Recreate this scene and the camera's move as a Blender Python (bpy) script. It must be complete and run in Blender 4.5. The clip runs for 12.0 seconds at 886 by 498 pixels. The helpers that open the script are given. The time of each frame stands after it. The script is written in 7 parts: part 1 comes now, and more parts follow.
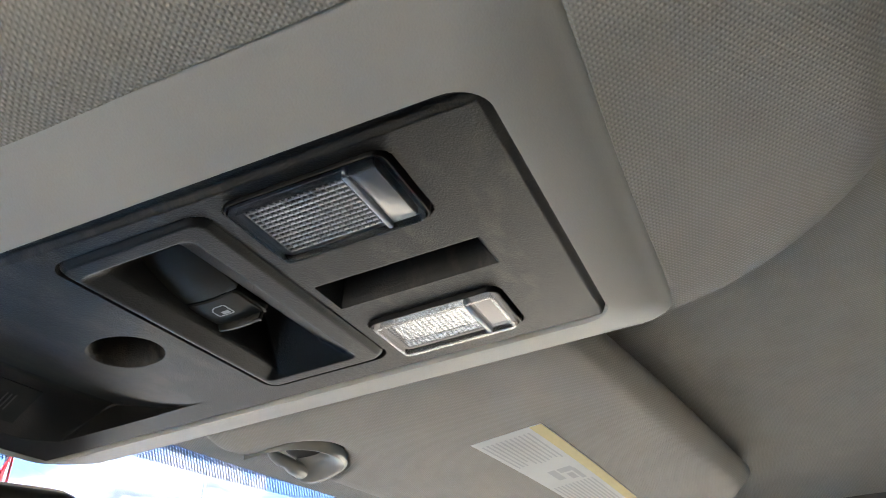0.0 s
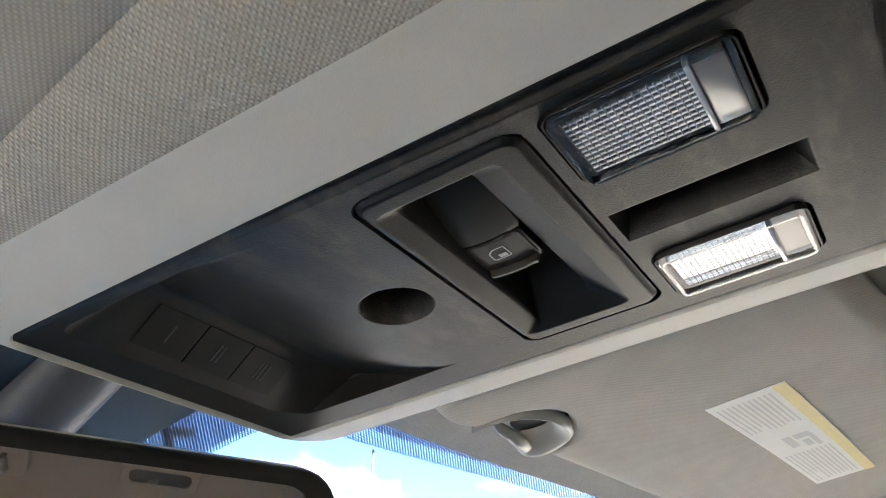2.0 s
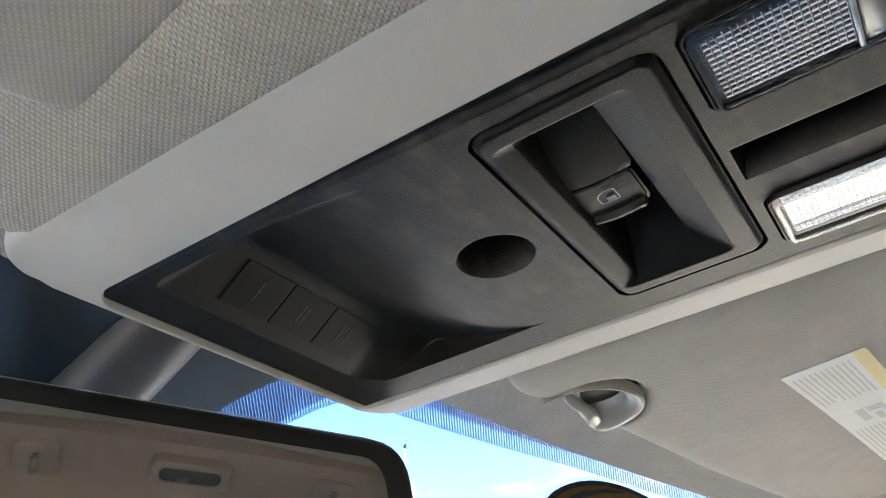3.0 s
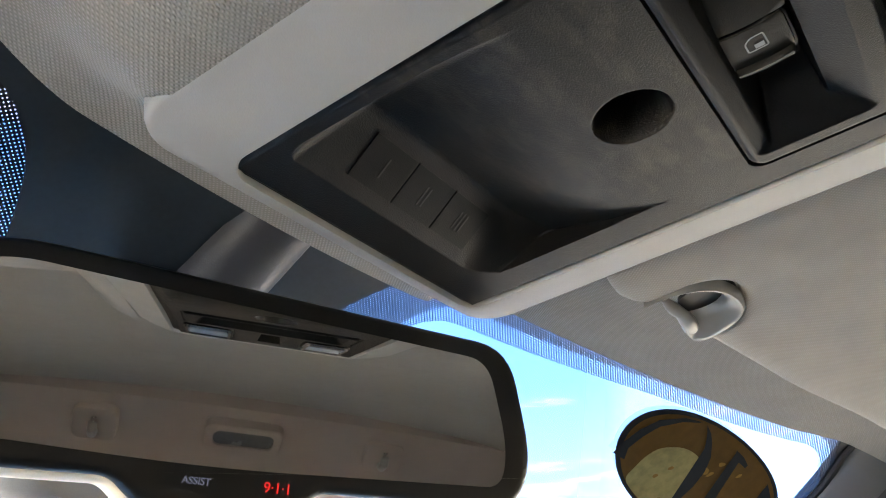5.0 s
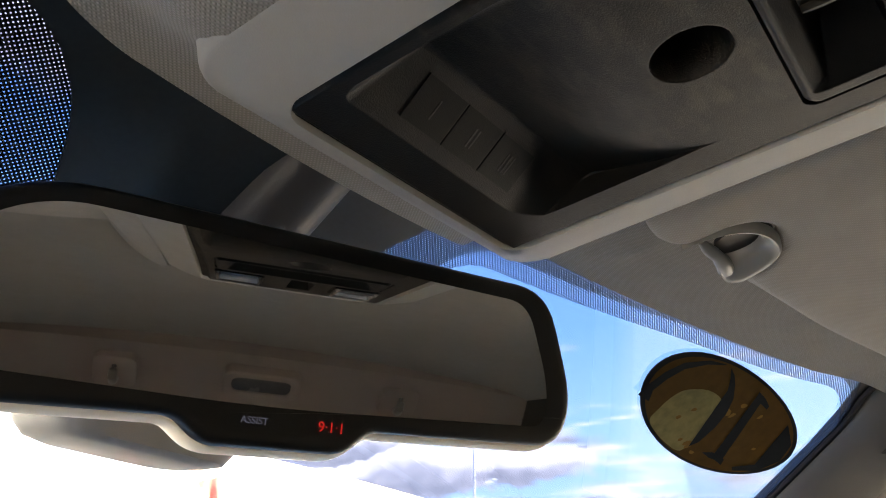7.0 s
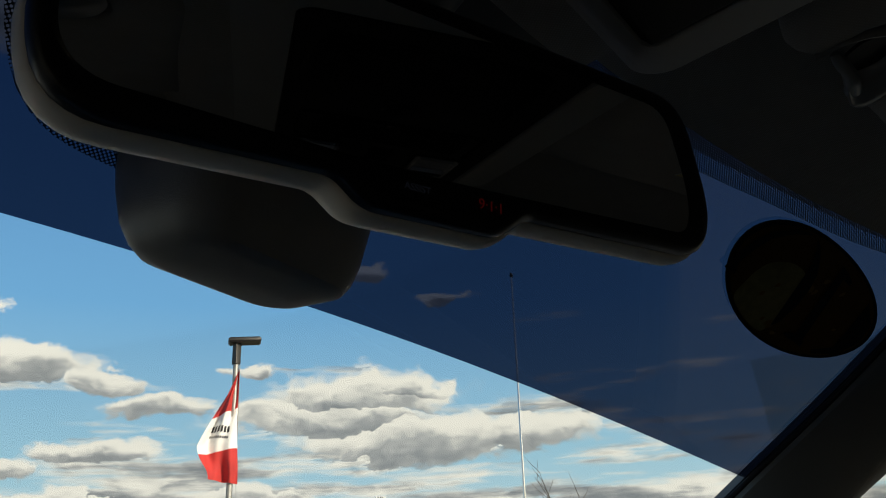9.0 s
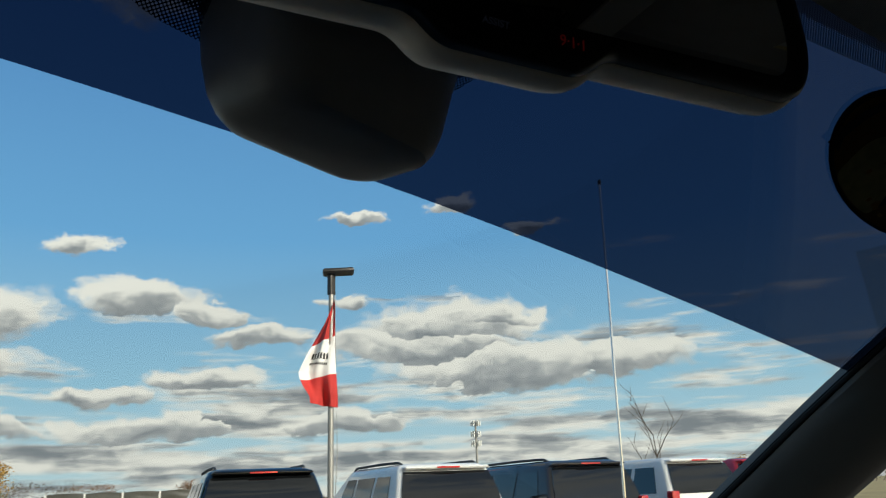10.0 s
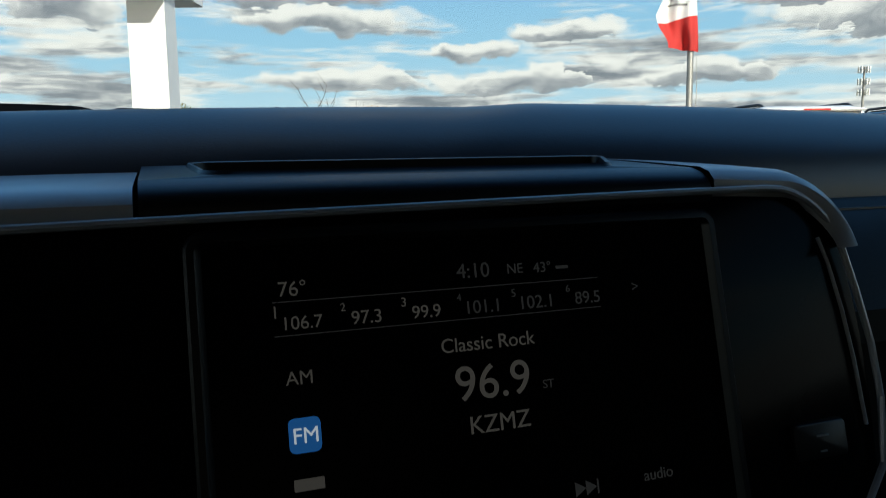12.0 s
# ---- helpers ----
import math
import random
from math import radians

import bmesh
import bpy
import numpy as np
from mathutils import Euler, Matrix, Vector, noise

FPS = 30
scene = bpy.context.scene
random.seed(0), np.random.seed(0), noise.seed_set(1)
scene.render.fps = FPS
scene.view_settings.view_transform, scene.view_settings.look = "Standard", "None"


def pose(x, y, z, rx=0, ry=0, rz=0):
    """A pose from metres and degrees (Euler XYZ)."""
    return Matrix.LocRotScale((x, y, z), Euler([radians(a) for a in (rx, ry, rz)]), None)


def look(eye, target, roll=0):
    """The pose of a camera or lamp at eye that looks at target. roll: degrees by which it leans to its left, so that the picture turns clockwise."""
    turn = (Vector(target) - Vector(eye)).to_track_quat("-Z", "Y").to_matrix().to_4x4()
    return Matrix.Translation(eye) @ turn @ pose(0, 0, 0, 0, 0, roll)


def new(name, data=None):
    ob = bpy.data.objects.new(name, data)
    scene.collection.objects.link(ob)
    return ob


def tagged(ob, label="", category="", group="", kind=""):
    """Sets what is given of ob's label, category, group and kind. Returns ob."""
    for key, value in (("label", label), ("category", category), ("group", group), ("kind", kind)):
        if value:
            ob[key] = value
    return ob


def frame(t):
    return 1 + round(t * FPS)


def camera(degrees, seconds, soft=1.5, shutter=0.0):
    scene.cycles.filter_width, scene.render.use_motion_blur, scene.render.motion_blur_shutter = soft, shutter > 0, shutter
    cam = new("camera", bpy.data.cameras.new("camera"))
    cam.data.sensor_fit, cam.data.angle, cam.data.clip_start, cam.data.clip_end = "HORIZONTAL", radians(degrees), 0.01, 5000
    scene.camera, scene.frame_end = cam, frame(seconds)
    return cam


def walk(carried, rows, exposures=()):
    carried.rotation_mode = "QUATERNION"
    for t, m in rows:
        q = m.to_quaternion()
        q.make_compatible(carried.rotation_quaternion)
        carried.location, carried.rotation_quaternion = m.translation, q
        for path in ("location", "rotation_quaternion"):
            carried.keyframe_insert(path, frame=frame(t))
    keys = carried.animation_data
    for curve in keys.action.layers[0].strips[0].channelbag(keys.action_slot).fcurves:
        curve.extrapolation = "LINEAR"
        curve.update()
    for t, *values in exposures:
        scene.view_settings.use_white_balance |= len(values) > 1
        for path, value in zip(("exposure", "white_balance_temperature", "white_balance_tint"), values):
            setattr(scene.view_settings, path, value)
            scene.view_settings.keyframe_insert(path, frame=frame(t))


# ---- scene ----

# ---------------------------------------------------------------- camera
cam = camera(59.93, 12.0, soft=1.0, shutter=0.1)
PATH = [
    (0, (-0.2253, 0.0884, 1.6743), (1.3819, 0.7567, 2.6594), -1.04),
    (0.5, (-0.2254, 0.1132, 1.6700), (1.3346, 0.8827, 2.6572), -0.72),
    (1, (-0.2253, 0.1347, 1.6665), (1.2985, 0.9679, 2.6585), -0.66),
    (1.5, (-0.2255, 0.1534, 1.6638), (1.2712, 1.0290, 2.6604), -0.68),
    (2, (-0.2268, 0.1606, 1.6635), (1.2422, 1.0867, 2.6557), -0.59),
    (2.5, (-0.2288, 0.1839, 1.6567), (1.2145, 1.1476, 2.6509), -0.42),
    (2.7, (-0.2301, 0.1917, 1.6540), (1.2202, 1.1387, 2.6539), -0.96),
    (4.3, (-0.2263, 0.2279, 1.6280), (1.2108, 1.2027, 2.6202), -1.35),
    (4.5, (-0.2307, 0.2351, 1.6235), (1.2038, 1.2375, 2.5916), -1.21),
    (5, (-0.2336, 0.2499, 1.6136), (1.1967, 1.2667, 2.5729), -1.22),
    (5.5, (-0.2360, 0.2538, 1.6116), (1.2090, 1.2900, 2.5272), -1.22),
    (6, (-0.2394, 0.2578, 1.6112), (1.2173, 1.3125, 2.4861), -1.15),
    (6.5, (-0.2423, 0.2585, 1.6122), (1.2169, 1.3250, 2.4685), -1.23),
    (6.7, (-0.2457, 0.2608, 1.6131), (1.2213, 1.3268, 2.4567), -1.29),
    (8.5, (-0.2278, 0.3261, 1.5657), (1.2387, 1.4027, 2.3964), -2.07),
    (9, (-0.2404, 0.3573, 1.5474), (1.2528, 1.4429, 2.3167), -3.10),
    (9.2, (-0.2310, 0.3649, 1.5444), (1.2751, 1.4520, 2.2860), -2.73),
    (9.5, (-0.2383, 0.3693, 1.5383), (1.2832, 1.4512, 2.2555), -3.21),
    (10, (-0.2294, 0.3659, 1.5160), (1.1596, 1.6709, 2.1222), -2.40),
    (10.5, (-0.2043, 0.3506, 1.4945), (0.9339, 1.9491, 1.8810), -1.08),
    (11, (-0.1798, 0.3216, 1.4564), (0.7661, 2.0774, 1.6072), -1.03),
    (11.5, (-0.1500, 0.3042, 1.4202), (0.6405, 2.1405, 1.3630), -0.81),
    (12, (-0.1292, 0.2915, 1.3865), (0.5559, 2.1533, 1.1329), -0.75),
]
walk(cam, [(t, look(eye, target, roll)) for t, eye, target, roll in PATH],
     exposures=[(0.0, 5.98, 7500, 12), (1.0, 6.12, 7500, 12), (2.7, 6.17, 7450, 12), (4.5, 6.2, 7550, 13), (5.5, 5.63, 7800, 14), (6.7, 5.07, 8400, 17), (8.3, 3.3, 7600, 9), (8.5, 2.5, 7500, 9), (8.7, 1.3, 7400, 9), (8.9, 0.25, 7000, 7), (9.5, 0.15, 6800, 5), (10.5, 0.03, 6350, 3), (11.2, -0.05, 6300, 3), (12.0, 0.42, 6300, 4)])

# ---------------------------------------------------------------- world and sun
SUN_AZ = 182.5          # degrees clockwise from the truck's nose
SUN_EL = 21.0
world = bpy.data.worlds.new("daylight")
scene.world = world
world.use_nodes = True
wn = world.node_tree.nodes
sky = wn.new("ShaderNodeTexSky")
sky.sky_type = "NISHITA"
sky.sun_disc = False
sky.sun_elevation = radians(SUN_EL)
sky.sun_rotation = radians(SUN_AZ)
# broken cloud all round the sky
wl = world.node_tree.links
wtc = wn.new("ShaderNodeTexCoord")
wmap = wn.new("ShaderNodeMapping")
wmap.inputs["Scale"].default_value = (1.0, 1.0, 4.5)
wl.new(wtc.outputs["Generated"], wmap.inputs["Vector"])
wnz = wn.new("ShaderNodeTexNoise")
wnz.inputs["Scale"].default_value = 4.2
wnz.inputs["Detail"].default_value = 8
wnz.inputs["Roughness"].default_value = 0.6
wl.new(wmap.outputs[0], wnz.inputs["Vector"])
wmask = wn.new("ShaderNodeMapRange")
wmask.interpolation_type = "SMOOTHSTEP"
wmask.inputs[1].default_value, wmask.inputs[2].default_value, wmask.inputs[4].default_value = 0.46, 0.60, 0.9
wl.new(wnz.outputs[0], wmask.inputs[0])
wtone = wn.new("ShaderNodeValToRGB")
wtone.color_ramp.elements[0].position, wtone.color_ramp.elements[1].position = 0.50, 0.72
wtone.color_ramp.elements[0].color, wtone.color_ramp.elements[1].color = (7.2, 7.0, 6.7, 1), (2.6, 2.75, 3.0, 1)
wl.new(wnz.outputs[0], wtone.inputs[0])
wmix = wn.new("ShaderNodeMix")
wmix.data_type = "RGBA"
wl.new(wmask.outputs[0], wmix.inputs["Factor"])
wl.new(sky.outputs[0], wmix.inputs[6])
wl.new(wtone.outputs[0], wmix.inputs[7])
wl.new(wmix.outputs[2], wn["Background"].inputs[0])
wn["Background"].inputs[1].default_value = 0.10
sun_data = bpy.data.lights.new("sun", "SUN")
sun_data.energy, sun_data.angle, sun_data.color = 4.2, radians(0.5), (1.0, 0.925, 0.83)
sun = new("sun", sun_data)
sun.matrix_world = look((0, 0, 60), (-100 * math.sin(radians(SUN_AZ)), -100 * math.cos(radians(SUN_AZ)), 60 - 100 * math.tan(radians(SUN_EL))))


# ---------------------------------------------------------------- materials
def mat(name, color, rough=0.6, metal=0.0, spec=0.5, var=0.12, scale=60.0, bump=0.0, bump_scale=900.0, coat=0.0, color2=None, coords="Object"):
    """A plain surface with two scales of colour variation and fine relief."""
    m = bpy.data.materials.new(name)
    m.use_nodes = True
    nt = m.node_tree
    b = nt.nodes["Principled BSDF"]
    b.inputs["Roughness"].default_value = rough
    b.inputs["Metallic"].default_value = metal
    b.inputs["Specular IOR Level"].default_value = spec
    b.inputs["Coat Weight"].default_value = coat
    b.inputs["Coat Roughness"].default_value = 0.04
    tc = nt.nodes.new("ShaderNodeTexCoord")
    n1 = nt.nodes.new("ShaderNodeTexNoise")
    n1.inputs["Scale"].default_value = scale
    n1.inputs["Detail"].default_value = 6
    n2 = nt.nodes.new("ShaderNodeTexNoise")
    n2.inputs["Scale"].default_value = scale * 0.13
    n2.inputs["Detail"].default_value = 4
    nt.links.new(tc.outputs[coords], n1.inputs["Vector"])
    nt.links.new(tc.outputs[coords], n2.inputs["Vector"])
    mixf = nt.nodes.new("ShaderNodeMath")
    mixf.operation = "MULTIPLY_ADD"
    nt.links.new(n1.outputs[0], mixf.inputs[0])
    mixf.inputs[1].default_value = 0.5
    half = nt.nodes.new("ShaderNodeMath")
    half.operation = "MULTIPLY"
    half.inputs[1].default_value = 0.5
    nt.links.new(n2.outputs[0], half.inputs[0])
    nt.links.new(half.outputs[0], mixf.inputs[2])
    ramp = nt.nodes.new("ShaderNodeValToRGB")
    c2 = color2 or tuple(c * (1 - var) for c in color)
    c1 = color if color2 else tuple(min(1, c * (1 + var)) for c in color)
    ramp.color_ramp.elements[0].position, ramp.color_ramp.elements[1].position = 0.36, 0.64
    ramp.color_ramp.elements[0].color = (*c2, 1)
    ramp.color_ramp.elements[1].color = (*c1, 1)
    nt.links.new(mixf.outputs[0], ramp.inputs[0])
    nt.links.new(ramp.outputs[0], b.inputs["Base Color"])
    rr = nt.nodes.new("ShaderNodeMapRange")
    rr.inputs[3].default_value, rr.inputs[4].default_value = max(0, rough - 0.06), min(1, rough + 0.08)
    nt.links.new(n2.outputs[0], rr.inputs[0])
    nt.links.new(rr.outputs[0], b.inputs["Roughness"])
    if bump:
        n3 = nt.nodes.new("ShaderNodeTexNoise")
        n3.inputs["Scale"].default_value = bump_scale
        n3.inputs["Detail"].default_value = 3
        nt.links.new(tc.outputs[coords], n3.inputs["Vector"])
        bp = nt.nodes.new("ShaderNodeBump")
        bp.inputs["Strength"].default_value = bump
        bp.inputs["Distance"].default_value = 0.001
        nt.links.new(n3.outputs[0], bp.inputs["Height"])
        nt.links.new(bp.outputs[0], b.inputs["Normal"])
    return m


def fabric(name, color, pitch=0.0021, depth=0.5, weave_tone=0.22):
    """Woven headliner cloth: two crossed sets of ribs as relief, their contrast repeated in the colour."""
    m = mat(name, color, rough=0.95, spec=0.15, var=0.07, scale=40)
    nt = m.node_tree
    b = nt.nodes["Principled BSDF"]
    b.inputs["Sheen Weight"].default_value = 0.25
    tc = nt.nodes.new("ShaderNodeTexCoord")
    waves = []
    for turn in (38, -52):
        mp = nt.nodes.new("ShaderNodeMapping")
        mp.inputs["Rotation"].default_value = (0, 0, radians(turn))
        nt.links.new(tc.outputs["Object"], mp.inputs["Vector"])
        w = nt.nodes.new("ShaderNodeTexWave")
        w.inputs["Scale"].default_value = 0.314 / pitch
        w.inputs["Distortion"].default_value = 0.6
        w.inputs["Detail"].default_value = 1
        nt.links.new(mp.outputs[0], w.inputs["Vector"])
        waves.append(w)
    mul = nt.nodes.new("ShaderNodeMath")
    mul.operation = "MULTIPLY"
    nt.links.new(waves[0].outputs["Fac"], mul.inputs[0])
    nt.links.new(waves[1].outputs["Fac"], mul.inputs[1])
    old = b.inputs["Base Color"].links[0].from_socket
    tone = nt.nodes.new("ShaderNodeMapRange")
    tone.inputs[3].default_value, tone.inputs[4].default_value = 1 - weave_tone * 0.9, 1 + weave_tone * 1.1
    nt.links.new(mul.outputs[0], tone.inputs[0])
    weave = nt.nodes.new("ShaderNodeVectorMath")
    weave.operation = "MULTIPLY"
    nt.links.new(old, weave.inputs[0])
    nt.links.new(tone.outputs[0], weave.inputs[1])
    nt.links.new(weave.outputs[0], b.inputs["Base Color"])
    bp = nt.nodes.new("ShaderNodeBump")
    bp.inputs["Strength"].default_value = depth
    bp.inputs["Distance"].default_value = 0.0008
    nt.links.new(mul.outputs[0], bp.inputs["Height"])
    nt.links.new(bp.outputs[0], b.inputs["Normal"])
    return m


def glow(name, color, strength):
    m = bpy.data.materials.new(name)
    m.use_nodes = True
    b = m.node_tree.nodes["Principled BSDF"]
    b.inputs["Base Color"].default_value = (*[c * 0.03 for c in color], 1)
    b.inputs["Emission Color"].default_value = (*color, 1)
    b.inputs["Emission Strength"].default_value = strength
    return m


def pane(name, tint, gloss=0.06, rough=0.0, dust=0.0):
    """Thin sheet glass: it lets light straight through, tinted, and mirrors a little."""
    m = bpy.data.materials.new(name)
    m.use_nodes = True
    nt = m.node_tree
    nt.nodes.remove(nt.nodes["Principled BSDF"])
    out = nt.nodes["Material Output"]
    tr = nt.nodes.new("ShaderNodeBsdfTransparent")
    tr.inputs[0].default_value = (*tint, 1)
    gl = nt.nodes.new("ShaderNodeBsdfGlossy")
    gl.inputs["Roughness"].default_value = rough
    fr = nt.nodes.new("ShaderNodeFresnel")
    fr.inputs[0].default_value = 1.35
    k = nt.nodes.new("ShaderNodeMath")
    k.operation = "MULTIPLY"
    k.inputs[1].default_value = gloss
    nt.links.new(fr.outputs[0], k.inputs[0])
    mx = nt.nodes.new("ShaderNodeMixShader")
    nt.links.new(k.outputs[0], mx.inputs[0])
    nt.links.new(tr.outputs[0], mx.inputs[1])
    nt.links.new(gl.outputs[0], mx.inputs[2])
    nt.links.new(mx.outputs[0], out.inputs[0])
    return m


def dots(name, pitch, fill, color=(0.004, 0.005, 0.008)):
    """Black enamel printed as a screen of round holes; pitch in metres, fill is the hole's radius over the pitch."""
    m = bpy.data.materials.new(name)
    m.use_nodes = True
    nt = m.node_tree
    b = nt.nodes["Principled BSDF"]
    b.inputs["Base Color"].default_value = (*color, 1)
    b.inputs["Roughness"].default_value = 0.4
    out = nt.nodes["Material Output"]
    uv = nt.nodes.new("ShaderNodeUVMap")
    vo = nt.nodes.new("ShaderNodeTexVoronoi")
    vo.voronoi_dimensions = "2D"
    vo.inputs["Scale"].default_value = 1 / pitch
    vo.inputs["Randomness"].default_value = 0.0
    mp = nt.nodes.new("ShaderNodeMapping")
    mp.inputs["Rotation"].default_value = (0, 0, radians(45))
    nt.links.new(uv.outputs[0], mp.inputs["Vector"])
    nt.links.new(mp.outputs[0], vo.inputs["Vector"])
    cmp_ = nt.nodes.new("ShaderNodeMath")
    cmp_.operation = "LESS_THAN"
    cmp_.inputs[1].default_value = fill
    nt.links.new(vo.outputs["Distance"], cmp_.inputs[0])
    tr = nt.nodes.new("ShaderNodeBsdfTransparent")
    mx = nt.nodes.new("ShaderNodeMixShader")
    nt.links.new(cmp_.outputs[0], mx.inputs[0])
    nt.links.new(b.outputs[0], mx.inputs[1])
    nt.links.new(tr.outputs[0], mx.inputs[2])
    nt.links.new(mx.outputs[0], out.inputs[0])
    return m


M = dict(
    cloth=fabric("headliner_cloth", (0.325, 0.302, 0.262), pitch=0.0017, weave_tone=0.11),
    visor_cloth=fabric("visor_cloth", (0.37, 0.335, 0.285), pitch=0.0017, depth=0.3, weave_tone=0.09),
    trim_grey=mat("light_grey_plastic", (0.40, 0.385, 0.345), rough=0.55, var=0.04, scale=25, bump=0.15, bump_scale=1500),
    panel_black=mat("dark_panel_plastic", (0.0150, 0.0138, 0.0118), rough=0.46, spec=0.26, color2=(0.0050, 0.0052, 0.0058), scale=38, bump=0.26, bump_scale=1400),
    switch_black=mat("black_switch_plastic", (0.0018, 0.0018, 0.0020), rough=0.35, spec=0.12, var=0.1, scale=30, bump=0.1, bump_scale=1600),
    # lighter copy of the switch plastic, painting the rocker's lit faces
    lit_switch_black=mat("lit_rocker_plastic", (0.0165, 0.0155, 0.0118), rough=0.45, spec=0.25, var=0.1, scale=50, bump=0.15, bump_scale=1800),
    button_black=mat("button_rubber", (0.0038, 0.0038, 0.0044), rough=0.5, spec=0.2, var=0.1, scale=60, bump=0.15, bump_scale=1800),
    recess_black=mat("recess_plastic", (0.006, 0.006, 0.006), rough=0.7, spec=0.2, var=0.1),
    mark=mat("switch_marking", (0.36, 0.36, 0.36), rough=0.6, var=0.03),
    faint_mark=mat("faint_marking", (0.030, 0.030, 0.032), rough=0.6, var=0.05),
    hook=mat("visor_clip_plastic", (0.25, 0.24, 0.22), rough=0.28, var=0.04, scale=30),
    hook_shade=mat("visor_clip_painted_shade", (0.03, 0.028, 0.026), rough=0.5, var=0.05),
    pillar=mat("pillar_trim_plastic", (0.14, 0.137, 0.128), rough=0.7, var=0.05, scale=20, bump=0.2, bump_scale=1100),
    lining=mat("plain_beige_lining", (0.070, 0.064, 0.056), rough=0.85, var=0.08, scale=8),
    closing_floor=mat("closing_floor_dark", (0.060, 0.052, 0.044), rough=0.95, spec=0.1, var=0.2, scale=30),
    rear_panel=mat("rear_panel_plastic", (0.34, 0.285, 0.25), rough=0.7, var=0.05, scale=15, bump=0.15),
    dash=mat("dash_vinyl", (0.0200, 0.0188, 0.0215), rough=0.36, spec=1.0, var=0.12, scale=30, bump=0.12, bump_scale=700),
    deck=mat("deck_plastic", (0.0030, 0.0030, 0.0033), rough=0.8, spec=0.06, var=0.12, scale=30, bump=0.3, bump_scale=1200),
    dash_hard=mat("dash_hard_plastic", (0.006, 0.0063, 0.007), rough=0.6, spec=0.3, var=0.12, scale=30, bump=0.2, bump_scale=1200),
    stack_black=mat("stack_soft_black", (0.0040, 0.0041, 0.0047), rough=0.36, spec=0.45, var=0.1, scale=30, bump=0.08, bump_scale=1500),
    gloss_black=mat("piano_black", (0.003, 0.003, 0.0035), rough=0.14, var=0.1, spec=0.035),
    silver=mat("satin_silver_plastic", (0.47, 0.466, 0.46), rough=0.36, metal=0.35, var=0.05, scale=40),
    mirror_rim=mat("mirror_rim_plastic", (0.0032, 0.0031, 0.0033), rough=0.35, var=0.1, bump=0.06),
    mirror_case=mat("mirror_case_plastic", (0.82, 0.73, 0.60), rough=0.5, var=0.06, bump=0.1),
    sensor=mat("sensor_cover_plastic", (0.17, 0.162, 0.148), rough=0.5, var=0.08, bump=0.2, bump_scale=1200),
    cover=mat("wire_cover_plastic", (0.055, 0.055, 0.058), rough=0.4, var=0.08, bump=0.1),
    frit=mat("black_enamel", (0.016, 0.024, 0.030), rough=0.35, var=0.2, scale=300),
    rubber=mat("wiper_rubber", (0.010, 0.010, 0.011), rough=0.55, var=0.2, scale=50),
    cowl=mat("cowl_plastic", (0.018, 0.018, 0.019), rough=0.6, spec=0.35, var=0.2, scale=40, bump=0.2, bump_scale=900),
    seal=mat("window_seal_rubber", (0.008, 0.008, 0.009), rough=0.6, var=0.1),
    label_paper=mat("label_paper", (0.74, 0.73, 0.70), rough=0.7, var=0.03, scale=60),
    label_yellow=mat("label_yellow_strip", (0.72, 0.60, 0.30), rough=0.7, var=0.05),
    label_ink=mat("label_ink", (0.58, 0.57, 0.56), rough=0.8, var=0.05),
    glass_clear=pane("clear_glass", (0.93, 0.96, 0.95), gloss=0.10),
    glass_band=pane("shade_band_glass", (0.044, 0.056, 0.092), gloss=0.10),
    # panes out of view; each tint is chosen to shape light in the cab
    glass_side=pane("passenger_side_glass", (0.76, 0.765, 0.72), gloss=0.4),
    glass_dark=pane("dimming_glass", (0.035, 0.034, 0.031), gloss=0.4),
    glass_rear=pane("rear_dimming_glass", (0.025, 0.025, 0.024), gloss=0.4),
    glass_mid=pane("driver_side_glass", (0.64, 0.64, 0.62), gloss=0.4),
    frit_dots=dots("enamel_dot_screen", 0.0019, 0.205),
    frit_fringe=dots("enamel_dot_fringe", 0.0019, 0.37),
    mirror=mat("mirror_silvering", (0.74, 0.715, 0.68), rough=0.0, metal=1.0, var=0.0),
    chrome=mat("chrome", (0.75, 0.75, 0.76), rough=0.12, metal=1.0, var=0.03),
)
mm = M["mirror"].node_tree
for l in list(mm.links):
    if l.to_socket.name == "Roughness":
        mm.links.remove(l)
mm.nodes["Principled BSDF"].inputs["Roughness"].default_value = 0.015


# ---------------------------------------------------------------- building helpers
def finish(name, bm, material, smooth=True):
    me = bpy.data.meshes.new(name)
    bmesh.ops.recalc_face_normals(bm, faces=bm.faces) if len(bm.faces) < 60000 else None
    bm.to_mesh(me)
    bm.free()
    if material:
        me.materials.append(material)
    if smooth:
        me.shade_smooth()
        me.set_sharp_from_angle(angle=radians(38))
    return me


def part(name, bm, material, parent=None, label="", smooth=True):
    ob = new(name, finish(name, bm, material, smooth))
    if parent:
        ob.parent = parent
    if label:
        ob["label"] = label
    return ob


def thing(name, label, category, group="", at=(0, 0, 0), turn=0.0):
    e = new(name)
    e.empty_display_size = 0.02
    e.matrix_world = pose(*at, 0, 0, turn)
    return tagged(e, label, category, group)


def structure(name, bm, material, label, smooth=True):
    return tagged(part(name, bm, material, None, label, smooth), label, "", "", "structure")


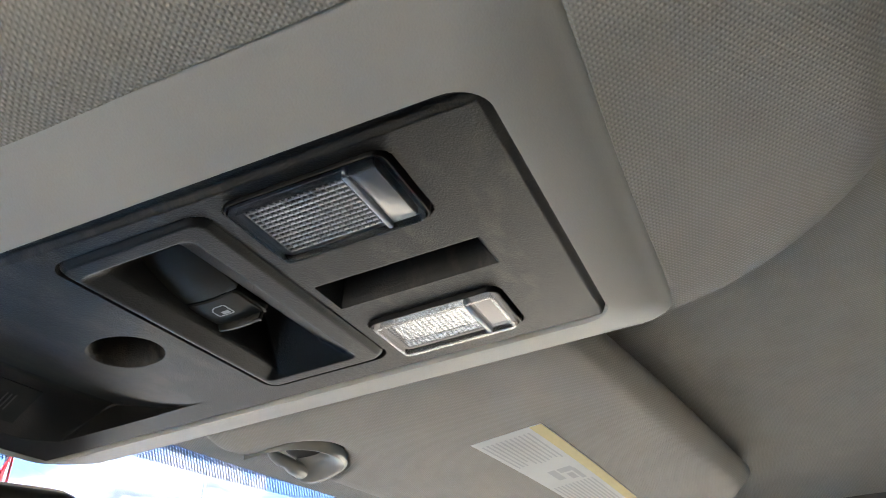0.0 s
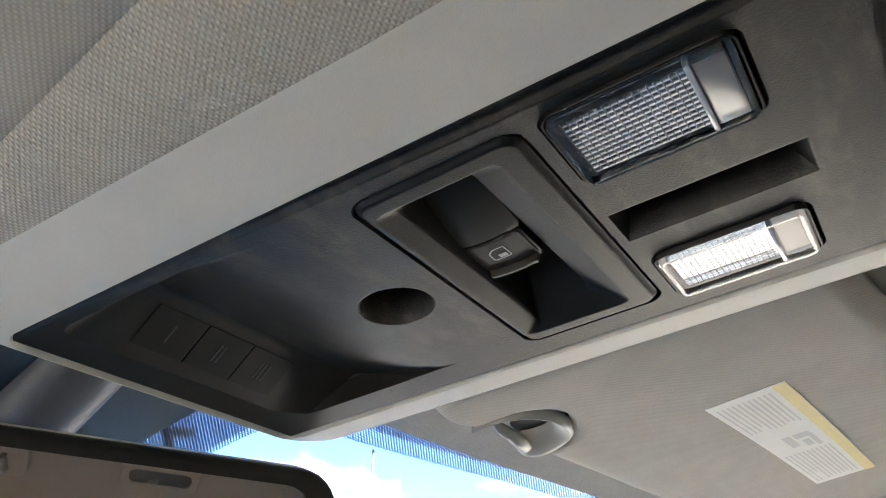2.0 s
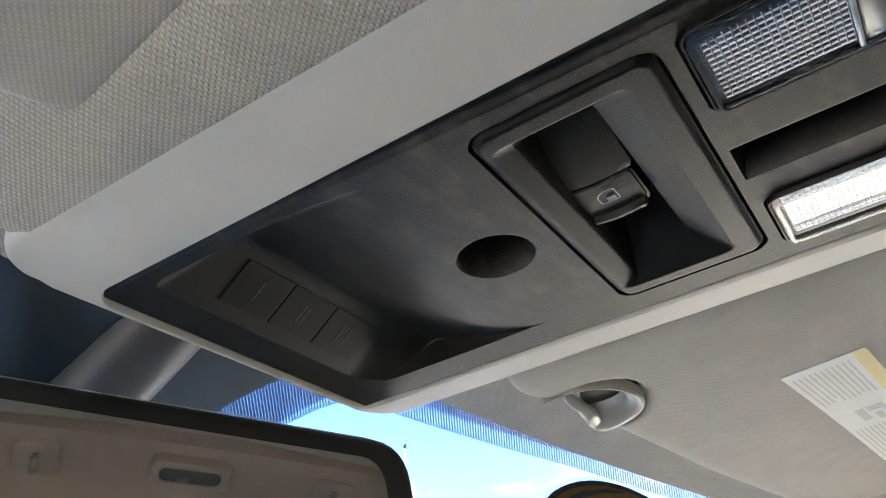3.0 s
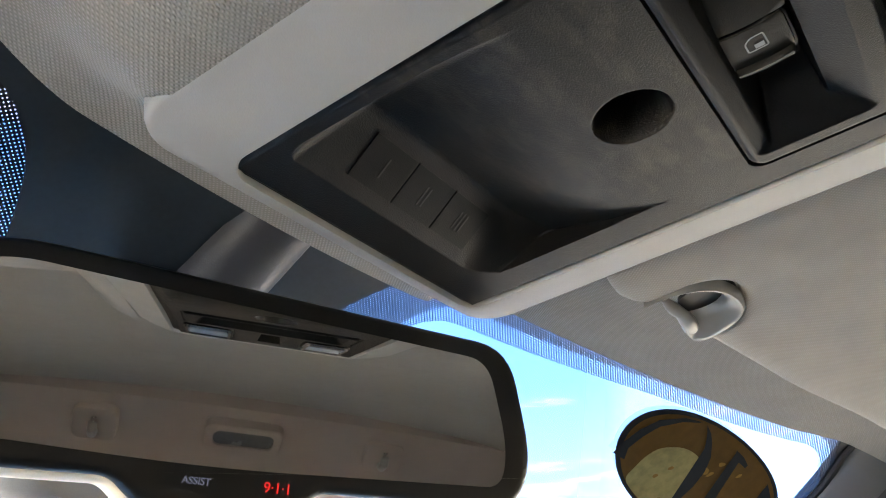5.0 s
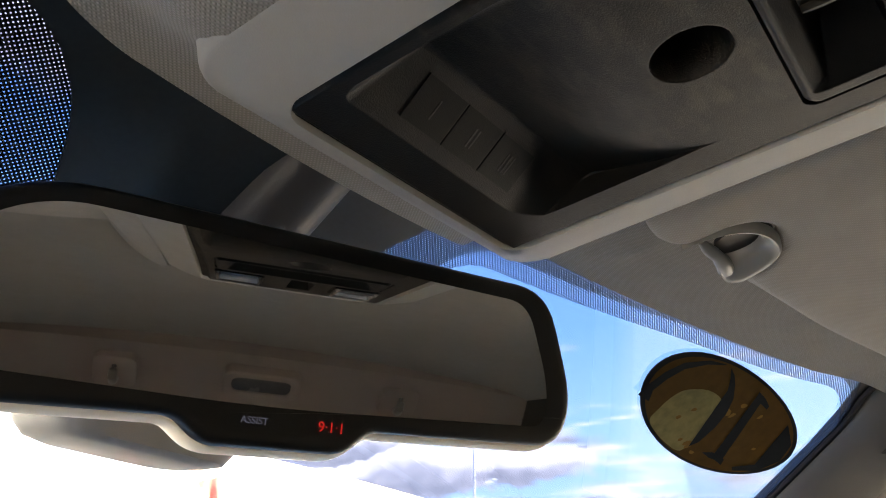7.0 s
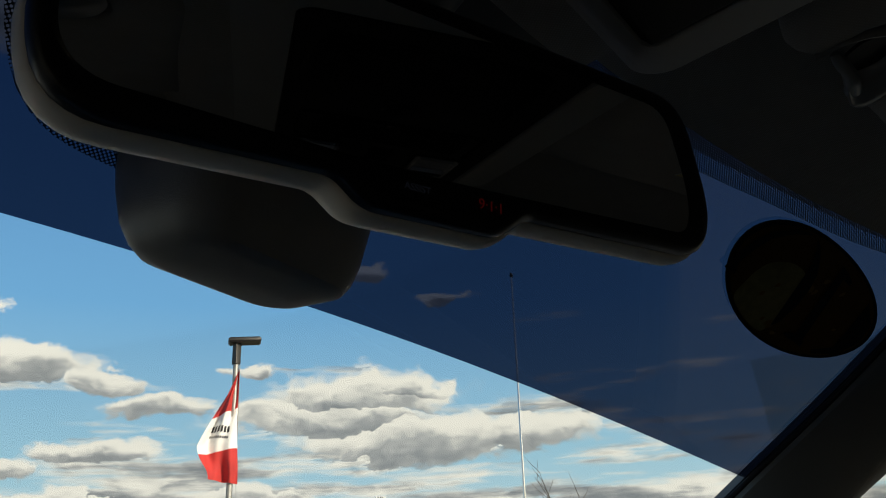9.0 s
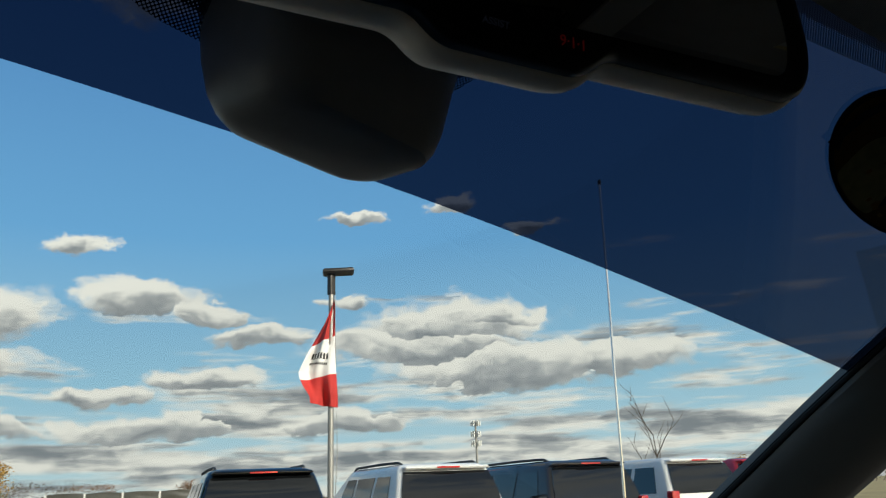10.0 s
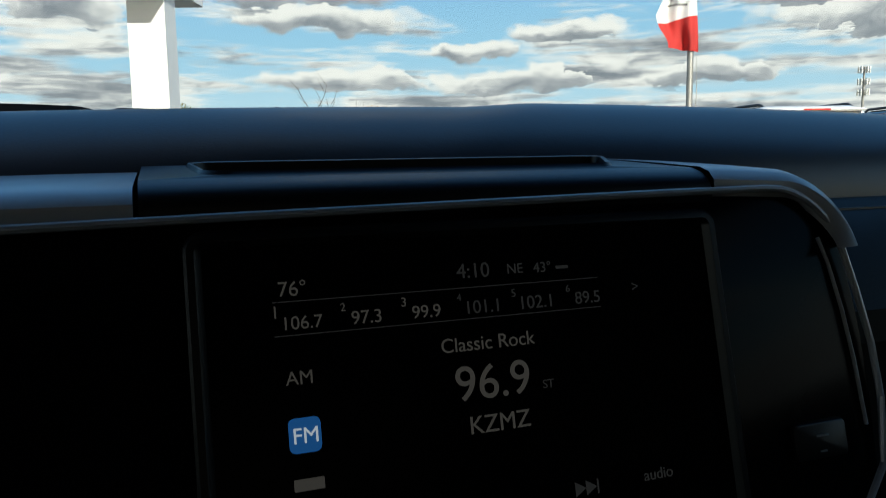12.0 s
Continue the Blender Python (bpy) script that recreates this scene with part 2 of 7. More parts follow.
def loft(bm, rings, close=True, cap0=False, cap1=False):
    """Quads between successive rings of points."""
    vs = [[bm.verts.new(p) for p in r] for r in rings]
    n = len(vs[0])
    for a, b in zip(vs, vs[1:]):
        for i in range(n if close else n - 1):
            j = (i + 1) % n
            bm.faces.new((a[i], a[j], b[j], b[i]))
    if cap0:
        bm.faces.new(vs[0][::-1])
    if cap1:
        bm.faces.new(vs[-1])
    return vs


def rrect(x0, x1, y0, y1, r, n=6):
    """A rounded rectangle as a list of (x, y)."""
    pts = []
    for cx, cy, a0 in ((x1 - r, y1 - r, 0), (x0 + r, y1 - r, 90), (x0 + r, y0 + r, 180), (x1 - r, y0 + r, 270)):
        for k in range(n + 1):
            a = radians(a0 + 90 * k / n)
            pts.append((cx + r * math.cos(a), cy + r * math.sin(a)))
    return pts


def round_poly(corners, radii, n=5):
    """A polygon with rounded corners, as (x, y); radii is one number or one a corner."""
    out = []
    k = len(corners)
    for i in range(k):
        p, a, b = Vector(corners[i]), Vector(corners[i - 1]), Vector(corners[(i + 1) % k])
        r = radii if isinstance(radii, (int, float)) else radii[i]
        da, db = (a - p), (b - p)
        ra, rb = min(r, da.length * 0.49), min(r, db.length * 0.49)
        p0, p1 = p + da.normalized() * ra, p + db.normalized() * rb
        for j in range(n + 1):
            t = j / n
            q = p0 * (1 - t) ** 2 + p * 2 * t * (1 - t) + p1 * t * t
            out.append((q.x, q.y))
    return out


def shrink(pts, d):
    """Moves an outline (anticlockwise) inwards by d."""
    out = []
    n = len(pts)
    for i in range(n):
        a, p, b = Vector(pts[i - 1]), Vector(pts[i]), Vector(pts[(i + 1) % n])
        t = (b - a)
        if t.length < 1e-9:
            out.append(tuple(p))
            continue
        t.normalize()
        out.append((p.x - t.y * d, p.y + t.x * d))
    return out


def slab(bm, outline, place, d0, d1, bevel=0.0, n=2):
    """A solid with the given outline between depths d0 and d1; place(x, y, d) gives the world point. The d1 edge is bevelled."""
    rings = [[place(x, y, d0) for x, y in outline]]
    if bevel:
        s = 1 if d1 > d0 else -1
        for k in range(n + 1):
            a = math.pi / 2 * k / n
            o = shrink(outline, bevel * (1 - math.cos(a)))
            rings.append([place(x, y, d1 - s * bevel * (1 - math.sin(a))) for x, y in o])
    else:
        rings.append([place(x, y, d1) for x, y in outline])
    loft(bm, rings, True, True, True)


def block(bm, x0, x1, y0, y1, z0, z1, bevel=0.0, m=None):
    """A bevelled box, optionally placed by the matrix m."""
    f = (lambda x, y, d: (m @ Vector((x, y, d)))) if m else (lambda x, y, d: (x, y, d))
    b = min(bevel, (x1 - x0) * 0.45, (y1 - y0) * 0.45, (z1 - z0) * 0.45)
    if b <= 0:
        slab(bm, [(x0, y0), (x1, y0), (x1, y1), (x0, y1)], f, z0, z1)
        return
    o = rrect(x0, x1, y0, y1, b, 2)
    i = shrink(o, b)
    loft(bm, [[f(x, y, z0) for x, y in i], [f(x, y, z0 + b) for x, y in o], [f(x, y, z1 - b) for x, y in o], [f(x, y, z1) for x, y in i]], True, True, True)


def tube(bm, path, radius, n=10, cap=True):
    """A round tube along a list of points; radius may be a list."""
    path = [Vector(p) for p in path]
    rs = radius if isinstance(radius, (list, tuple)) else [radius] * len(path)
    up = Vector((0, 0, 1))
    rings = []
    for i, p in enumerate(path):
        t = (path[min(i + 1, len(path) - 1)] - path[max(i - 1, 0)]).normalized()
        u = t.cross(up)
        u = u.normalized() if u.length > 1e-4 else Vector((1, 0, 0))
        v = u.cross(t)
        rings.append([p + rs[i] * (math.cos(2 * math.pi * k / n) * u + math.sin(2 * math.pi * k / n) * v) for k in range(n)])
    loft(bm, rings, True, cap, cap)


def sheet(bm, f, us, vs, thick=None, uv=False):
    """A grid f(u, v); thick is a vector that gives it a second face and edges."""
    g = [[bm.verts.new(f(u, v)) for v in vs] for u in us]
    for a, b in zip(g, g[1:]):
        for i in range(len(vs) - 1):
            bm.faces.new((a[i], a[i + 1], b[i + 1], b[i]))
    if thick is not None:
        t = Vector(thick)
        h = [[bm.verts.new(Vector(f(u, v)) + t) for v in vs] for u in us]
        for a, b in zip(h, h[1:]):
            for i in range(len(vs) - 1):
                bm.faces.new((a[i], b[i], b[i + 1], a[i + 1]))
        rim = [(i, 0) for i in range(len(us))] + [(len(us) - 1, j) for j in range(1, len(vs))] + [(i, len(vs) - 1) for i in range(len(us) - 2, -1, -1)] + [(0, j) for j in range(len(vs) - 2, 0, -1)]
        for (a, b), (c, d) in zip(rim, rim[1:] + rim[:1]):
            bm.faces.new((g[a][b], g[c][d], h[c][d], h[a][b]))
    if uv:
        lay = bm.loops.layers.uv.new("uv")
        at = {}
        for i, u in enumerate(us):
            for j, v in enumerate(vs):
                at[g[i][j]] = (u, v)
        for fc in bm.faces:
            for lp in fc.loops:
                lp[lay].uv = at.get(lp.vert, (0, 0))
    return g


def span(a, b, n):
    return [a + (b - a) * i / (n - 1) for i in range(n)]


def along(pts, n):
    """n points spread evenly along a bent line of (x, z), corners eased."""
    res = []
    for t in span(0, len(pts) - 1, n):
        k = min(int(t), len(pts) - 2)
        f = t - k
        p0, p1, p2, p3 = pts[max(0, k - 1)], pts[k], pts[k + 1], pts[min(len(pts) - 1, k + 2)]
        res.append(tuple(0.5 * (2 * q1 + (q2 - q0) * f + (2 * q0 - 5 * q1 + 4 * q2 - q3) * f * f + (3 * q1 - q0 - 3 * q2 + q3) * f ** 3) for q0, q1, q2, q3 in zip(p0, p1, p2, p3)))
    return res


def smooth_step(a, b, x):
    t = max(0.0, min(1.0, (x - a) / (b - a)))
    return t * t * (3 - 2 * t)


def lettering(name, text, size, m, material, parent, label="", extrude=0.00015, align="CENTER", width=0.0):
    """Flat letters as a mesh; m places them (x to the right, y up, z towards the reader)."""
    cu = bpy.data.curves.new(name, "FONT")
    cu.body, cu.size, cu.align_x, cu.align_y, cu.extrude = text, size, align, "CENTER", extrude
    tmp = bpy.data.objects.new(name, cu)
    scene.collection.objects.link(tmp)
    dg = bpy.context.evaluated_depsgraph_get()
    me = bpy.data.meshes.new_from_object(tmp.evaluated_get(dg))
    scene.collection.objects.unlink(tmp)
    bpy.data.objects.remove(tmp)
    if width:
        xs = [v.co.x for v in me.vertices]
        k = width / (max(xs) - min(xs))
        me.transform(Matrix.Diagonal((k, k, 1, 1)))
    me.transform(m)
    me.materials.clear()
    me.materials.append(material)
    ob = new(name, me)
    ob.parent = parent
    if label:
        ob["label"] = label
    return ob


# ---------------------------------------------------------------- shapes of the cab
def roof_z(x, y):
    """The headliner's underside, with the fairing that swells down round the overhead console."""
    z = 1.868 - 0.115 * x * x - 0.055 * max(y, 0.0) - 0.9 * max(0.0, abs(x) - 0.56) ** 2
    z += 0.022 * smooth_step(0.34, 0.10, y)
    # distance outside the fairing, whose rear end is round; it meets the roof in a crease
    r = abs(x) - 0.121
    if y < 0.135:
        r = (math.hypot(x / 0.121, (0.135 - y) / 0.100) - 1) * 0.105
    foot = 0.058 - 0.022 * smooth_step(0.02, 0.13, x) - 0.024 * smooth_step(0.30, 0.37, y) * smooth_step(0.02, 0.12, x)
    t = max(0.0, min(1.0, (r + 0.006) / (foot + 0.006)))
    low = 1.8248 - 0.09 * y + 0.0095 + 0.0275 * smooth_step(0.42 + 0.03 * smooth_step(-0.05, -0.11, x), 0.497, y)
    z += (min(low, z) - z) * (1 - t * t * (1.35 - 0.35 * t))
    inside = min(0.1135 - x, x + 0.1065, y - 0.118, 0.470 - y)
    return z + 0.05 * smooth_step(0.0, 0.010, inside)


def head_front(x):
    return 0.518 - 0.36 * x * x - 0.012 * smooth_step(0.55, 0.62, abs(x))


def glass_y(x, z):
    return 0.60 + (1.80 - z) / 0.633 - 0.5 * x * x


def on_glass(x, z, inward=0.0):
    return Vector((x, glass_y(x, z) - inward * 0.53, z - inward * 0.85))


def pillar_x(z):
    return 0.655 + 0.235 * (1.805 - z) + 0.009 * smooth_step(1.803, 1.780, z) * smooth_step(1.58, 1.72, z)


# headliner, one shaped sheet of cloth-covered board
bm = bmesh.new()
rows = span(0, 1, 220)
sheet(bm, lambda u, v: (u, -1.45 + (head_front(u) + 1.45) * v, roof_z(u, -1.45 + (head_front(u) + 1.45) * v)), span(-0.74, 0.74, 201), rows, (0, 0, 0.012))
structure("ceiling", bm, M["cloth"], "beige-grey woven cloth headliner, swelling down round the console")

# roof skin above it
bm = bmesh.new()
sheet(bm, lambda u, v: (u, -1.6 + (1.6 + head_front(u) - 0.03) * v, 1.915 - 0.10 * u * u - 0.03 * max(-1.6 + 2.1 * v, 0) ** 2 - 1.2 * max(0, abs(u) - 0.6) ** 2), span(-0.80, 0.80, 33), span(0, 1, 16), (0, 0, 0.01))
structure("roof", bm, M["dash_hard"], "dark painted outer skin of the cab roof")

# windscreen: clear sheet, tinted shade band above it
BAND = lambda x: 1.7195 - 0.19 * x * x
bm = bmesh.new()
sheet(bm, lambda u, v: on_glass(u * pillar_x(1.36 + (BAND(u * 0.7) - 1.36) * v), 1.36 + (BAND(u * 0.7) - 1.36) * v), span(-1.03, 1.03, 45), span(0, 1, 24))
screen_glass = structure("window_1", bm, M["glass_clear"], "clear laminated windscreen glass, slightly curved")
screen_glass.visible_shadow = False
bm = bmesh.new()
sheet(bm, lambda u, v: on_glass(u * pillar_x(BAND(u * 0.7) + (1.86 - BAND(u * 0.7)) * v), BAND(u * 0.7) + (1.86 - BAND(u * 0.7)) * v), span(-1.03, 1.03, 45), span(0, 1, 10))
part("shade_band", bm, M["glass_band"], screen_glass, "dark blue tinted shade band across the top of the windscreen")


def screen_low(x):
    """Lower edge of the dot-screened enamel."""
    return 1.8318 - 0.055 * x * x - 0.0885 * math.exp(-(abs(x + 0.02) / 0.148) ** 6) - 0.005 * smooth_step(0.38, 0.58, abs(x)) - 6.4 * max(0.0, abs(x) - 0.602) ** 2


for nm, lo, hi, ink in (("dot_screen", lambda x: screen_low(x) + 0.0075, lambda x: 1.862, "frit_dots"), ("dot_fringe", screen_low, lambda x: screen_low(x) + 0.0075, "frit_fringe")):
    bm = bmesh.new()
    sheet(bm, lambda u, v: on_glass(u, lo(u) + (hi(u) - lo(u)) * v, 0.002), span(-0.672, 0.672, 160), span(0, 1, 6))
    lay = bm.loops.layers.uv.new("uv")
    for fc in bm.faces:
        for lp in fc.loops:
            lp[lay].uv = (lp.vert.co.x, lp.vert.co.z * 1.87)
    part(nm, bm, M[ink], screen_glass, "black enamel dots along the windscreen's upper edge")

# solid enamel behind the mirror foot, with a plain border to the dotted field
bm = bmesh.new()
core = round_poly([(-0.32, 1.870), (-0.32, 1.845), (-0.150, 1.8345), (-0.128, 1.8290), (-0.111, 1.818), (-0.100, 1.800), (-0.082, 1.77), (0.070, 1.77), (0.084, 1.812), (0.106, 1.832), (0.160, 1.870)], 0.015, 6)
slab(bm, core, lambda x, z, d: on_glass(x, z, d), 0.0035, 0.0045)
part("enamel_patch", bm, M["frit"], screen_glass, "solid black enamel behind the mirror foot")
bm = bmesh.new()
for s in (-1, 1):
    edge = [on_glass(s * (pillar_x(z) - 0.004), z, 0.003) for z in span(1.37, 1.815, 24)]
    inner = [on_glass(s * (pillar_x(z) - 0.004 - 0.003 - 0.012 * smooth_step(1.795, 1.815, z)), z, 0.003) for z in span(1.37, 1.815, 24)]
    loft(bm, [edge, inner], False)
part("side_enamel", bm, M["frit"], screen_glass, "black enamel border down the windscreen's sides")

# pillars beside the windscreen
for s in (1, -1):
    bm = bmesh.new()
    rings = []
    for z in span(1.30, 1.84, 22):
        x = pillar_x(z)
        y = glass_y(x, z)
        w = 0.085 + 0.06 * smooth_step(1.70, 1.84, z) + 0.10 * smooth_step(1.45, 1.30, z)
        prof = [(x + 0.01, y + 0.02), (x - 0.004, y - 0.008), (x - 0.006, y - 0.022), (x + 0.002, y - 0.05), (x + 0.022, y - 0.05 - w * 0.5), (x + 0.05, y - 0.05 - w), (x + 0.09, y - 0.05 - w), (x + 0.09, y + 0.02)]
        rings.append([(s * px, py, z) for px, py in prof])
    loft(bm, rings, True, True, True)
    structure("pillar_trim", bm, M["pillar"], "grey grained plastic trim on the windscreen pillar")
    bm = bmesh.new()
    tube(bm, [on_glass(s * (pillar_x(z) - 0.003), z, 0.004) for z in span(1.37, 1.812, 40)], 0.0042, 8)
    structure("seal", bm, M["seal"], "black rubber seal along the windscreen pillar")

# doors, rear wall, windows and raised floor: unseen, tones set for cabin light
for s, nm in ((1, "right"), (-1, "left")):
    bm = bmesh.new()
    def wall_x(z):
        return s * (0.83 - 0.30 * max(0.0, z - 1.26))
    def strip(y0, y1, z0, z1):
        sheet(bm, lambda u, v: (wall_x(v), min(u, glass_y(wall_x(v) + s * 0.05, v) - 0.035), v), span(y0, y1, 30), span(z0, z1, 10), (s * 0.05, 0, 0))
    strip(-1.5, 1.25, 0.45, 1.27)
    strip(-1.5, -1.20, 1.27, 1.86)
    # unseen post, widened to keep side light off the rear ceiling
    strip(-0.28, 0.02, 1.27, 1.76)
    strip(0.55, 0.95, 1.27, 1.345)
    strip(-1.2, 0.55, 1.745, 1.86)
    structure("wall_" + nm, bm, M["lining"], "plain grey door side of the cab with window openings")
    for y0, y1, where, ink in ((-0.22, 0.6, "front", "glass_side" if s > 0 else "glass_mid"), (-1.2, -0.22, "rear", "glass_dark")):
        bm = bmesh.new()
        sheet(bm, lambda u, v: (wall_x(v) + s * 0.025, u, v), span(y0, y1, 6), span(1.26, 1.76, 5))
        structure("window_" + nm + "_" + where, bm, M[ink], "unseen side window glass, tinted to set the cabin light")
bm = bmesh.new()
for x0, x1, z0, z1 in ((-0.85, 0.85, 0.45, 1.30), (-0.85, -0.62, 1.30, 1.86), (0.62, 0.85, 1.30, 1.86), (-0.62, 0.62, 1.69, 1.86)):
    block(bm, x0, x1, -1.50, -1.44, z0, z1)
structure("wall_rear", bm, M["lining"], "plain grey rear wall of the cab with a window opening")
bm = bmesh.new()
sheet(bm, lambda u, v: (u, -1.47, v), span(-0.62, 0.62, 4), span(1.30, 1.69, 4))
g = structure("window_rear", bm, M["glass_rear"], "unseen rear window glass, tinted dark to cut cabin light")
bm = bmesh.new()
# stand-in floor raised to seat height; its tone controls the bounced light
block(bm, -0.85, 0.85, -1.5, 1.25, 0.76, 0.81)
structure("floor", bm, M["closing_floor"], "plain unseen floor at seat height, dark to limit bounced light")


# ---------------------------------------------------------------- overhead console
def zp(y):
    return 1.8248 - 0.09 * y


def pl(x, y, d):
    """A point over the console's face; d is measured up into the roof."""
    return (x, y, zp(y) + d)


console = thing("overhead_console", "light grey overhead console with a dark panel, map lamps and switch", "overhead console", at=(0, 0.3, 1.8))


def con_part(name, bm, material, parent=None, label="", smooth=True):
    """Console pieces are drawn in cab coordinates and hung on the console."""
    p = parent or console
    ob = part(name, bm, material, p, label, smooth)
    ob.matrix_parent_inverse = p.matrix_world.inverted() if p is console else Matrix.Identity(4)
    return ob


# light grey surround: outer wall, rounded shoulder, sloping face, lip round the panel
bm = bmesh.new()
outer = rrect(-0.1165, 0.1255, 0.1120, 0.4755, 0.020, 8)
outer = [(x + 0.0055 - 0.0080 * smooth_step(0.28, 0.47, y) if x < 0 else x, y + 0.009 * (1 - (x / 0.12) ** 2) * smooth_step(0.40, 0.47, y)) for x, y in outer]
inner = rrect(-0.0815, 0.0852, 0.1385, 0.4592, 0.012, 8)
inner = [(x + 0.0030 - 0.0045 * smooth_step(0.20, 0.45, y) if x < 0 else x, y) for x, y in inner]
def between(t):
    return [(a[0] + (b[0] - a[0]) * t, a[1] + (b[1] - a[1]) * t) for a, b in zip(outer, inner)]
rings = [[pl(x, y, 0.062) for x, y in shrink(outer, -0.003)], [pl(x, y, 0.020) for x, y in shrink(outer, -0.001)], [pl(x, y, 0.0145) for x, y in outer]]
for k in range(1, 6):
    a = math.pi / 2 * k / 5
    o = shrink(outer, 0.005 * (1 - math.cos(a)))
    rings.append([pl(x, y, 0.0145 - 0.0055 * math.sin(a)) for x, y in o])
for t, d in ((0.30, 0.0068), (0.55, 0.0040), (0.80, 0.0014), (0.94, 0.0002), (0.985, 0.0000)):
    rings.append([pl(x, y, d) for x, y in between(t)])
rings.append([pl(x, y, 0.0010) for x, y in inner])
rings.append([pl(x, y, 0.008) for x, y in inner])
loft(bm, rings)
con_part("surround", bm, M["trim_grey"], None, "light grey satin plastic surround")

def depth_in(x, y, x0, x1, y0, y1, r):
    """How far a point lies inside a rounded rectangle; negative outside."""
    qx, qy = abs(x - (x0 + x1) / 2) - (x1 - x0) / 2 + r, abs(y - (y0 + y1) / 2) - (y1 - y0) / 2 + r
    return r - math.hypot(max(qx, 0.0), max(qy, 0.0)) - min(max(qx, qy), 0.0)


LAMPS = ((-0.0665, -0.0275), (0.0315, 0.0685))
LY0, LY1 = 0.1735, 0.2300


def soft_min(a, b, k=0.006):
    h = max(0.0, k - abs(a - b)) / k
    return min(a, b) - h * h * k * 0.25


def panel_d(x, y):
    """Depth of the dark panel's face: bin with its domed floor, thumb hole, slot, lamp pockets, insert pocket."""
    d = 0.0008
    e = min(0.0849 - x, x + 0.0782 + 0.0045 * smooth_step(0.20, 0.45, y), y - 0.1388, 0.4586 - y)
    d += 0.0022 * (1 - smooth_step(0.0, 0.0035, e))
    # bin: the floor falls away towards the front, steep sides, sloping front face
    if 0.320 < y < 0.4370:
        floor_d = 0.345 * (y - 0.352) if y > 0.372 else 0.345 * (max(0.0, y - 0.332) ** 2) / 0.08
        front = 0.0040 + 0.737 * (0.4310 - y) - 18.0 * max(0.0, x - 0.042) ** 2
        sidew = min(16.0 * (0.0632 - x), 1.5 * (x + 0.0740))
        d += max(0.0, soft_min(soft_min(floor_d, front, 0.005), sidew, 0.009))
    # thumb hole
    r = math.hypot((x + 0.0008) / 0.0146, (y - 0.3255) / 0.0152)
    d += 0.0230 * (1 - smooth_step(0.78, 1.04, r))
    # slot with a sloping rear end
    sx = min(x + 0.0055, 0.0150 - x)
    sy = min((0.2325 - y) / 0.9, (y - 0.1660) * 0.42)
    d += min(0.0200, max(0.0, min(sx * 4.2, sy * 4.0)))
    # lamp pockets
    for a, b in LAMPS:
        s = depth_in(x, y, a - 0.0012, b + 0.0012, LY0 - 0.0012, LY1 + 0.0012, 0.006)
        if s > 0:
            d = 0.0008 + min(0.014, s * 6)
    # pocket for the switch insert
    s = depth_in(x, y, -0.0674, 0.0674, 0.2363, 0.3000, 0.008)
    if s > 0:
        d = 0.0008 + min(0.030, s * 20)
    return d


def scuff_and_light(m, color, scale, stretch, lo, hi):
    """Browned scuffs, long in one direction, plus painted light and shade in the bin."""
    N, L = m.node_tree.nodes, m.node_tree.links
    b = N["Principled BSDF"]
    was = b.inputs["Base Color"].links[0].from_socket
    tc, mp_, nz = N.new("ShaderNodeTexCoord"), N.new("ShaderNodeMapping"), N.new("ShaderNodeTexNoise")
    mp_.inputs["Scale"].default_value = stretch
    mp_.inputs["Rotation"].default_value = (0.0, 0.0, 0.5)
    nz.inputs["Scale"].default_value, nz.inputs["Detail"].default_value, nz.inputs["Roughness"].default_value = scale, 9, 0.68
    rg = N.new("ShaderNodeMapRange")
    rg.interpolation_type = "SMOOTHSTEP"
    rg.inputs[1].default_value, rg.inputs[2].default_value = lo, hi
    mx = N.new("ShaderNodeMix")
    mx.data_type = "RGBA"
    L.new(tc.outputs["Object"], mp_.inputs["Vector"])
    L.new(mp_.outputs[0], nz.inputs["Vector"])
    # painted brightening of the bin floor round the thumb hole, as if lit
    sp, lit_lift, add = N.new("ShaderNodeSeparateXYZ"), N.new("ShaderNodeMapRange"), N.new("ShaderNodeMath")
    lit_lift.inputs[1].default_value, lit_lift.inputs[2].default_value, lit_lift.inputs[4].default_value = 0.27, 0.35, 0.05
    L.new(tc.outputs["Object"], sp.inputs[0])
    L.new(sp.outputs[1], lit_lift.inputs[0])
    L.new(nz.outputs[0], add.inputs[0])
    L.new(lit_lift.outputs[0], add.inputs[1])
    # painted darkening: the bin's far faces stay in shade
    shade_cut, less, most = N.new("ShaderNodeMapRange"), N.new("ShaderNodeMapRange"), N.new("ShaderNodeMath")
    shade_cut.inputs[1].default_value, shade_cut.inputs[2].default_value, shade_cut.inputs[4].default_value = 0.392, 0.412, 0.5
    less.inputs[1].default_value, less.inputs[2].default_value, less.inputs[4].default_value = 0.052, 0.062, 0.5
    L.new(sp.outputs[1], shade_cut.inputs[0])
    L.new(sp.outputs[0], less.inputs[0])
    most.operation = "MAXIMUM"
    L.new(shade_cut.outputs[0], most.inputs[0])
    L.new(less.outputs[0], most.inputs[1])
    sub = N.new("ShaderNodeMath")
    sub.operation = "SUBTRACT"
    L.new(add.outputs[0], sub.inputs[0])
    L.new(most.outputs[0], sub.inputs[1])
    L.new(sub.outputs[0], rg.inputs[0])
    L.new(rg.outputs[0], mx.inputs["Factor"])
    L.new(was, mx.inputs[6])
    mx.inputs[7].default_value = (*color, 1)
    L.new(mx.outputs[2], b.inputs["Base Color"])


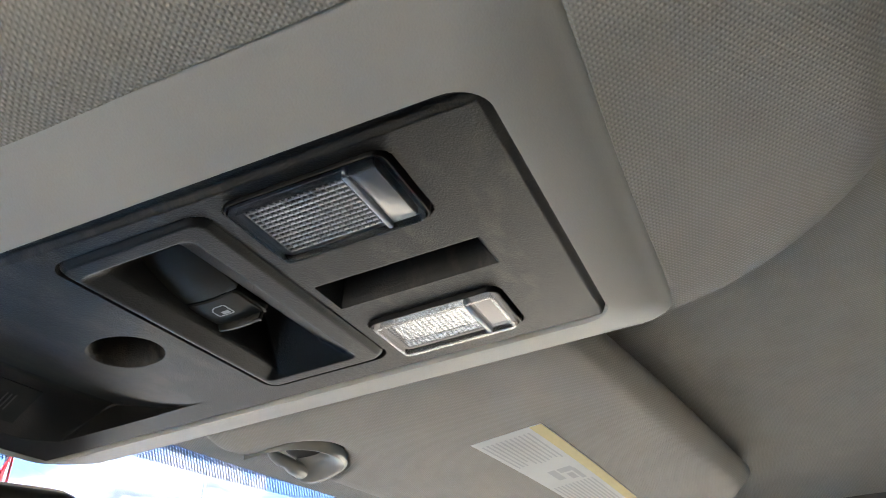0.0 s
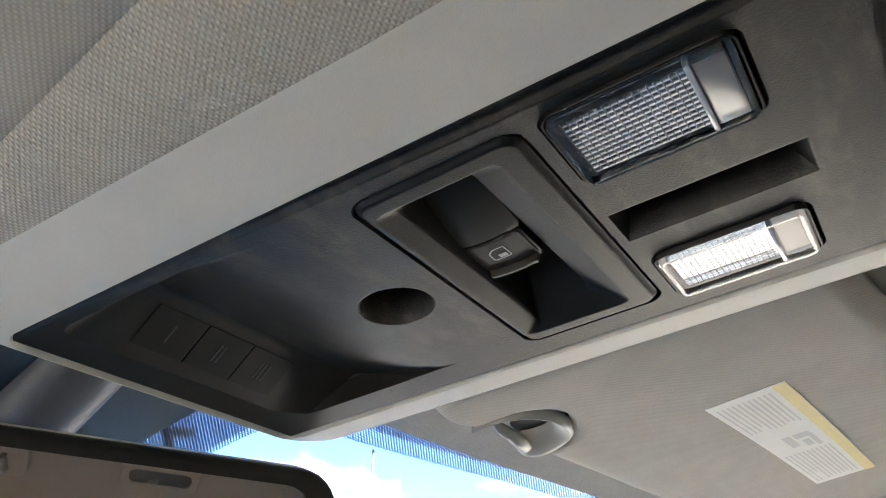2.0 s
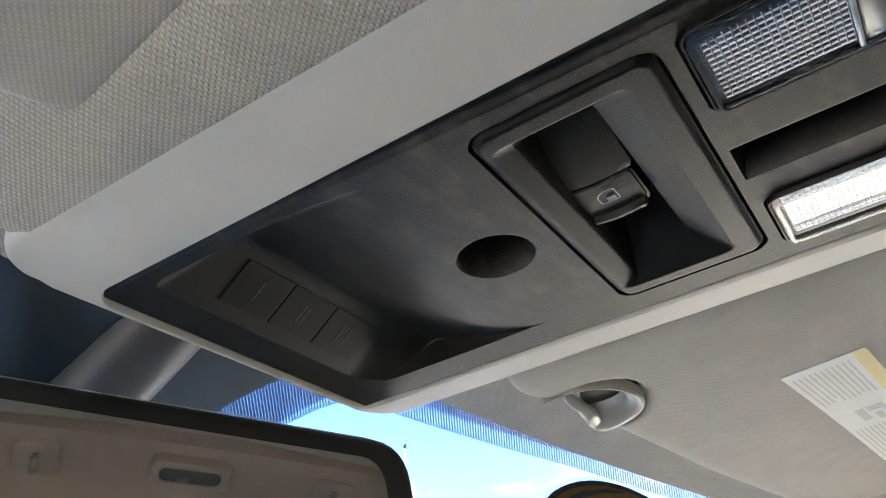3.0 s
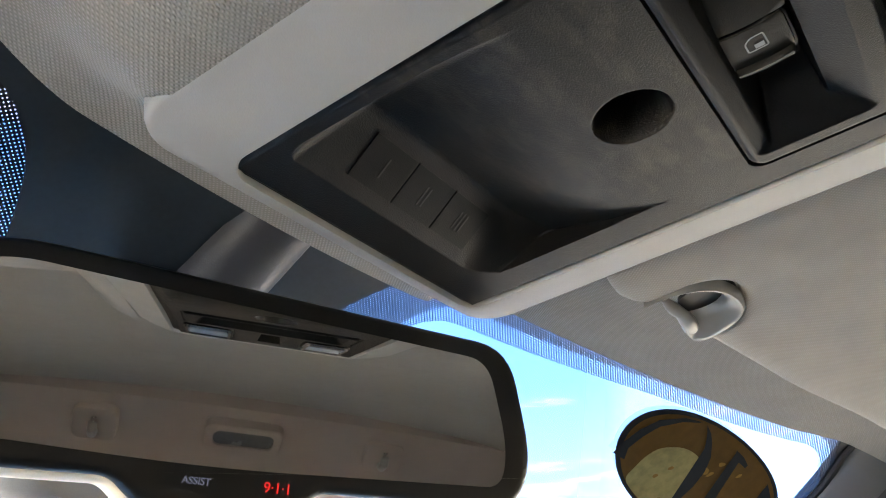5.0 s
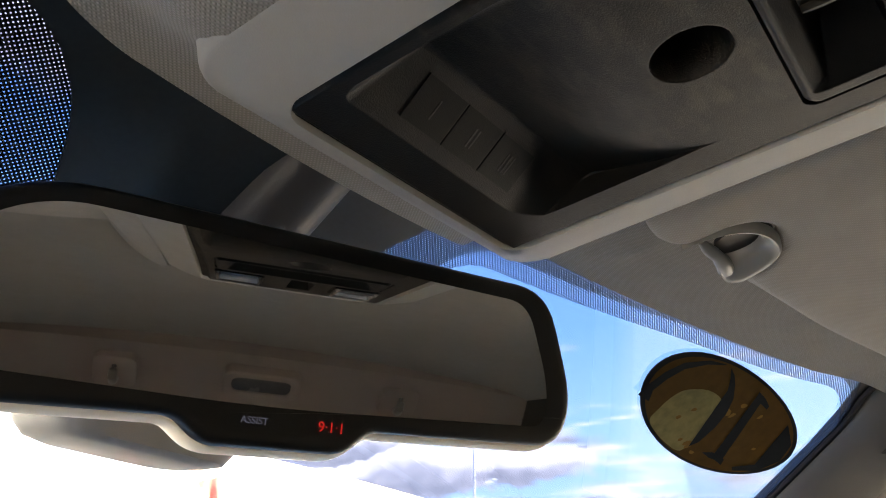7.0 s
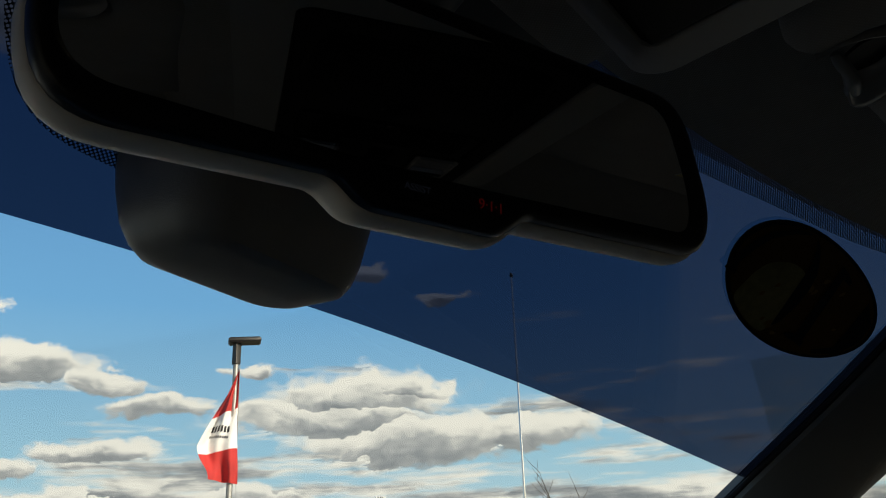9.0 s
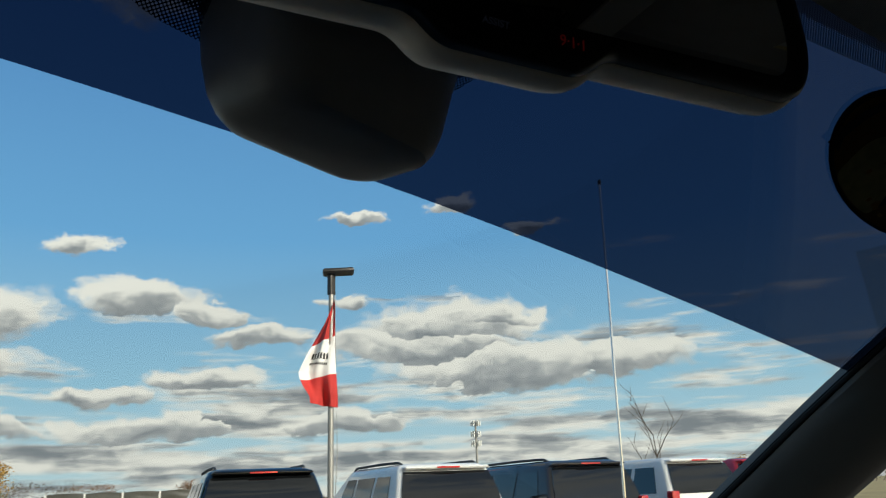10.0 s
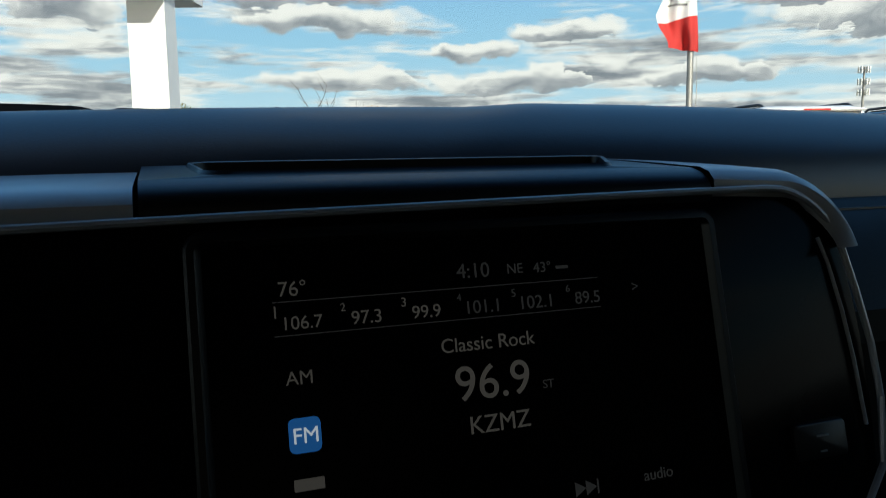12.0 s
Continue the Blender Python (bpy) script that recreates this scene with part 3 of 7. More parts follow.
# scuffs, with the bin's light and shade put into the colour
scuff_and_light(M["panel_black"], (0.040, 0.034, 0.026), 30, (1.0, 2.4, 1.0), 0.47, 0.74)

bm = bmesh.new()
# the bin's right wall is undercut to make it darker
sheet(bm, lambda u, v: pl(u + 0.55 * max(0.0, panel_d(u, v) - 0.0008) * smooth_step(0.054, 0.0625, u) * smooth_step(0.0700, 0.0640, u) * smooth_step(0.31, 0.33, v) if u > -0.06 else u + 0.0043 * (1 - smooth_step(0.20, 0.45, v)) * smooth_step(-0.06, -0.08, u), v, panel_d(u, v)), span(-0.0830, 0.0850, 300), span(0.1387, 0.4587, 560))
con_part("panel", bm, M["panel_black"], None, "charcoal grained plastic panel, faintly scuffed, bin light painted in")

# sculpted switch insert
M["insert_black"] = mat("switch_insert_plastic", (0.0088, 0.0085, 0.0078), rough=0.42, spec=0.20, color2=(0.0040, 0.0041, 0.0044), scale=45, bump=0.22, bump_scale=1400)
YC = 0.2682


def insert_d(x, y):
    """Flat rim, long facets sloping in from both ends, a broad rear slope and a steep front lip."""
    d = -0.0006
    e = depth_in(x, y, -0.066, 0.066, 0.2374, 0.2990, 0.007)
    if e < 0:
        d += min(0.02, -e * 8)
    d += 0.002 * (1 - smooth_step(0, 0.0028, e))
    ends = 0.95 * (0.0572 - abs(x))
    rear = 0.62 * (y - 0.2478) + 3.5 * max(0.0, y - 0.2625)
    lip = 0.55 * (0.2950 - y) + 3.2 * max(0.0, 0.2885 - y)
    w = soft_min(soft_min(ends, rear, 0.0030), lip, 0.0030)
    return d + max(0.0, soft_min(w, 0.0215, 0.003))


bm = bmesh.new()
sheet(bm, lambda u, v: pl(u, v, insert_d(u, v)), span(-0.0660, 0.0660, 200), span(0.2374, 0.2990, 100))
con_part("switch_insert", bm, M["insert_black"], None, "sculpted charcoal bezel round the window switch")

# rocker: arched bar across the well, raised lip; lit parts painted lighter olive-black
RC = 0.2768


def rocker_d(x, y):
    return 0.0060 + 4.2 * x * x + 9.0 * (y - RC) ** 2


def bar(name, x0, x1, lift, half, material, parent, label=""):
    """A stretch of the rocker: arched top in strips across the bar, narrowing to both ends, closed by a skirt down into the well."""
    bm = bmesh.new()
    xs = span(x0 + 0.0006, x1 - 0.0006, 18)
    rows_ = []
    for x in xs:
        cut = 0.0025 - math.sqrt(max(0.0, 0.0025 ** 2 - max(0.0, 0.0025 - min(x - x0, x1 - x)) ** 2))
        hw = half * (1 - (0.26 if x > 0 else 0.05) * (x / 0.040) ** 2)
        ys = span(RC - hw + 0.0006 + cut, RC + hw - 0.0006 - cut, 8)
        skirt = 0.0012
        rows_.append([pl(x, ys[0] - 0.0005, 0.026), pl(x, ys[0] - 0.0005, rocker_d(x, ys[0]) - lift + skirt)] + [pl(x, y, rocker_d(x, y) - lift) for y in ys] + [pl(x, ys[-1] + 0.0005, rocker_d(x, ys[-1]) - lift + skirt), pl(x, ys[-1] + 0.0005, 0.026)])
    for x, k in ((x0, 0), (x1, -1)):
        end = [(x, p[1], max(p[2], rows_[k][4][2] + 0.0010)) for p in rows_[k]]
        rows_.insert(0, end) if k == 0 else rows_.append(end)
        floor_ = [(x, p[1], pl(x, p[1], 0.026)[2]) for p in end]
        rows_.insert(0, floor_) if k == 0 else rows_.append(floor_)
    loft(bm, rows_, False)
    return con_part(name, bm, material, parent, label)


rocker = bar("rocker_switch", -0.0110, 0.0112, 0.0, 0.0128, M["switch_black"], None, "black rear-window rocker switch")
bar("rocker_wing", -0.0445, -0.0112, 0.0003, 0.0142, M["lit_switch_black"], rocker, "end of the rocker, painted lit olive-black")
bar("pad", -0.0106, 0.0098, 0.0006, 0.0118, M["lit_switch_black"], rocker)
bar("finger_lip", 0.0082, 0.0108, 0.0034, 0.0112, M["lit_switch_black"], rocker, "raised grip lip")
YC = RC + 0.0005
bm = bmesh.new()
def icon_frame(o0, o1, d):
    loft(bm, [[pl(x, y, rocker_d(x, y) - 0.0004 + d) for x, y in o0], [pl(x, y, rocker_d(x, y) - 0.0004 + d) for x, y in o1]])
cab_icon = round_poly([(-0.0068, YC - 0.0042), (0.0012, YC - 0.0046), (0.0012, YC + 0.0036), (-0.0044, YC + 0.0036), (-0.0068, YC + 0.0010)], 0.0012, 3)
cab_icon = [(-0.0028 + (x + 0.0028) * 0.95, YC - 0.0005 + (y - YC + 0.0005) * 0.95) for x, y in cab_icon]
icon_frame(cab_icon, shrink(cab_icon, 0.0006), -0.0006)
for x0, x1, y0, y1 in ((-0.0023, 0.0000, YC - 0.0030, YC + 0.0004),):
    bm.faces.new([bm.verts.new(pl(x, y, rocker_d(x, y) - 0.0010)) for x, y in ((x0, y0), (x1, y0), (x1, y1), (x0, y1))])
con_part("icon", bm, M["mark"], rocker, "pale sliding-window symbol")

# three buttons on the bin's front face, each with its bars
def face_pt(x, s, lift):
    """s runs from the inner end (0) to the outer end (1) of the sloping face; lift is off the face."""
    return (x, 0.4140 + 0.0172 * s - 0.64 * lift, 1.8044 - 0.0143 * s - 0.77 * lift)


for k in range(3):
    x0 = -0.0455 + 0.0275 * k
    bm = bmesh.new()
    o = rrect(x0 + 0.0004, x0 + 0.0271, 0.03, 0.97, 0.0012, 3)
    slab(bm, o, lambda x, s, d: face_pt(x, s, d), -0.003, 0.0003, 0.0003)
    button = con_part("button", bm, M["button_black"], None, "soft black transmitter button marked with fine bars")
    for j in range(k + 1):
        bm = bmesh.new()
        c = x0 + 0.0138 + (j - k / 2) * 0.0024
        slab(bm, [(c - 0.0004, 0.30), (c + 0.0004, 0.30), (c + 0.0004, 0.72), (c - 0.0004, 0.72)], lambda x, q, d: face_pt(x, q, d), 0.0002, 0.0005)
        con_part("bar", bm, M["faint_mark"], button)

# map lamps: dark rim, clear ribbed lens, smooth press pad
lens_mat = pane("lamp_lens", (0.84, 0.87, 0.90), gloss=0.4, rough=0.06)
# added glow that whitens the right-hand lens
lens_glow = glow("lens_glow", (1.0, 0.93, 0.87), 0.0070)
rib_mat = mat("lamp_rib_plastic", (0.36, 0.385, 0.42), rough=0.15, spec=0.8, var=0.05)
edge_mat = pane("lamp_lens_edge", (0.72, 0.77, 0.82), gloss=2.2, rough=0.12)
clear_rib = pane("glow_lens_rib", (0.80, 0.82, 0.85), gloss=0.4, rough=0.1)
reflector = mat("lamp_reflector", (0.24, 0.255, 0.275), rough=0.32, metal=0.9, var=0.10, scale=120)
pad_mat = mat("lamp_pad_plastic", (0.15, 0.155, 0.165), rough=0.22, spec=0.6, var=0.05)
for side, (a, b_) in zip((-1, 1), LAMPS):
    bm = bmesh.new()
    o = rrect(a - 0.0004, b_ + 0.0004, LY0 - 0.0004, LY1 + 0.0004, 0.005, 5)
    loft(bm, [[pl(x, y, d) for x, y in shrink(o, s)] for s, d in ((0, 0.012), (0, -0.0002), (0.0004, -0.0008), (0.0010, -0.0008), (0.0014, 0.0000), (0.0014, 0.012))])
    lamp = con_part("map_lamp", bm, M["switch_black"], None, "clear ribbed map lamp in a black rim, unlit" if side < 0 else "clear ribbed map lamp in a black rim, with an added glow")
    bm = bmesh.new()
    # polished reflector plate; the right one has an added glow
    cx = (a + b_) / 2
    slab(bm, shrink(o, 0.0016), lambda x, y, d: pl(x, y, d - 0.02 * (x - cx)), 0.0026, 0.0016)
    con_part("reflector", bm, reflector if side < 0 else lens_glow, lamp, "" if side < 0 else "reflector plate with an added glow")
    # lens body with a raised clear edge
    bm = bmesh.new()
    oi = shrink(o, 0.0016)
    loft(bm, [[pl(x, y, d) for x, y in shrink(oi, s)] for s, d in ((0, 0.003), (0, -0.0018), (0.0008, -0.0026), (0.0022, -0.0026), (0.0028, -0.0012), (0.0028, 0.003))])
    con_part("lens_edge", bm, edge_mat, lamp)
    bm = bmesh.new()
    x0, x1, y0, y1 = a + 0.0042, b_ - 0.0042, LY0 + 0.0150, LY1 - 0.0042
    # square lattice of raised ribs over the clear window
    bm.faces.new([bm.verts.new(pl(x, y, 0.0011)) for x, y in ((x0, y0), (x0, y1), (x1, y1), (x1, y0))])
    con_part("clear_window", bm, lens_mat, lamp)
    bm = bmesh.new()
    nx, ny = 13, 17
    for i in range(nx + 1):
        x = x0 + (x1 - x0) * i / nx
        loft(bm, [[pl(x + dx, y, d) for dx, d in ((-0.00030, 0.0010), (0.0, 0.00055), (0.00030, 0.0010))] for y in (y0, y1)], False)
    for j in range(ny + 1):
        y = y0 + (y1 - y0) * j / ny
        loft(bm, [[pl(x, y + dy, d) for dy, d in ((-0.00030, 0.0010), (0.0, 0.00055), (0.00030, 0.0010))] for x in (x0, x1)], False)
    con_part("rib_lattice", bm, rib_mat if side < 0 else clear_rib, lamp, "", False)
    bm = bmesh.new()
    slab(bm, rrect(x0, x1, LY0 + 0.0035, LY0 + 0.0130, 0.0015, 4), pl, 0.003, -0.0012, 0.0006)
    con_part("press_pad", bm, pad_mat if side < 0 else lens_mat, lamp, "smooth grey press pad" if side < 0 else "")
    bm = bmesh.new()
    slab(bm, rrect(x0 - 0.001, x1 + 0.001, LY0 + 0.0131, LY0 + 0.0149, 0.0006, 2), pl, 0.003, -0.0022, 0.0004)
    con_part("divider", bm, rib_mat, lamp, "pale bar across the lens")


# ---------------------------------------------------------------- sun visors
def visor_z(x, y):
    return 1.8245 - 0.18 * (y - 0.28) - 0.115 * x * x + 0.0030 * smooth_step(0.215, 0.140, abs(x))


def visor(s):
    v = thing("sun_visor", "beige cloth sun visor folded up, with printed warning label" if s > 0 else "beige cloth sun visor folded up against the headliner", "sun visor", "sun visors", at=(s * 0.35, 0.27, 1.81))
    def hang(name, bm, material, label=""):
        ob = part(name, bm, material, v, label)
        ob.matrix_parent_inverse = v.matrix_world.inverted()
        return ob
    def rear_y(x):
        return 0.1735 - 0.180 * (x - 0.152) + 0.012 * smooth_step(0.142, 0.127, x) + 0.02 * smooth_step(0.53, 0.556, x)
    def front_y(x):
        if x < 0.1775:
            y = 0.4075 - 9.0 * max(0.0, 0.163 - x) ** 2 - 26.0 * max(0.0, x - 0.163) ** 2 - 0.016 * smooth_step(0.1345, 0.1265, x)
        elif x <= 0.2480:
            u = (x - 0.2128) / 0.0356
            y = 0.3490 + (0.0345 if u > 0 else 0.0420) * (1 - math.sqrt(max(0.0, 1 - u * u)))
        else:
            y = 0.3865 - 0.165 * (x - 0.2480)
        return y - 0.03 * smooth_step(0.53, 0.556, x) - 0.012 * smooth_step(0.36, 0.53, x)
    xs = span(0.1252, 0.1340, 12) + span(0.137, 0.1755, 14) + [0.1772, 0.1777] + span(0.179, 0.2465, 26) + [0.2477, 0.2483] + span(0.255, 0.545, 16) + span(0.547, 0.556, 6)
    bm = bmesh.new()
    rings = []
    for x in xs:
        e = min(1.0, (x - 0.1251) / 0.0080, (0.5562 - x) / 0.0095)
        h = 0.0095 * math.sqrt(max(0.02, 1 - (1 - e) ** 2))
        y0, y1 = rear_y(x), front_y(x)
        # padded: the underside swells away from its ends
        c = lambda y: visor_z(x, y) + 0.0095 + 0.0045 * max(0.0, 1 - (x - 0.125) / 0.030) ** 2 + 0.0030 * max(0.0, 1 - (y1 - y) / 0.022) ** 2 + 0.0030 * max(0.0, 1 - (y - y0) / 0.022) ** 2
        ring = [(s * x, y, c(y) - h) for y in span(y0 + h, y1 - h, 30)]
        ring += [(s * x, y1 - h + h * math.cos(a), c(y1) + h * math.sin(a)) for a in [radians(q) for q in (-65, -40, -15, 15, 40, 65)]]
        ring += [(s * x, y, c(y) + h) for y in span(y1 - h, y0 + h, 6)]
        ring += [(s * x, y0 + h + h * math.cos(a), c(y0) + h * math.sin(a)) for a in [radians(q) for q in (115, 140, 165, 195, 220, 245)]]
        rings.append(ring)
    loft(bm, rings, True, True, True)
    hang("body", bm, M["visor_cloth"])
    # moulded clip end with its thumb opening
    bm = bmesh.new()
    # a scoop round the notch: thin rim on the near side, broad hollow on the far side, open towards the hook
    edge = along([(0.1778, 0.3960), (0.1778, 0.3870), (0.1805, 0.3740), (0.1880, 0.3610), (0.2000, 0.3525), (0.2160, 0.3492), (0.2310, 0.3515), (0.2415, 0.3595), (0.2470, 0.3710), (0.2490, 0.3840), (0.2420, 0.3900), (0.2320, 0.3900), (0.2235, 0.3890)], 60)
    hollow = along([(0.1788, 0.3960), (0.1795, 0.3875), (0.1840, 0.3765), (0.1910, 0.3665), (0.2010, 0.3600), (0.2110, 0.3580), (0.2190, 0.3600), (0.2240, 0.3655), (0.2255, 0.3720), (0.2250, 0.3780), (0.2235, 0.3815), (0.2225, 0.3835), (0.2215, 0.3850)], 60)
    w = lambda x, y, d: (s * x, y, visor_z(x, y) + d)
    loft(bm, [[w(p[0] + (q[0] - p[0]) * t, p[1] + (q[1] - p[1]) * t, d) for p, q in zip(edge, hollow)] for t, d in ((-0.03, 0.006), (-0.03, 0.0010), (0.03, 0.0002), (0.14, -0.0012), (0.30, -0.0010), (0.5, 0.0004), (0.8, 0.0030), (0.96, 0.0055), (1.02, 0.0100))], False)
    hang("clip", bm, M["hook"], "glossy grey plastic clip recess")
    # dark plate that paints the shade inside the clip's opening
    bm = bmesh.new()
    slab(bm, round_poly([(0.2060, 0.3850), (0.2010, 0.3730), (0.2040, 0.3600), (0.2160, 0.3510), (0.2320, 0.3530), (0.2430, 0.3630), (0.2470, 0.3810), (0.2380, 0.3890)], [0.004] * 8, 3), w, 0.0130, 0.0105)
    hang("recess", bm, M["hook_shade"])
    bm = bmesh.new()
    tube(bm, [w(x, y, d) for x, y, d in ((0.2300, 0.3865, 0.0035), (0.2230, 0.3850, 0.0030), (0.2150, 0.3845, 0.0028), (0.2090, 0.3848, 0.0040), (0.2030, 0.3858, 0.0042), (0.1975, 0.3870, 0.0055), (0.1935, 0.3882, 0.0080))], [0.0052, 0.0050, 0.0047, 0.0038, 0.0042, 0.0036, 0.0022], 12)
    hang("hook", bm, M["hook"])
    if s > 0:
        def lay(u, q, d):
            """u along the label's length, q across it."""
            x, y = 0.268 + 0.205 * u, 0.2755 - 0.030 * u + (-0.051 + 0.006 * u) * q
            return (x, y, visor_z(x, y) - 0.0002 - d)
        bm = bmesh.new()
        sheet(bm, lambda u, q: lay(u, q, 0.0003), span(0, 1, 16), span(0, 1, 6), (0, 0, 0.0003))
        lab = hang("warning_label", bm, M["label_paper"], "white printed warning label with a yellow edge strip")
        def on_label(name, bm, material):
            ob = part(name, bm, material, lab)
            return ob
        bm = bmesh.new()
        sheet(bm, lambda u, q: lay(u, q, 0.0006), span(0, 1, 16), span(0.83, 1, 2))
        on_label("yellow_strip", bm, M["label_yellow"])
        rnd = random.Random(5)
        for col, (u0, u1) in enumerate(((0.04, 0.34), (0.62, 0.97))):
            bm = bmesh.new()
            for k in range(11):
                q = 0.07 + 0.066 * k
                w1 = u1 - (0.12 if rnd.random() < 0.2 else 0.02) * rnd.random()
                bm.faces.new([bm.verts.new(lay(*c, 0.0007)) for c in ((u0, q), (w1, q), (w1, q + 0.028), (u0, q + 0.028))])
            on_label("print_column", bm, M["label_ink"])
        bm = bmesh.new()
        for u0, u1, q0, q1 in ((0.44, 0.56, 0.30, 0.42), (0.44, 0.49, 0.45, 0.68), (0.51, 0.58, 0.50, 0.60), (0.47, 0.60, 0.63, 0.70)):
            bm.faces.new([bm.verts.new(lay(*c, 0.0007)) for c in ((u0, q0), (u1, q0), (u1, q1), (u0, q1))])
        on_label("pictogram", bm, M["label_ink"])
    return v


visor(1)
visor(-1)


# ---------------------------------------------------------------- rear-view mirror
MA, MB, MN = Vector((0.9496, -0.3134, 0.0)), Vector((-0.0312, -0.0947, 0.9950)), Vector((0.3118, 0.9449, 0.0997))
MO = Vector((0.020, 0.5036, 1.678))


def mp(a, b, d=0.0):
    """A point of the mirror's face; d goes forward, away from the reader."""
    return MO + MA * a + MB * b + MN * d


mirror = thing("rearview_mirror", "black-rimmed auto-dimming rear-view mirror with a lit button bar", "mirror", at=(0.0, 0.52, 1.73))


def mir(name, bm, material, label="", parent=None):
    ob = part(name, bm, material, parent or mirror, label)
    ob.matrix_parent_inverse = mirror.matrix_world.inverted() if not parent else Matrix.Identity(4)
    return ob


rim_o = round_poly([(-0.187, 0.0010), (-0.0880, 0.0042), (-0.0750, -0.0062), (-0.0110, -0.0052), (0.0035, 0.0062), (0.1190, 0.0098), (0.1305, 0.0350), (0.1130, 0.0965), (-0.158, 0.0905), (-0.1975, 0.050)], [0.022, 0.005, 0.007, 0.007, 0.005, 0.014, 0.020, 0.022, 0.03, 0.03], 6)
glass_o = round_poly([(-0.182, 0.0130), (-0.050, 0.0106), (0.1065, 0.0186), (0.1105, 0.040), (0.0960, 0.0852), (-0.153, 0.0812), (-0.1875, 0.047)], [0.018, 0.04, 0.010, 0.018, 0.014, 0.024, 0.025], 8)
bm = bmesh.new()
# rim: front plate with the glass let in
rings = [[mp(x, y, d) for x, y in shrink(rim_o, s)] for s, d in ((0.0, 0.0060), (0.0, 0.002), (0.0012, 0.0), (0.0030, -0.0008), (0.0060, -0.0006))]
loft(bm, rings, True, True, True)
mir("rim", bm, M["mirror_rim"], "black plastic rim with a button bar below")
bm = bmesh.new()
slab(bm, glass_o, lambda x, y, d: mp(x, y, d), -0.0006, -0.0016)
mir("glass", bm, M["mirror"], "slightly dark mirror glass")
bm = bmesh.new()
lens = [(0.0003, 0.0060), (-0.0010, 0.0068), (-0.0022, 0.0100), (-0.0026, 0.0145), (-0.0020, 0.0190), (0.0015, 0.027), (0.012, 0.037), (0.030, 0.044)]
loft(bm, [[mp(x, y, d) for x, y in shrink(rim_o, s)] for s, d in lens], True, True, True)
mir("case", bm, M["mirror_case"], "grey plastic back shell")
red_glow = glow("red_display", (1.0, 0.03, 0.03), 0.014)
white_glow = glow("white_display", (0.50, 0.60, 0.95), 0.0036)
face = Matrix((MA.to_4d(), MB.to_4d(), (-MN).to_4d(), (0, 0, 0, 1))).transposed()
for k in range(3):
    face[3][k] = 0.0
def facing(a, b, d):
    f = face.copy()
    f.translation = mp(a, b, d)
    return mirror.matrix_world.inverted() @ f
lettering("assist_text", "ASSIST", 0.0056, facing(-0.0546, 0.0050, -0.0016), white_glow, mirror, "small lit white lettering", width=0.0120)
lettering("emergency_text", "9\u00b71\u00b71", 0.0068, facing(-0.0188, 0.0054, -0.0016), red_glow, mirror, "small lit red lettering", width=0.0116)

# sensor cover between the mirror and the glass
sensor = thing("sensor_cover", "dark grey plastic sensor cover on the windscreen behind the mirror", "sensor cover", at=(0.0, 0.66, 1.70))
bm = bmesh.new()
rings = []
for k, (z, x0, x1, y0, y1, r) in enumerate(((1.785, -0.084, 0.060, 0.585, 0.665, 0.016), (1.750, -0.079, 0.050, 0.594, 0.690, 0.020), (1.722, -0.074, 0.042, 0.600, 0.695, 0.022), (1.700, -0.071, 0.037, 0.604, 0.693, 0.022), (1.690, -0.068, 0.034, 0.607, 0.689, 0.022), (1.684, -0.064, 0.030, 0.611, 0.684, 0.020), (1.6815, -0.056, 0.022, 0.618, 0.676, 0.016))):
    rings.append([(x, y, z + 0.0085 + 0.10 * (y - 0.640) * (k > 2) - 0.075 * max(0.0, x + 0.05) * (k > 1)) for x, y in rrect(x0 + 0.010, x1 + 0.014, y0 + 0.010, y1 + 0.004, r, 6)])
loft(bm, rings, True, True, True)
ob = part("cover", bm, M["sensor"], sensor)
ob.matrix_parent_inverse = sensor.matrix_world.inverted()
bm = bmesh.new()
tube(bm, [(0.000, 0.60, 1.742), (-0.01, 0.565, 1.742), (-0.015, 0.535, 1.732)], [0.018, 0.014, 0.016], 14)
ob = part("ball_stem", bm, M["sensor"], sensor)
ob.matrix_parent_inverse = sensor.matrix_world.inverted()

# cable cover from the headliner down to the sensor cover
conduit = thing("cable_cover", "dark grey plastic cable cover down the windscreen", "cable cover", at=(0.02, 0.58, 1.80))
bm = bmesh.new()
rings = []
for t in span(0, 1, 9):
    z = 1.848 - 0.10 * t
    c = on_glass(0.012 - 0.010 * t, z, 0.006)
    w, h = 0.0245 + 0.004 * t, 0.018 + 0.012 * t
    rings.append([(c.x + w * math.cos(a), c.y - 0.53 * h * math.sin(a), c.z - 0.85 * h * math.sin(a)) for a in [math.pi * k / 12 for k in range(13)]])
loft(bm, rings, True, True, True)
ob = part("cover", bm, M["cover"], conduit)
ob.matrix_parent_inverse = conduit.matrix_world.inverted()
bm = bmesh.new()
loft(bm, [[(p[0] * 1.0, p[1] - 0.0012, p[2] - 0.0012) for p in rg_] for rg_ in (rings[4], [(x, y + 0.0015, z - 0.0022) for x, y, z in rings[4]])], False)
ob = part("seam", bm, M["seal"], conduit, "dark seam across the cable cover")
ob.matrix_parent_inverse = conduit.matrix_world.inverted()

# oval sticker on the glass
sticker = thing("windscreen_sticker", "oval brown-gold sticker seen from behind on the windscreen", "sticker", at=(0.547, 0.48, 1.775))
SC, SL, SW = (0.5315, 0.0465), 0.1360, 0.0516
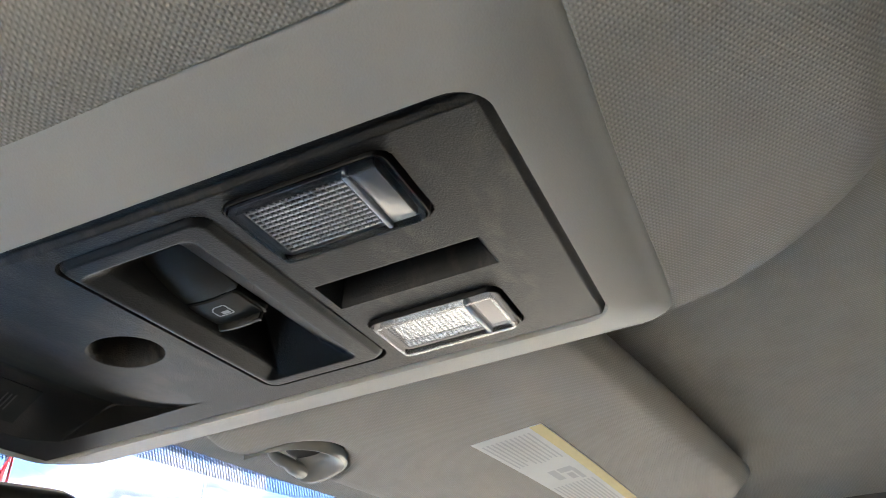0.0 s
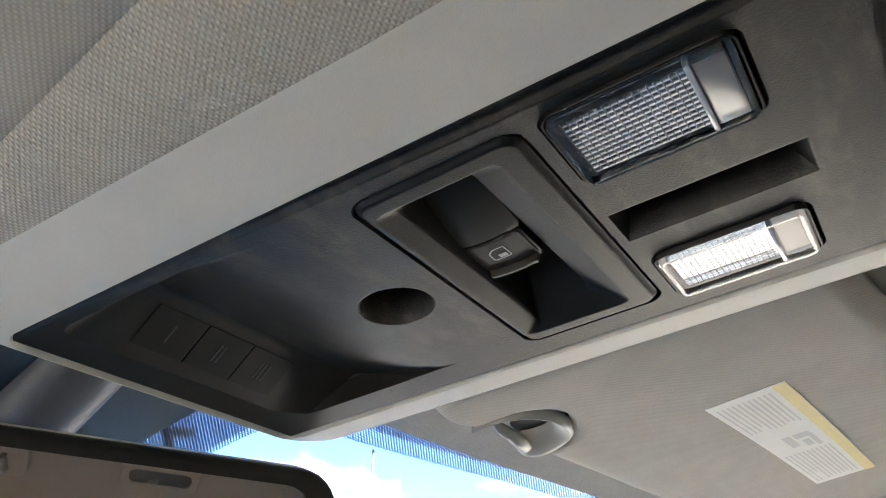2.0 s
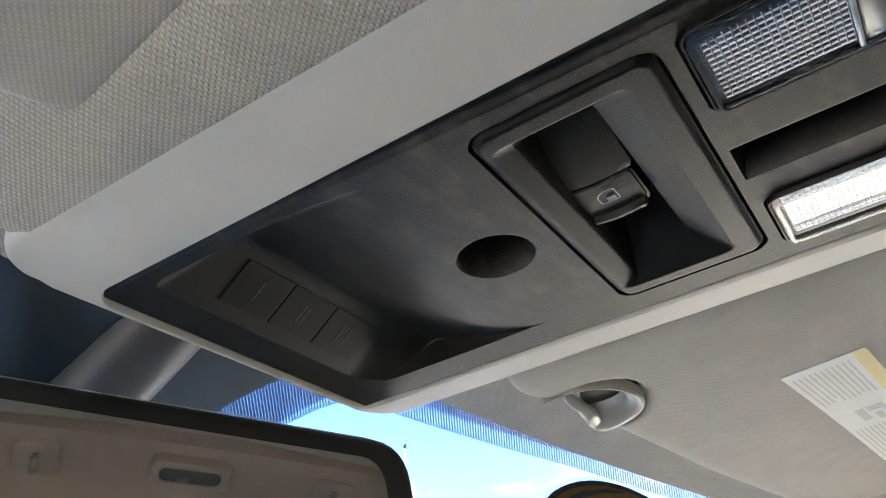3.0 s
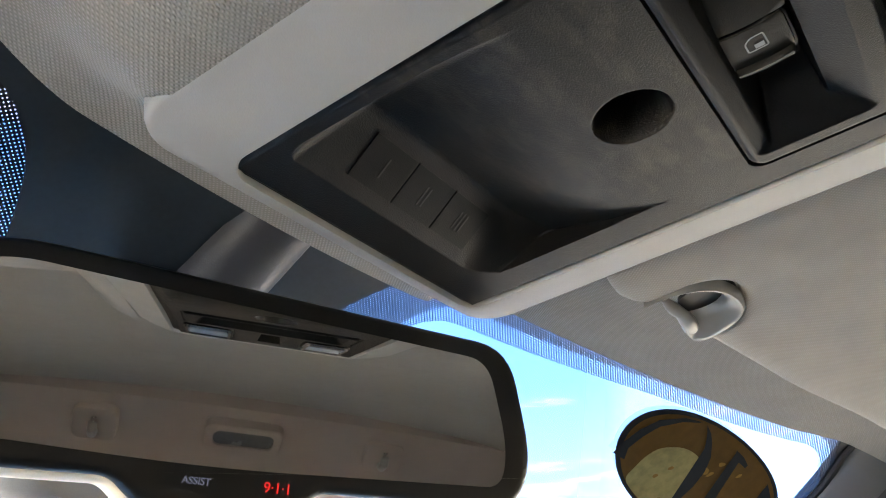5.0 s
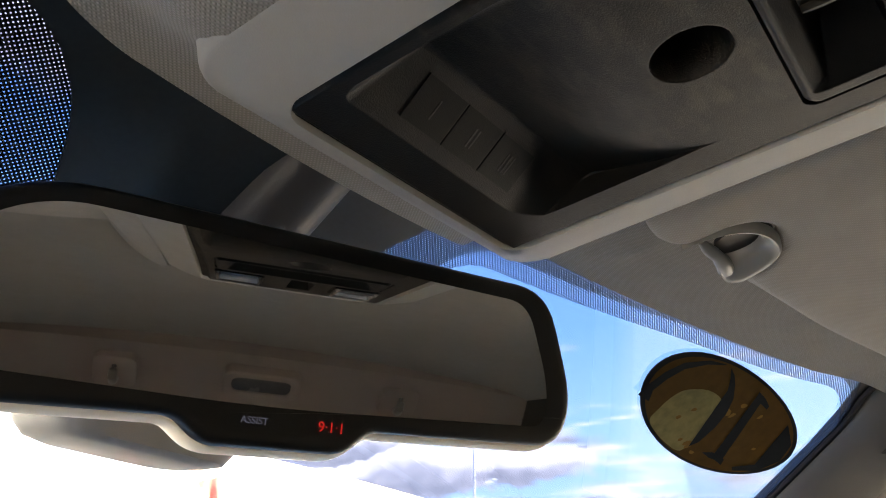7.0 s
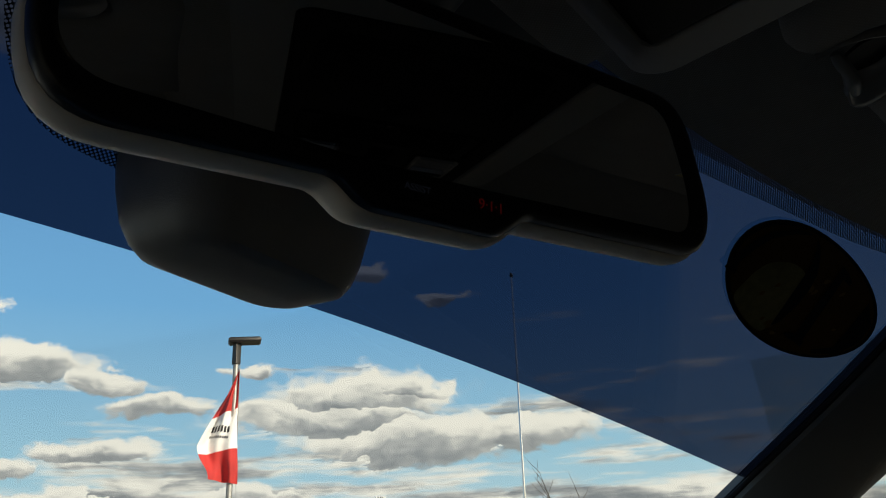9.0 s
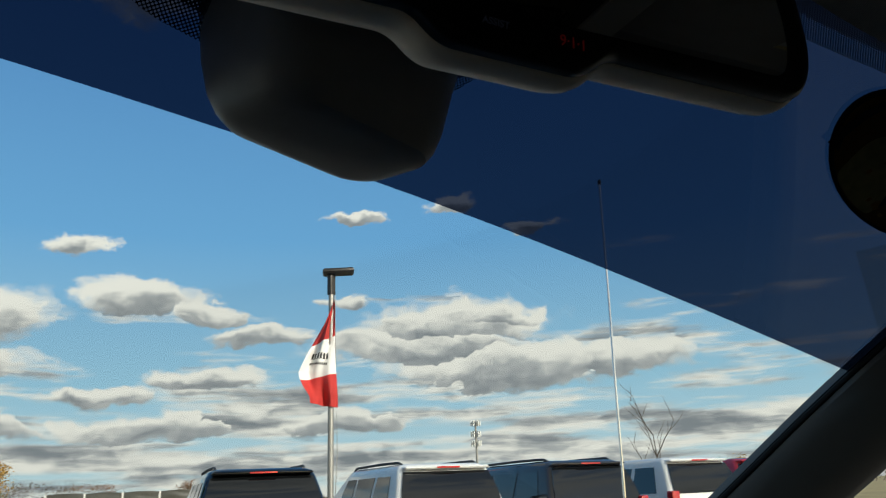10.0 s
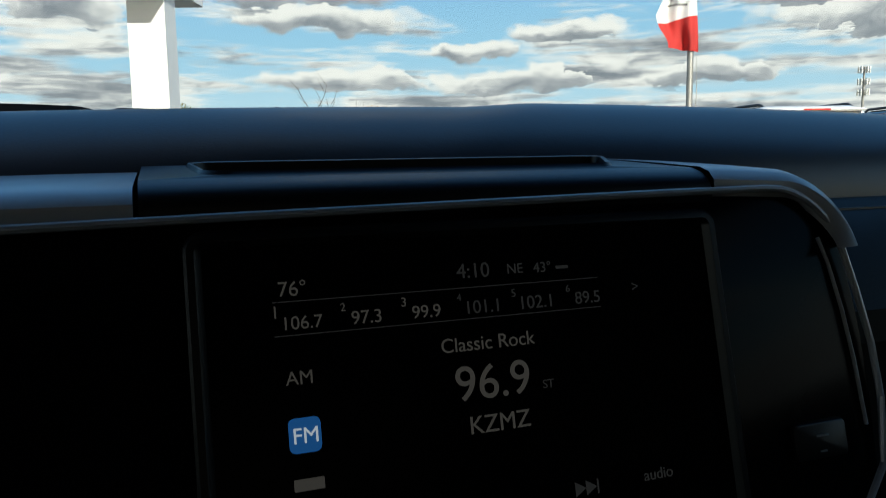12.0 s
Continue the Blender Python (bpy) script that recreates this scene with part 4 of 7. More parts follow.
def stick(u, v, inward):
    """u along the oval's length, v across, in half-lengths."""
    x = SC[0] + 0.880 * SL * u - 0.475 * SW * v
    s = SC[1] + 0.475 * SL * u + 0.880 * SW * v
    return on_glass(x, 1.80 - s / 1.87, inward)
def decal(name, outline, material, inward, label=""):
    bm = bmesh.new()
    bm.faces.new([bm.verts.new(stick(u, v, inward)) for u, v in outline])
    bmesh.ops.triangulate(bm, faces=bm.faces)
    ob = part(name, bm, material, sticker, label, False)
    ob.matrix_parent_inverse = sticker.matrix_world.inverted()
def oval(r, n=40, a0=0, a1=360):
    return [(r * math.cos(radians(a0 + (a1 - a0) * k / n)), r * math.sin(radians(a0 + (a1 - a0) * k / n))) for k in range(n + (a1 - a0 < 360))]
M["sticker_edge"] = mat("sticker_dark_ink", (0.006, 0.010, 0.014), rough=0.8, spec=0.08, var=0.1)
M["sticker_gold"] = mat("sticker_gold_print", (0.080, 0.042, 0.007), rough=0.8, spec=0.08, scale=90, color2=(0.058, 0.029, 0.005))
M["sticker_fleck"] = mat("sticker_gold_fleck", (0.20, 0.115, 0.025), rough=0.8, spec=0.08, scale=200, color2=(0.14, 0.08, 0.02))
M["sticker_sheen"] = mat("sticker_painted_sheen", (0.23, 0.20, 0.085), rough=0.8, spec=0.08, scale=130, color2=(0.14, 0.128, 0.058))
bm = bmesh.new()
loft(bm, [[stick(u, v, i) for u, v in oval(r, 48)] for r, i in ((0.02, 0.0030), (0.5, 0.0030), (1.0, 0.0030), (1.0, 0.0022))])
ob = part("backing", bm, M["sticker_edge"], sticker, "dark ink edge of the sticker", False)
ob.matrix_parent_inverse = sticker.matrix_world.inverted()
bm = bmesh.new()
loft(bm, [[stick(u, v, 0.0036) for u, v in oval(r, 48)] for r in (0.02, 0.5, 0.945)])
ob = part("gold_field", bm, M["sticker_gold"], sticker, "brown-gold printed field", False)
ob.matrix_parent_inverse = sticker.matrix_world.inverted()
# a pale reflection on the sticker, painted as a flat patch
decal("sheen_patch", round_poly([(-0.44, 0.86), (-0.56, 0.34), (-0.57, 0.07), (-0.43, -0.22), (-0.24, -0.29), (-0.06, -0.14), (0.05, 0.38), (0.16, 0.90), (-0.12, 0.93)], 0.12, 5), M["sticker_sheen"], 0.0041, "pale reflection painted on the sticker")
decal("bar_mark", [(-0.09, -0.80), (0.01, -0.78), (0.52, 0.50), (0.40, 0.53)], M["sticker_edge"], 0.0046)
decal("bar_head", [(-0.10, -0.80), (0.02, -0.80), (0.14, -0.75), (0.16, -0.68), (0.06, -0.68), (0.02, -0.60)], M["sticker_edge"], 0.0047)
decal("bar_foot", [(0.29, 0.62), (0.36, 0.50), (0.53, 0.47), (0.58, 0.59), (0.48, 0.58), (0.40, 0.62)], M["sticker_edge"], 0.0047)
decal("curve_mark", [(-0.55, -0.72), (-0.44, -0.68), (-0.33, -0.59), (-0.17, -0.41), (-0.04, -0.16), (0.06, 0.14), (0.14, 0.52), (0.13, 0.70), (0.09, 0.37), (-0.02, 0.0), (-0.16, -0.23), (-0.31, -0.44), (-0.43, -0.60)], M["sticker_edge"], 0.0046)
decal("border_arc", [(-0.79, 0.69), (-0.84, 0.46), (-0.88, 0.13), (-0.87, -0.20), (-0.75, -0.53), (-0.61, -0.70), (-0.62, -0.65), (-0.72, -0.46), (-0.80, -0.13), (-0.79, 0.17), (-0.75, 0.46), (-0.65, 0.63)], M["sticker_edge"], 0.0046)
decal("border_arc", [(0.49, -0.74), (0.78, -0.50), (0.92, -0.13), (0.90, 0.27), (0.73, 0.54), (0.68, 0.49), (0.80, 0.20), (0.82, -0.15), (0.71, -0.49)], M["sticker_edge"], 0.0046)
rnd = random.Random(9)
for _ in range(16):
    u, v = rnd.uniform(-0.6, 0.75), rnd.uniform(-0.8, 0.8)
    if u * u + v * v < 0.72:
        a, b = rnd.uniform(0.02, 0.05), rnd.uniform(0.04, 0.09)
        decal("gold_fleck", [(u + a * math.cos(k * 0.9) * rnd.uniform(0.7, 1.2), v + b * math.sin(k * 0.9) * rnd.uniform(0.7, 1.2)) for k in range(7)], M["sticker_fleck"], 0.0043)


# ---------------------------------------------------------------- dashboard
def pad_z(x, y):
    """Upper surface of the dash, from the gully behind the tray forward to the foot of the windscreen."""
    xs = x - 0.85 * (y - 0.800)
    crest = 1.4160 - 0.050 * (x - 0.09) ** 2 + 0.0030 * smooth_step(0.075, 0.14, xs)
    deck = 1.4005 + 0.014 * (y - 1.0)
    top = deck + (crest - 0.001 - 0.03 * max(0.0, y - 0.82) - deck) * smooth_step(0.070, 0.094, xs) * smooth_step(0.940, 0.912, y)
    u = max(0.0, min(1.0, (y - 0.712) / 0.076))
    z = 1.345 + (crest - 1.345) * math.sqrt(1 - (1 - u) ** 2)
    return z + (top - z) * smooth_step(0.812, 0.822, y)


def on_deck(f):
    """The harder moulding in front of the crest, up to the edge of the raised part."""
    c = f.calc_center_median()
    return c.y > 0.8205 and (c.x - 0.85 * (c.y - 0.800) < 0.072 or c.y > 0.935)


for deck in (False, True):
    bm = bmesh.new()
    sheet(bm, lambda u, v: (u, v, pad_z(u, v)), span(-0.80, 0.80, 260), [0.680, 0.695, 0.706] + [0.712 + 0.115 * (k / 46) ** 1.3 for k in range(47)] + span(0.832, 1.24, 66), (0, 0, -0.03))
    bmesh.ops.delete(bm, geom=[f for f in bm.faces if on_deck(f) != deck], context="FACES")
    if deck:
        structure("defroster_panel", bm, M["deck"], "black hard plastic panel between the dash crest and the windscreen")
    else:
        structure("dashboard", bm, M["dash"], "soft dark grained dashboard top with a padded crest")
bm = bmesh.new()
block(bm, -0.80, 0.80, 0.69, 1.20, 0.90, 1.334, 0.02)
block(bm, 0.235, 0.80, 0.640, 0.80, 0.95, 1.320, 0.03)
block(bm, -0.80, -0.345, 0.668, 0.80, 0.95, 1.320, 0.03)
structure("dash_body", bm, M["dash_hard"], "dark lower dashboard")
# soft shoulder beside the stack
bm = bmesh.new()
for x0, x1 in ((0.226, 0.80), (-0.80, -0.335)):
    sheet(bm, lambda u, v: (u, 0.622 + 0.082 * v, 1.290 + 0.060 * math.sin(v * math.pi / 2)), span(x0, x1, 20), span(0, 1, 16), (0, 0, -0.02))
structure("dash_shoulder", bm, M["dash_hard"], "soft dark dash padding beside the centre stack")

# defroster outlet with its slats
vent = thing("defroster_vent", "black plastic defroster outlet with fine slats in the dash top", "vent", at=(-0.07, 1.05, 1.39))
bm = bmesh.new()
near = (Vector((-0.145, 0.930)), Vector((0.024, 1.005)))
far_ = (Vector((-0.152, 1.130)), Vector((0.100, 1.195)))
o = round_poly([tuple(near[0]), tuple(near[1]), tuple(far_[1]), tuple(far_[0])], 0.006, 4)
loft(bm, [[(x, y, pad_z(x, y) + d) for x, y in shrink(o, s)] for s, d in ((-0.006, -0.004), (-0.005, 0.0015), (0.0, 0.0020), (0.001, -0.006))])
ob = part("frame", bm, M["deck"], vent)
ob.matrix_parent_inverse = vent.matrix_world.inverted()
bm = bmesh.new()
slab(bm, o, lambda x, y, d: (x, y, pad_z(x, y) + d), 0.0002, 0.0005)
ob = part("throat", bm, M["recess_black"], vent)
ob.matrix_parent_inverse = vent.matrix_world.inverted()
for k in range(58):
    t = (k + 0.5) / 58
    a, b = near[0].lerp(near[1], t), far_[0].lerp(far_[1], t)
    bm = bmesh.new()
    loft(bm, [[(p.x + dx, p.y, pad_z(p.x, p.y) + dz) for dx, dz in ((-0.0007, 0), (0.0007, 0), (0.0005, 0.0032), (-0.0005, 0.0032))] for p in (a, b)], True, True, True)
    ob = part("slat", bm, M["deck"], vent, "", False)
    ob.matrix_parent_inverse = vent.matrix_world.inverted()

# small dome sensor on the dash
dome = thing("sunload_sensor", "small black dome sensor on the dash top", "sensor", at=(0.051, 1.185, 1.3990))
bm = bmesh.new()
rings = []
for r, z in ((0.020, 0.0), (0.020, 0.004), (0.011, 0.005), (0.0105, 0.008), (0.008, 0.0125), (0.004, 0.0150), (0.001, 0.0158)):
    rings.append([(r * math.cos(2 * math.pi * k / 20), r * 0.9 * math.sin(2 * math.pi * k / 20), z) for k in range(20)])
loft(bm, rings, True, True, True)
part("dome", bm, M["gloss_black"], dome)

# ---------------------------------------------------------------- centre stack and screen
stack = thing("centre_stack", "black centre stack with silver trim round a touch screen", "centre stack", at=(0.05, 0.61, 1.25))


def st(name, bm, material, label="", parent=None, smooth=True):
    ob = part(name, bm, material, parent or stack, label, smooth)
    ob.matrix_parent_inverse = stack.matrix_world.inverted() if not parent else Matrix.Identity(4)
    return ob


def fy(z):
    """The stack's face leans back as it rises."""
    return 0.602 + 0.25 * (z - 1.325)


def fp(x, z, d=0.0):
    return (x, fy(z) + d, z)


# brow over the screen, with the tray let into its top
BROW = ((0.6125, 1.3560), (0.6105, 1.3595), (0.6095, 1.3640), (0.6105, 1.3685), (0.6135, 1.3720), (0.6190, 1.3748), (0.6260, 1.3765))
bm = bmesh.new()
loft(bm, [[(x, y, z - 0.06 * max(0, abs(x) - 0.06) ** 2) for y, z in BROW] for x in span(-0.137, 0.133, 18)], False)
TRAY = round_poly([(-0.109, 0.634), (0.086, 0.634), (0.122, 0.700), (-0.113, 0.700)], [0.010, 0.006, 0.012, 0.012], 6)
brow_out = round_poly([(-0.137, 0.6260), (0.133, 0.6260), (0.133, 0.722), (-0.137, 0.722)], 0.0015, 6)
loft(bm, [[(x, y, 1.3765 + 0.045 * (y - 0.626) - 0.06 * max(0, abs(x) - 0.06) ** 2) for x, y in brow_out], [(x, y, 1.3775 + 0.045 * (y - 0.626)) for x, y in shrink(TRAY, -0.0040)], [(x, y, 1.3792 + 0.045 * (y - 0.626)) for x, y in shrink(TRAY, -0.0028)], [(x, y, 1.3788 + 0.045 * (y - 0.626)) for x, y in shrink(TRAY, -0.0008)], [(x, y, 1.3760) for x, y in TRAY], [(x, y, 1.360) for x, y in shrink(TRAY, 0.003)]], True, False, True)
st("brow", bm, M["stack_black"], "black soft-touch brow with a shallow tray")
# satin silver ends of the brow, wrapping down at the corner
LIP = ((0.6125, -0.0180), (0.6095, -0.0130), (0.6100, -0.0070), (0.6140, -0.0030), (0.6210, -0.0008), (0.660, 0.0010), (0.722, 0.0030))
bm = bmesh.new()
arc = [[(x, y, 1.3775 - 0.0020 * t + h) for y, h in LIP] for x, t in ((0.1345 + 0.043 * t, t) for t in span(0, 1, 8))]
for a in span(8, 86, 10):
    x, z = 0.1785 + 0.044 * math.sin(radians(a)), 1.3315 + 0.044 * math.cos(radians(a))
    nx, nz = math.sin(radians(a)), math.cos(radians(a))
    arc.append([(x + h * nx, y - 0.018 * (1 - nz), z + h * nz) for y, h in LIP])
loft(bm, arc, False)
st("silver_corner", bm, M["silver"], "satin silver corner piece")
bm = bmesh.new()
loft(bm, [[(x, y, 1.3745 - 0.10 * (x + 0.139) ** 2 + h) for y, h in LIP] for x in span(-0.139, -0.42, 12)], False)
st("silver_wing", bm, M["silver"], "satin silver wing along the stack's top")
# thin bright line that runs round the face
line = [(-0.30, 1.3580), (-0.10, 1.3615), (0.10, 1.3645), (0.165, 1.3650)]
for a in span(10, 80, 8):
    line.append((0.168 + 0.045 * math.sin(radians(a)), 1.3200 + 0.045 * math.cos(radians(a))))
line += [(0.2165, 1.310), (0.2215, 1.283), (0.2225, 1.255), (0.2180, 1.222), (0.204, 1.205), (0.170, 1.197)]
bm = bmesh.new()
tube(bm, [fp(x, z, -0.004) for x, z in line], 0.0019, 8)
st("bright_line", bm, M["silver"], "thin satin bezel line")
bm = bmesh.new()
tube(bm, [fp(x, z, -0.001) for x, z in ((0.1985, 1.338), (0.2030, 1.325), (0.2080, 1.300), (0.2110, 1.275), (0.2130, 1.241))], 0.0011, 6)
st("inner_line", bm, M["silver"], "thin satin line beside the screen")
# black face
bm = bmesh.new()
face_o = round_poly([(-0.31, 1.02), (0.218, 1.02), (0.218, 1.22), (0.222, 1.28), (0.212, 1.358), (0.15, 1.3640), (-0.31, 1.358)], [0.02, 0.02, 0.03, 0.04, 0.035, 0.03, 0.02], 6)
slab(bm, face_o, lambda x, z, d: fp(x, z, d), 0.05, 0.0, 0.002)
st("face", bm, M["gloss_black"], "glossy black stack face")
# raised frame of the screen
bm = bmesh.new()
so = rrect(-0.122, 0.1315, 1.185, 1.3560, 0.008, 6)
loft(bm, [[fp(x, z, d) for x, z in shrink(so, q)] for q, d in ((0, 0.002), (0, -0.0030), (0.0012, -0.0042), (0.0040, -0.0042), (0.0070, -0.0010), (0.0075, 0.002))])
frame_ = st("screen_frame", bm, M["stack_black"], "soft black screen frame")
bm = bmesh.new()
slab(bm, shrink(so, 0.0065), lambda x, z, d: fp(x, z, d), 0.0, -0.0012)
display = st("display", bm, M["gloss_black"], "dark touch screen showing a radio page")
lit = glow("display_text", (0.84, 0.77, 0.68), 0.028)
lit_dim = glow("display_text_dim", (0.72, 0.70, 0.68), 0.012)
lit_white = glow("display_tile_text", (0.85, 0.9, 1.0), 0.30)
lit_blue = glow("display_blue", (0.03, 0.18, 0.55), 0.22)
fm_dir = Vector((0, 0.25, 1)).normalized()
fm = Matrix((Vector((1, 0, 0)).to_4d(), fm_dir.to_4d(), Vector((1, 0, 0)).cross(fm_dir).to_4d(), (0, 0, 0, 1))).transposed()
for k in range(3):
    fm[3][k] = 0.0


def words(text, x0, x1, z, material, name="text", off=-0.0015):
    """Lettering that runs from x0 to x1 on the display."""
    m = fm.copy()
    m.translation = Vector(fp((x0 + x1) / 2, z, off))
    return lettering(name, text, 0.01, m, material, display, width=x1 - x0)


def tab(x0, x1, z0, z1, r, material, name, off=-0.0014):
    bm = bmesh.new()
    slab(bm, rrect(x0, x1, z0, z1, r, 4), lambda x, z, d: fp(x, z, d), -0.0010, off)
    return st(name, bm, material, "", display)


words("76\u00b0", -0.0861, -0.0750, 1.3313, lit)
words("4:10", -0.0084, 0.0072, 1.3334, lit_dim)
words("NE", 0.0159, 0.0235, 1.3331, lit_dim)
words("43\u00b0", 0.0292, 0.0380, 1.3328, lit_dim)
tab(0.0405, 0.0470, 1.3318, 1.3332, 0.0004, lit_dim, "small_bar")
for k, (tx, x0, x1) in enumerate((("106.7", -0.0853, -0.0699), ("97.3", -0.0568, -0.0441), ("99.9", -0.0304, -0.0176), ("101.1", -0.0050, 0.0099), ("102.1", 0.0213, 0.0364), ("89.5", 0.0489, 0.0618))):
    words(tx, x0, x1, 1.3178, lit if k < 3 else lit_dim, "preset_text")
    words(str(k + 1), x0 - (0.0032 if k == 0 else 0.0045), x0 - 0.0025, 1.3225, lit if k < 3 else lit_dim, "preset_digit")
words(">", 0.0800, 0.0832, 1.3208, lit_dim, "arrow")
tab(-0.089, 0.062, 1.3264, 1.3267, 0.0001, lit_dim, "rule_line")
tab(-0.089, 0.062, 1.3131, 1.3134, 0.0001, lit_dim, "rule_line")
words("Classic Rock", -0.0191, 0.0256, 1.3025, lit)
words("96.9", -0.0138, 0.0213, 1.2856, lit)
words("ST", 0.0275, 0.0330, 1.2819, lit_dim)
words("KZMZ", -0.0092, 0.0192, 1.2685, lit)
words("AM", -0.0856, -0.0748, 1.2964, lit)
tab(-0.0863, -0.0733, 1.2678, 1.2812, 0.0025, lit_blue, "source_tile")
words("FM", -0.0845, -0.0748, 1.2745, lit_white, off=-0.0026)
tab(-0.0856, -0.0734, 1.2535, 1.2580, 0.0005, lit, "source_bar")
for x0 in (0.0380, 0.0435):
    bm = bmesh.new()
    slab(bm, [(x0, 1.2322), (x0 + 0.0055, 1.2354), (x0, 1.2386)], lambda x, z, d: fp(x, z, d), -0.0010, -0.0014)
    st("skip_mark", bm, lit_dim, "", display)
tab(0.0492, 0.0500, 1.2322, 1.2386, 0.0002, lit_dim, "skip_bar")
words("audio", 0.0742, 0.0899, 1.2359, lit_dim)
# key low beside the screen
bm = bmesh.new()
slab(bm, rrect(0.163, 0.197, 1.2290, 1.2470, 0.003, 4), lambda x, z, d: fp(x, z, d), 0.0, -0.003, 0.001)
key = st("side_key", bm, M["stack_black"], "black key beside the screen")
bm = bmesh.new()
slab(bm, rrect(0.1765, 0.1845, 1.2400, 1.2410, 0.0003, 2), lambda x, z, d: fp(x, z, d), -0.002, -0.0034)
slab(bm, rrect(0.1780, 0.1825, 1.2325, 1.2333, 0.0003, 2), lambda x, z, d: fp(x, z, d), -0.002, -0.0034)
st("key_mark", bm, M["mark"], "", key)

# ---------------------------------------------------------------- rear of the cab, seen in the mirror
bm = bmesh.new()
head_y = lambda u: -0.885 - 0.025 * math.cos(u * 4.2)
sheet(bm, lambda u, v: (u, head_y(u) - 0.25 * v, 1.862 - 0.06 * u * u - 0.2175 * v + 0.012 * math.sin(v * math.pi) ** 2), span(-0.70, 0.70, 40), span(0, 1, 10), (0, -0.02, 0.03))
structure("rear_header", bm, M["rear_panel"], "grey-brown moulded header panel at the back of the cab")
lampm = mat("dome_lens", (0.13, 0.13, 0.13), rough=0.25, var=0.08, scale=90)
dl = thing("rear_dome_lamp", "clear oblong rear dome lamp, unlit", "lamp", at=(0.046, -0.95, 1.806))
rot = pose(0, 0, 0, 221, 0, 0)
bm = bmesh.new()
for o_, i_, z0, z1 in ((rrect(-0.085, 0.085, -0.036, 0.036, 0.02, 6), rrect(-0.066, 0.066, -0.022, 0.022, 0.016, 6), 0.0, 0.012),):
    loft(bm, [[rot @ Vector((x, y, z)) for x, y in q] for q, z in ((o_, -0.02), (o_, z1 * 0.7), (shrink(o_, 0.004), z1), (i_, z1), (i_, 0.002))])
part("housing", bm, M["rear_panel"], dl)
bm = bmesh.new()
slab(bm, shrink(rrect(-0.066, 0.066, -0.022, 0.022, 0.016, 6), -0.0004), lambda x, y, d: rot @ Vector((x, y, d)), 0.0, 0.009, 0.004)
part("lens", bm, lampm, dl)
for sx in (-0.265, 0.365):
    hk = thing("coat_hook", "grey plastic coat hook on the rear header", "hook", "coat hooks", at=(sx, -0.95, 1.800))
    bm = bmesh.new()
    slab(bm, rrect(-0.045, 0.045, -0.045, 0.045, 0.02, 6), lambda x, y, d: rot @ Vector((x, y, d)), -0.02, 0.008, 0.005)
    part("base", bm, M["rear_panel"], hk)
    bm = bmesh.new()
    tube(bm, [rot @ Vector(p) for p in ((0, 0.02, 0.005), (0, 0.012, 0.022), (0, -0.008, 0.030), (0, -0.022, 0.024), (0, -0.024, 0.014))], [0.010, 0.010, 0.010, 0.009, 0.006], 10)
    part("hook", bm, M["hook"], hk)

# ---------------------------------------------------------------- outside on the truck: wipers, cowl, aerial
cowl_bm = bmesh.new()
sheet(cowl_bm, lambda u, v: (u, glass_y(u, 1.418) + 0.012 + 0.34 * v, 1.4175 + 0.008 * math.sin(v * 3.1) - 0.014 * v - 0.075 * max(0.0, u - 0.08) ** 2), span(-0.64, 0.64, 40), span(0, 1, 8), (0, 0, -0.02))
structure("cowl", cowl_bm, M["cowl"], "black plastic cowl at the foot of the windscreen")


def sill(x, z, out=0.03):
    """A point above the foot of the windscreen, out metres in front of the glass."""
    return Vector((x, glass_y(x, 1.415) + out, z))


def wiper(label, blade, spine, yokes, arm, head, nut):
    w = thing("wiper", label, "wiper", "wipers", at=sill(blade[0][0], 1.39))

    def hang(name, bm, material, note=""):
        ob = part(name, bm, material, w, note)
        ob.matrix_parent_inverse = w.matrix_world.inverted()

    def rail(name, pts, half, deep, out, n=30):
        bm = bmesh.new()
        loft(bm, [[sill(x, z + dz, out + dy) for dz, dy in ((-half, -deep), (half * 0.6, -deep), (half, -deep * 0.4), (half, deep * 0.4), (half * 0.6, deep), (-half, deep))] for x, z in along(pts, n)], True, True, True)
        hang(name, bm, M["rubber"])

    def rivet(name, x, z, r, out):
        bm = bmesh.new()
        rings = [[sill(x + q * math.cos(k * math.pi / 7), z + q * math.sin(k * math.pi / 7), out - d) for k in range(14)] for q, d in ((r, -0.004), (r, 0.002), (r * 0.7, 0.0035), (r * 0.2, 0.004))]
        loft(bm, rings, True, True, True)
        hang(name, bm, M["dash_hard"])

    rail("blade", blade, 0.0026, 0.003, 0.020)
    rail("frame", spine, 0.0030, 0.0045, 0.030, 40)
    for x, z, reach, rise in yokes:
        rail("yoke", [(x - reach, z - rise), (x - reach * 0.5, z - rise * 0.15), (x, z), (x + reach * 0.5, z - rise * 0.15), (x + reach, z - rise)], 0.0022, 0.004, 0.025, 20)
        rivet("rivet", x, z + 0.001, 0.0052, 0.023)
    rail("arm", arm, 0.0026, 0.005, 0.040, 24)
    bm = bmesh.new()
    slab(bm, round_poly(head, [0.006] * len(head), 4), lambda a, b, d: sill(a, b, d), 0.036, 0.052, 0.003)
    hang("arm_head", bm, M["cowl"], "dull black moulded cover over the arm's pivot")
    rivet("pivot_nut", nut[0], nut[1], 0.0068, 0.034)


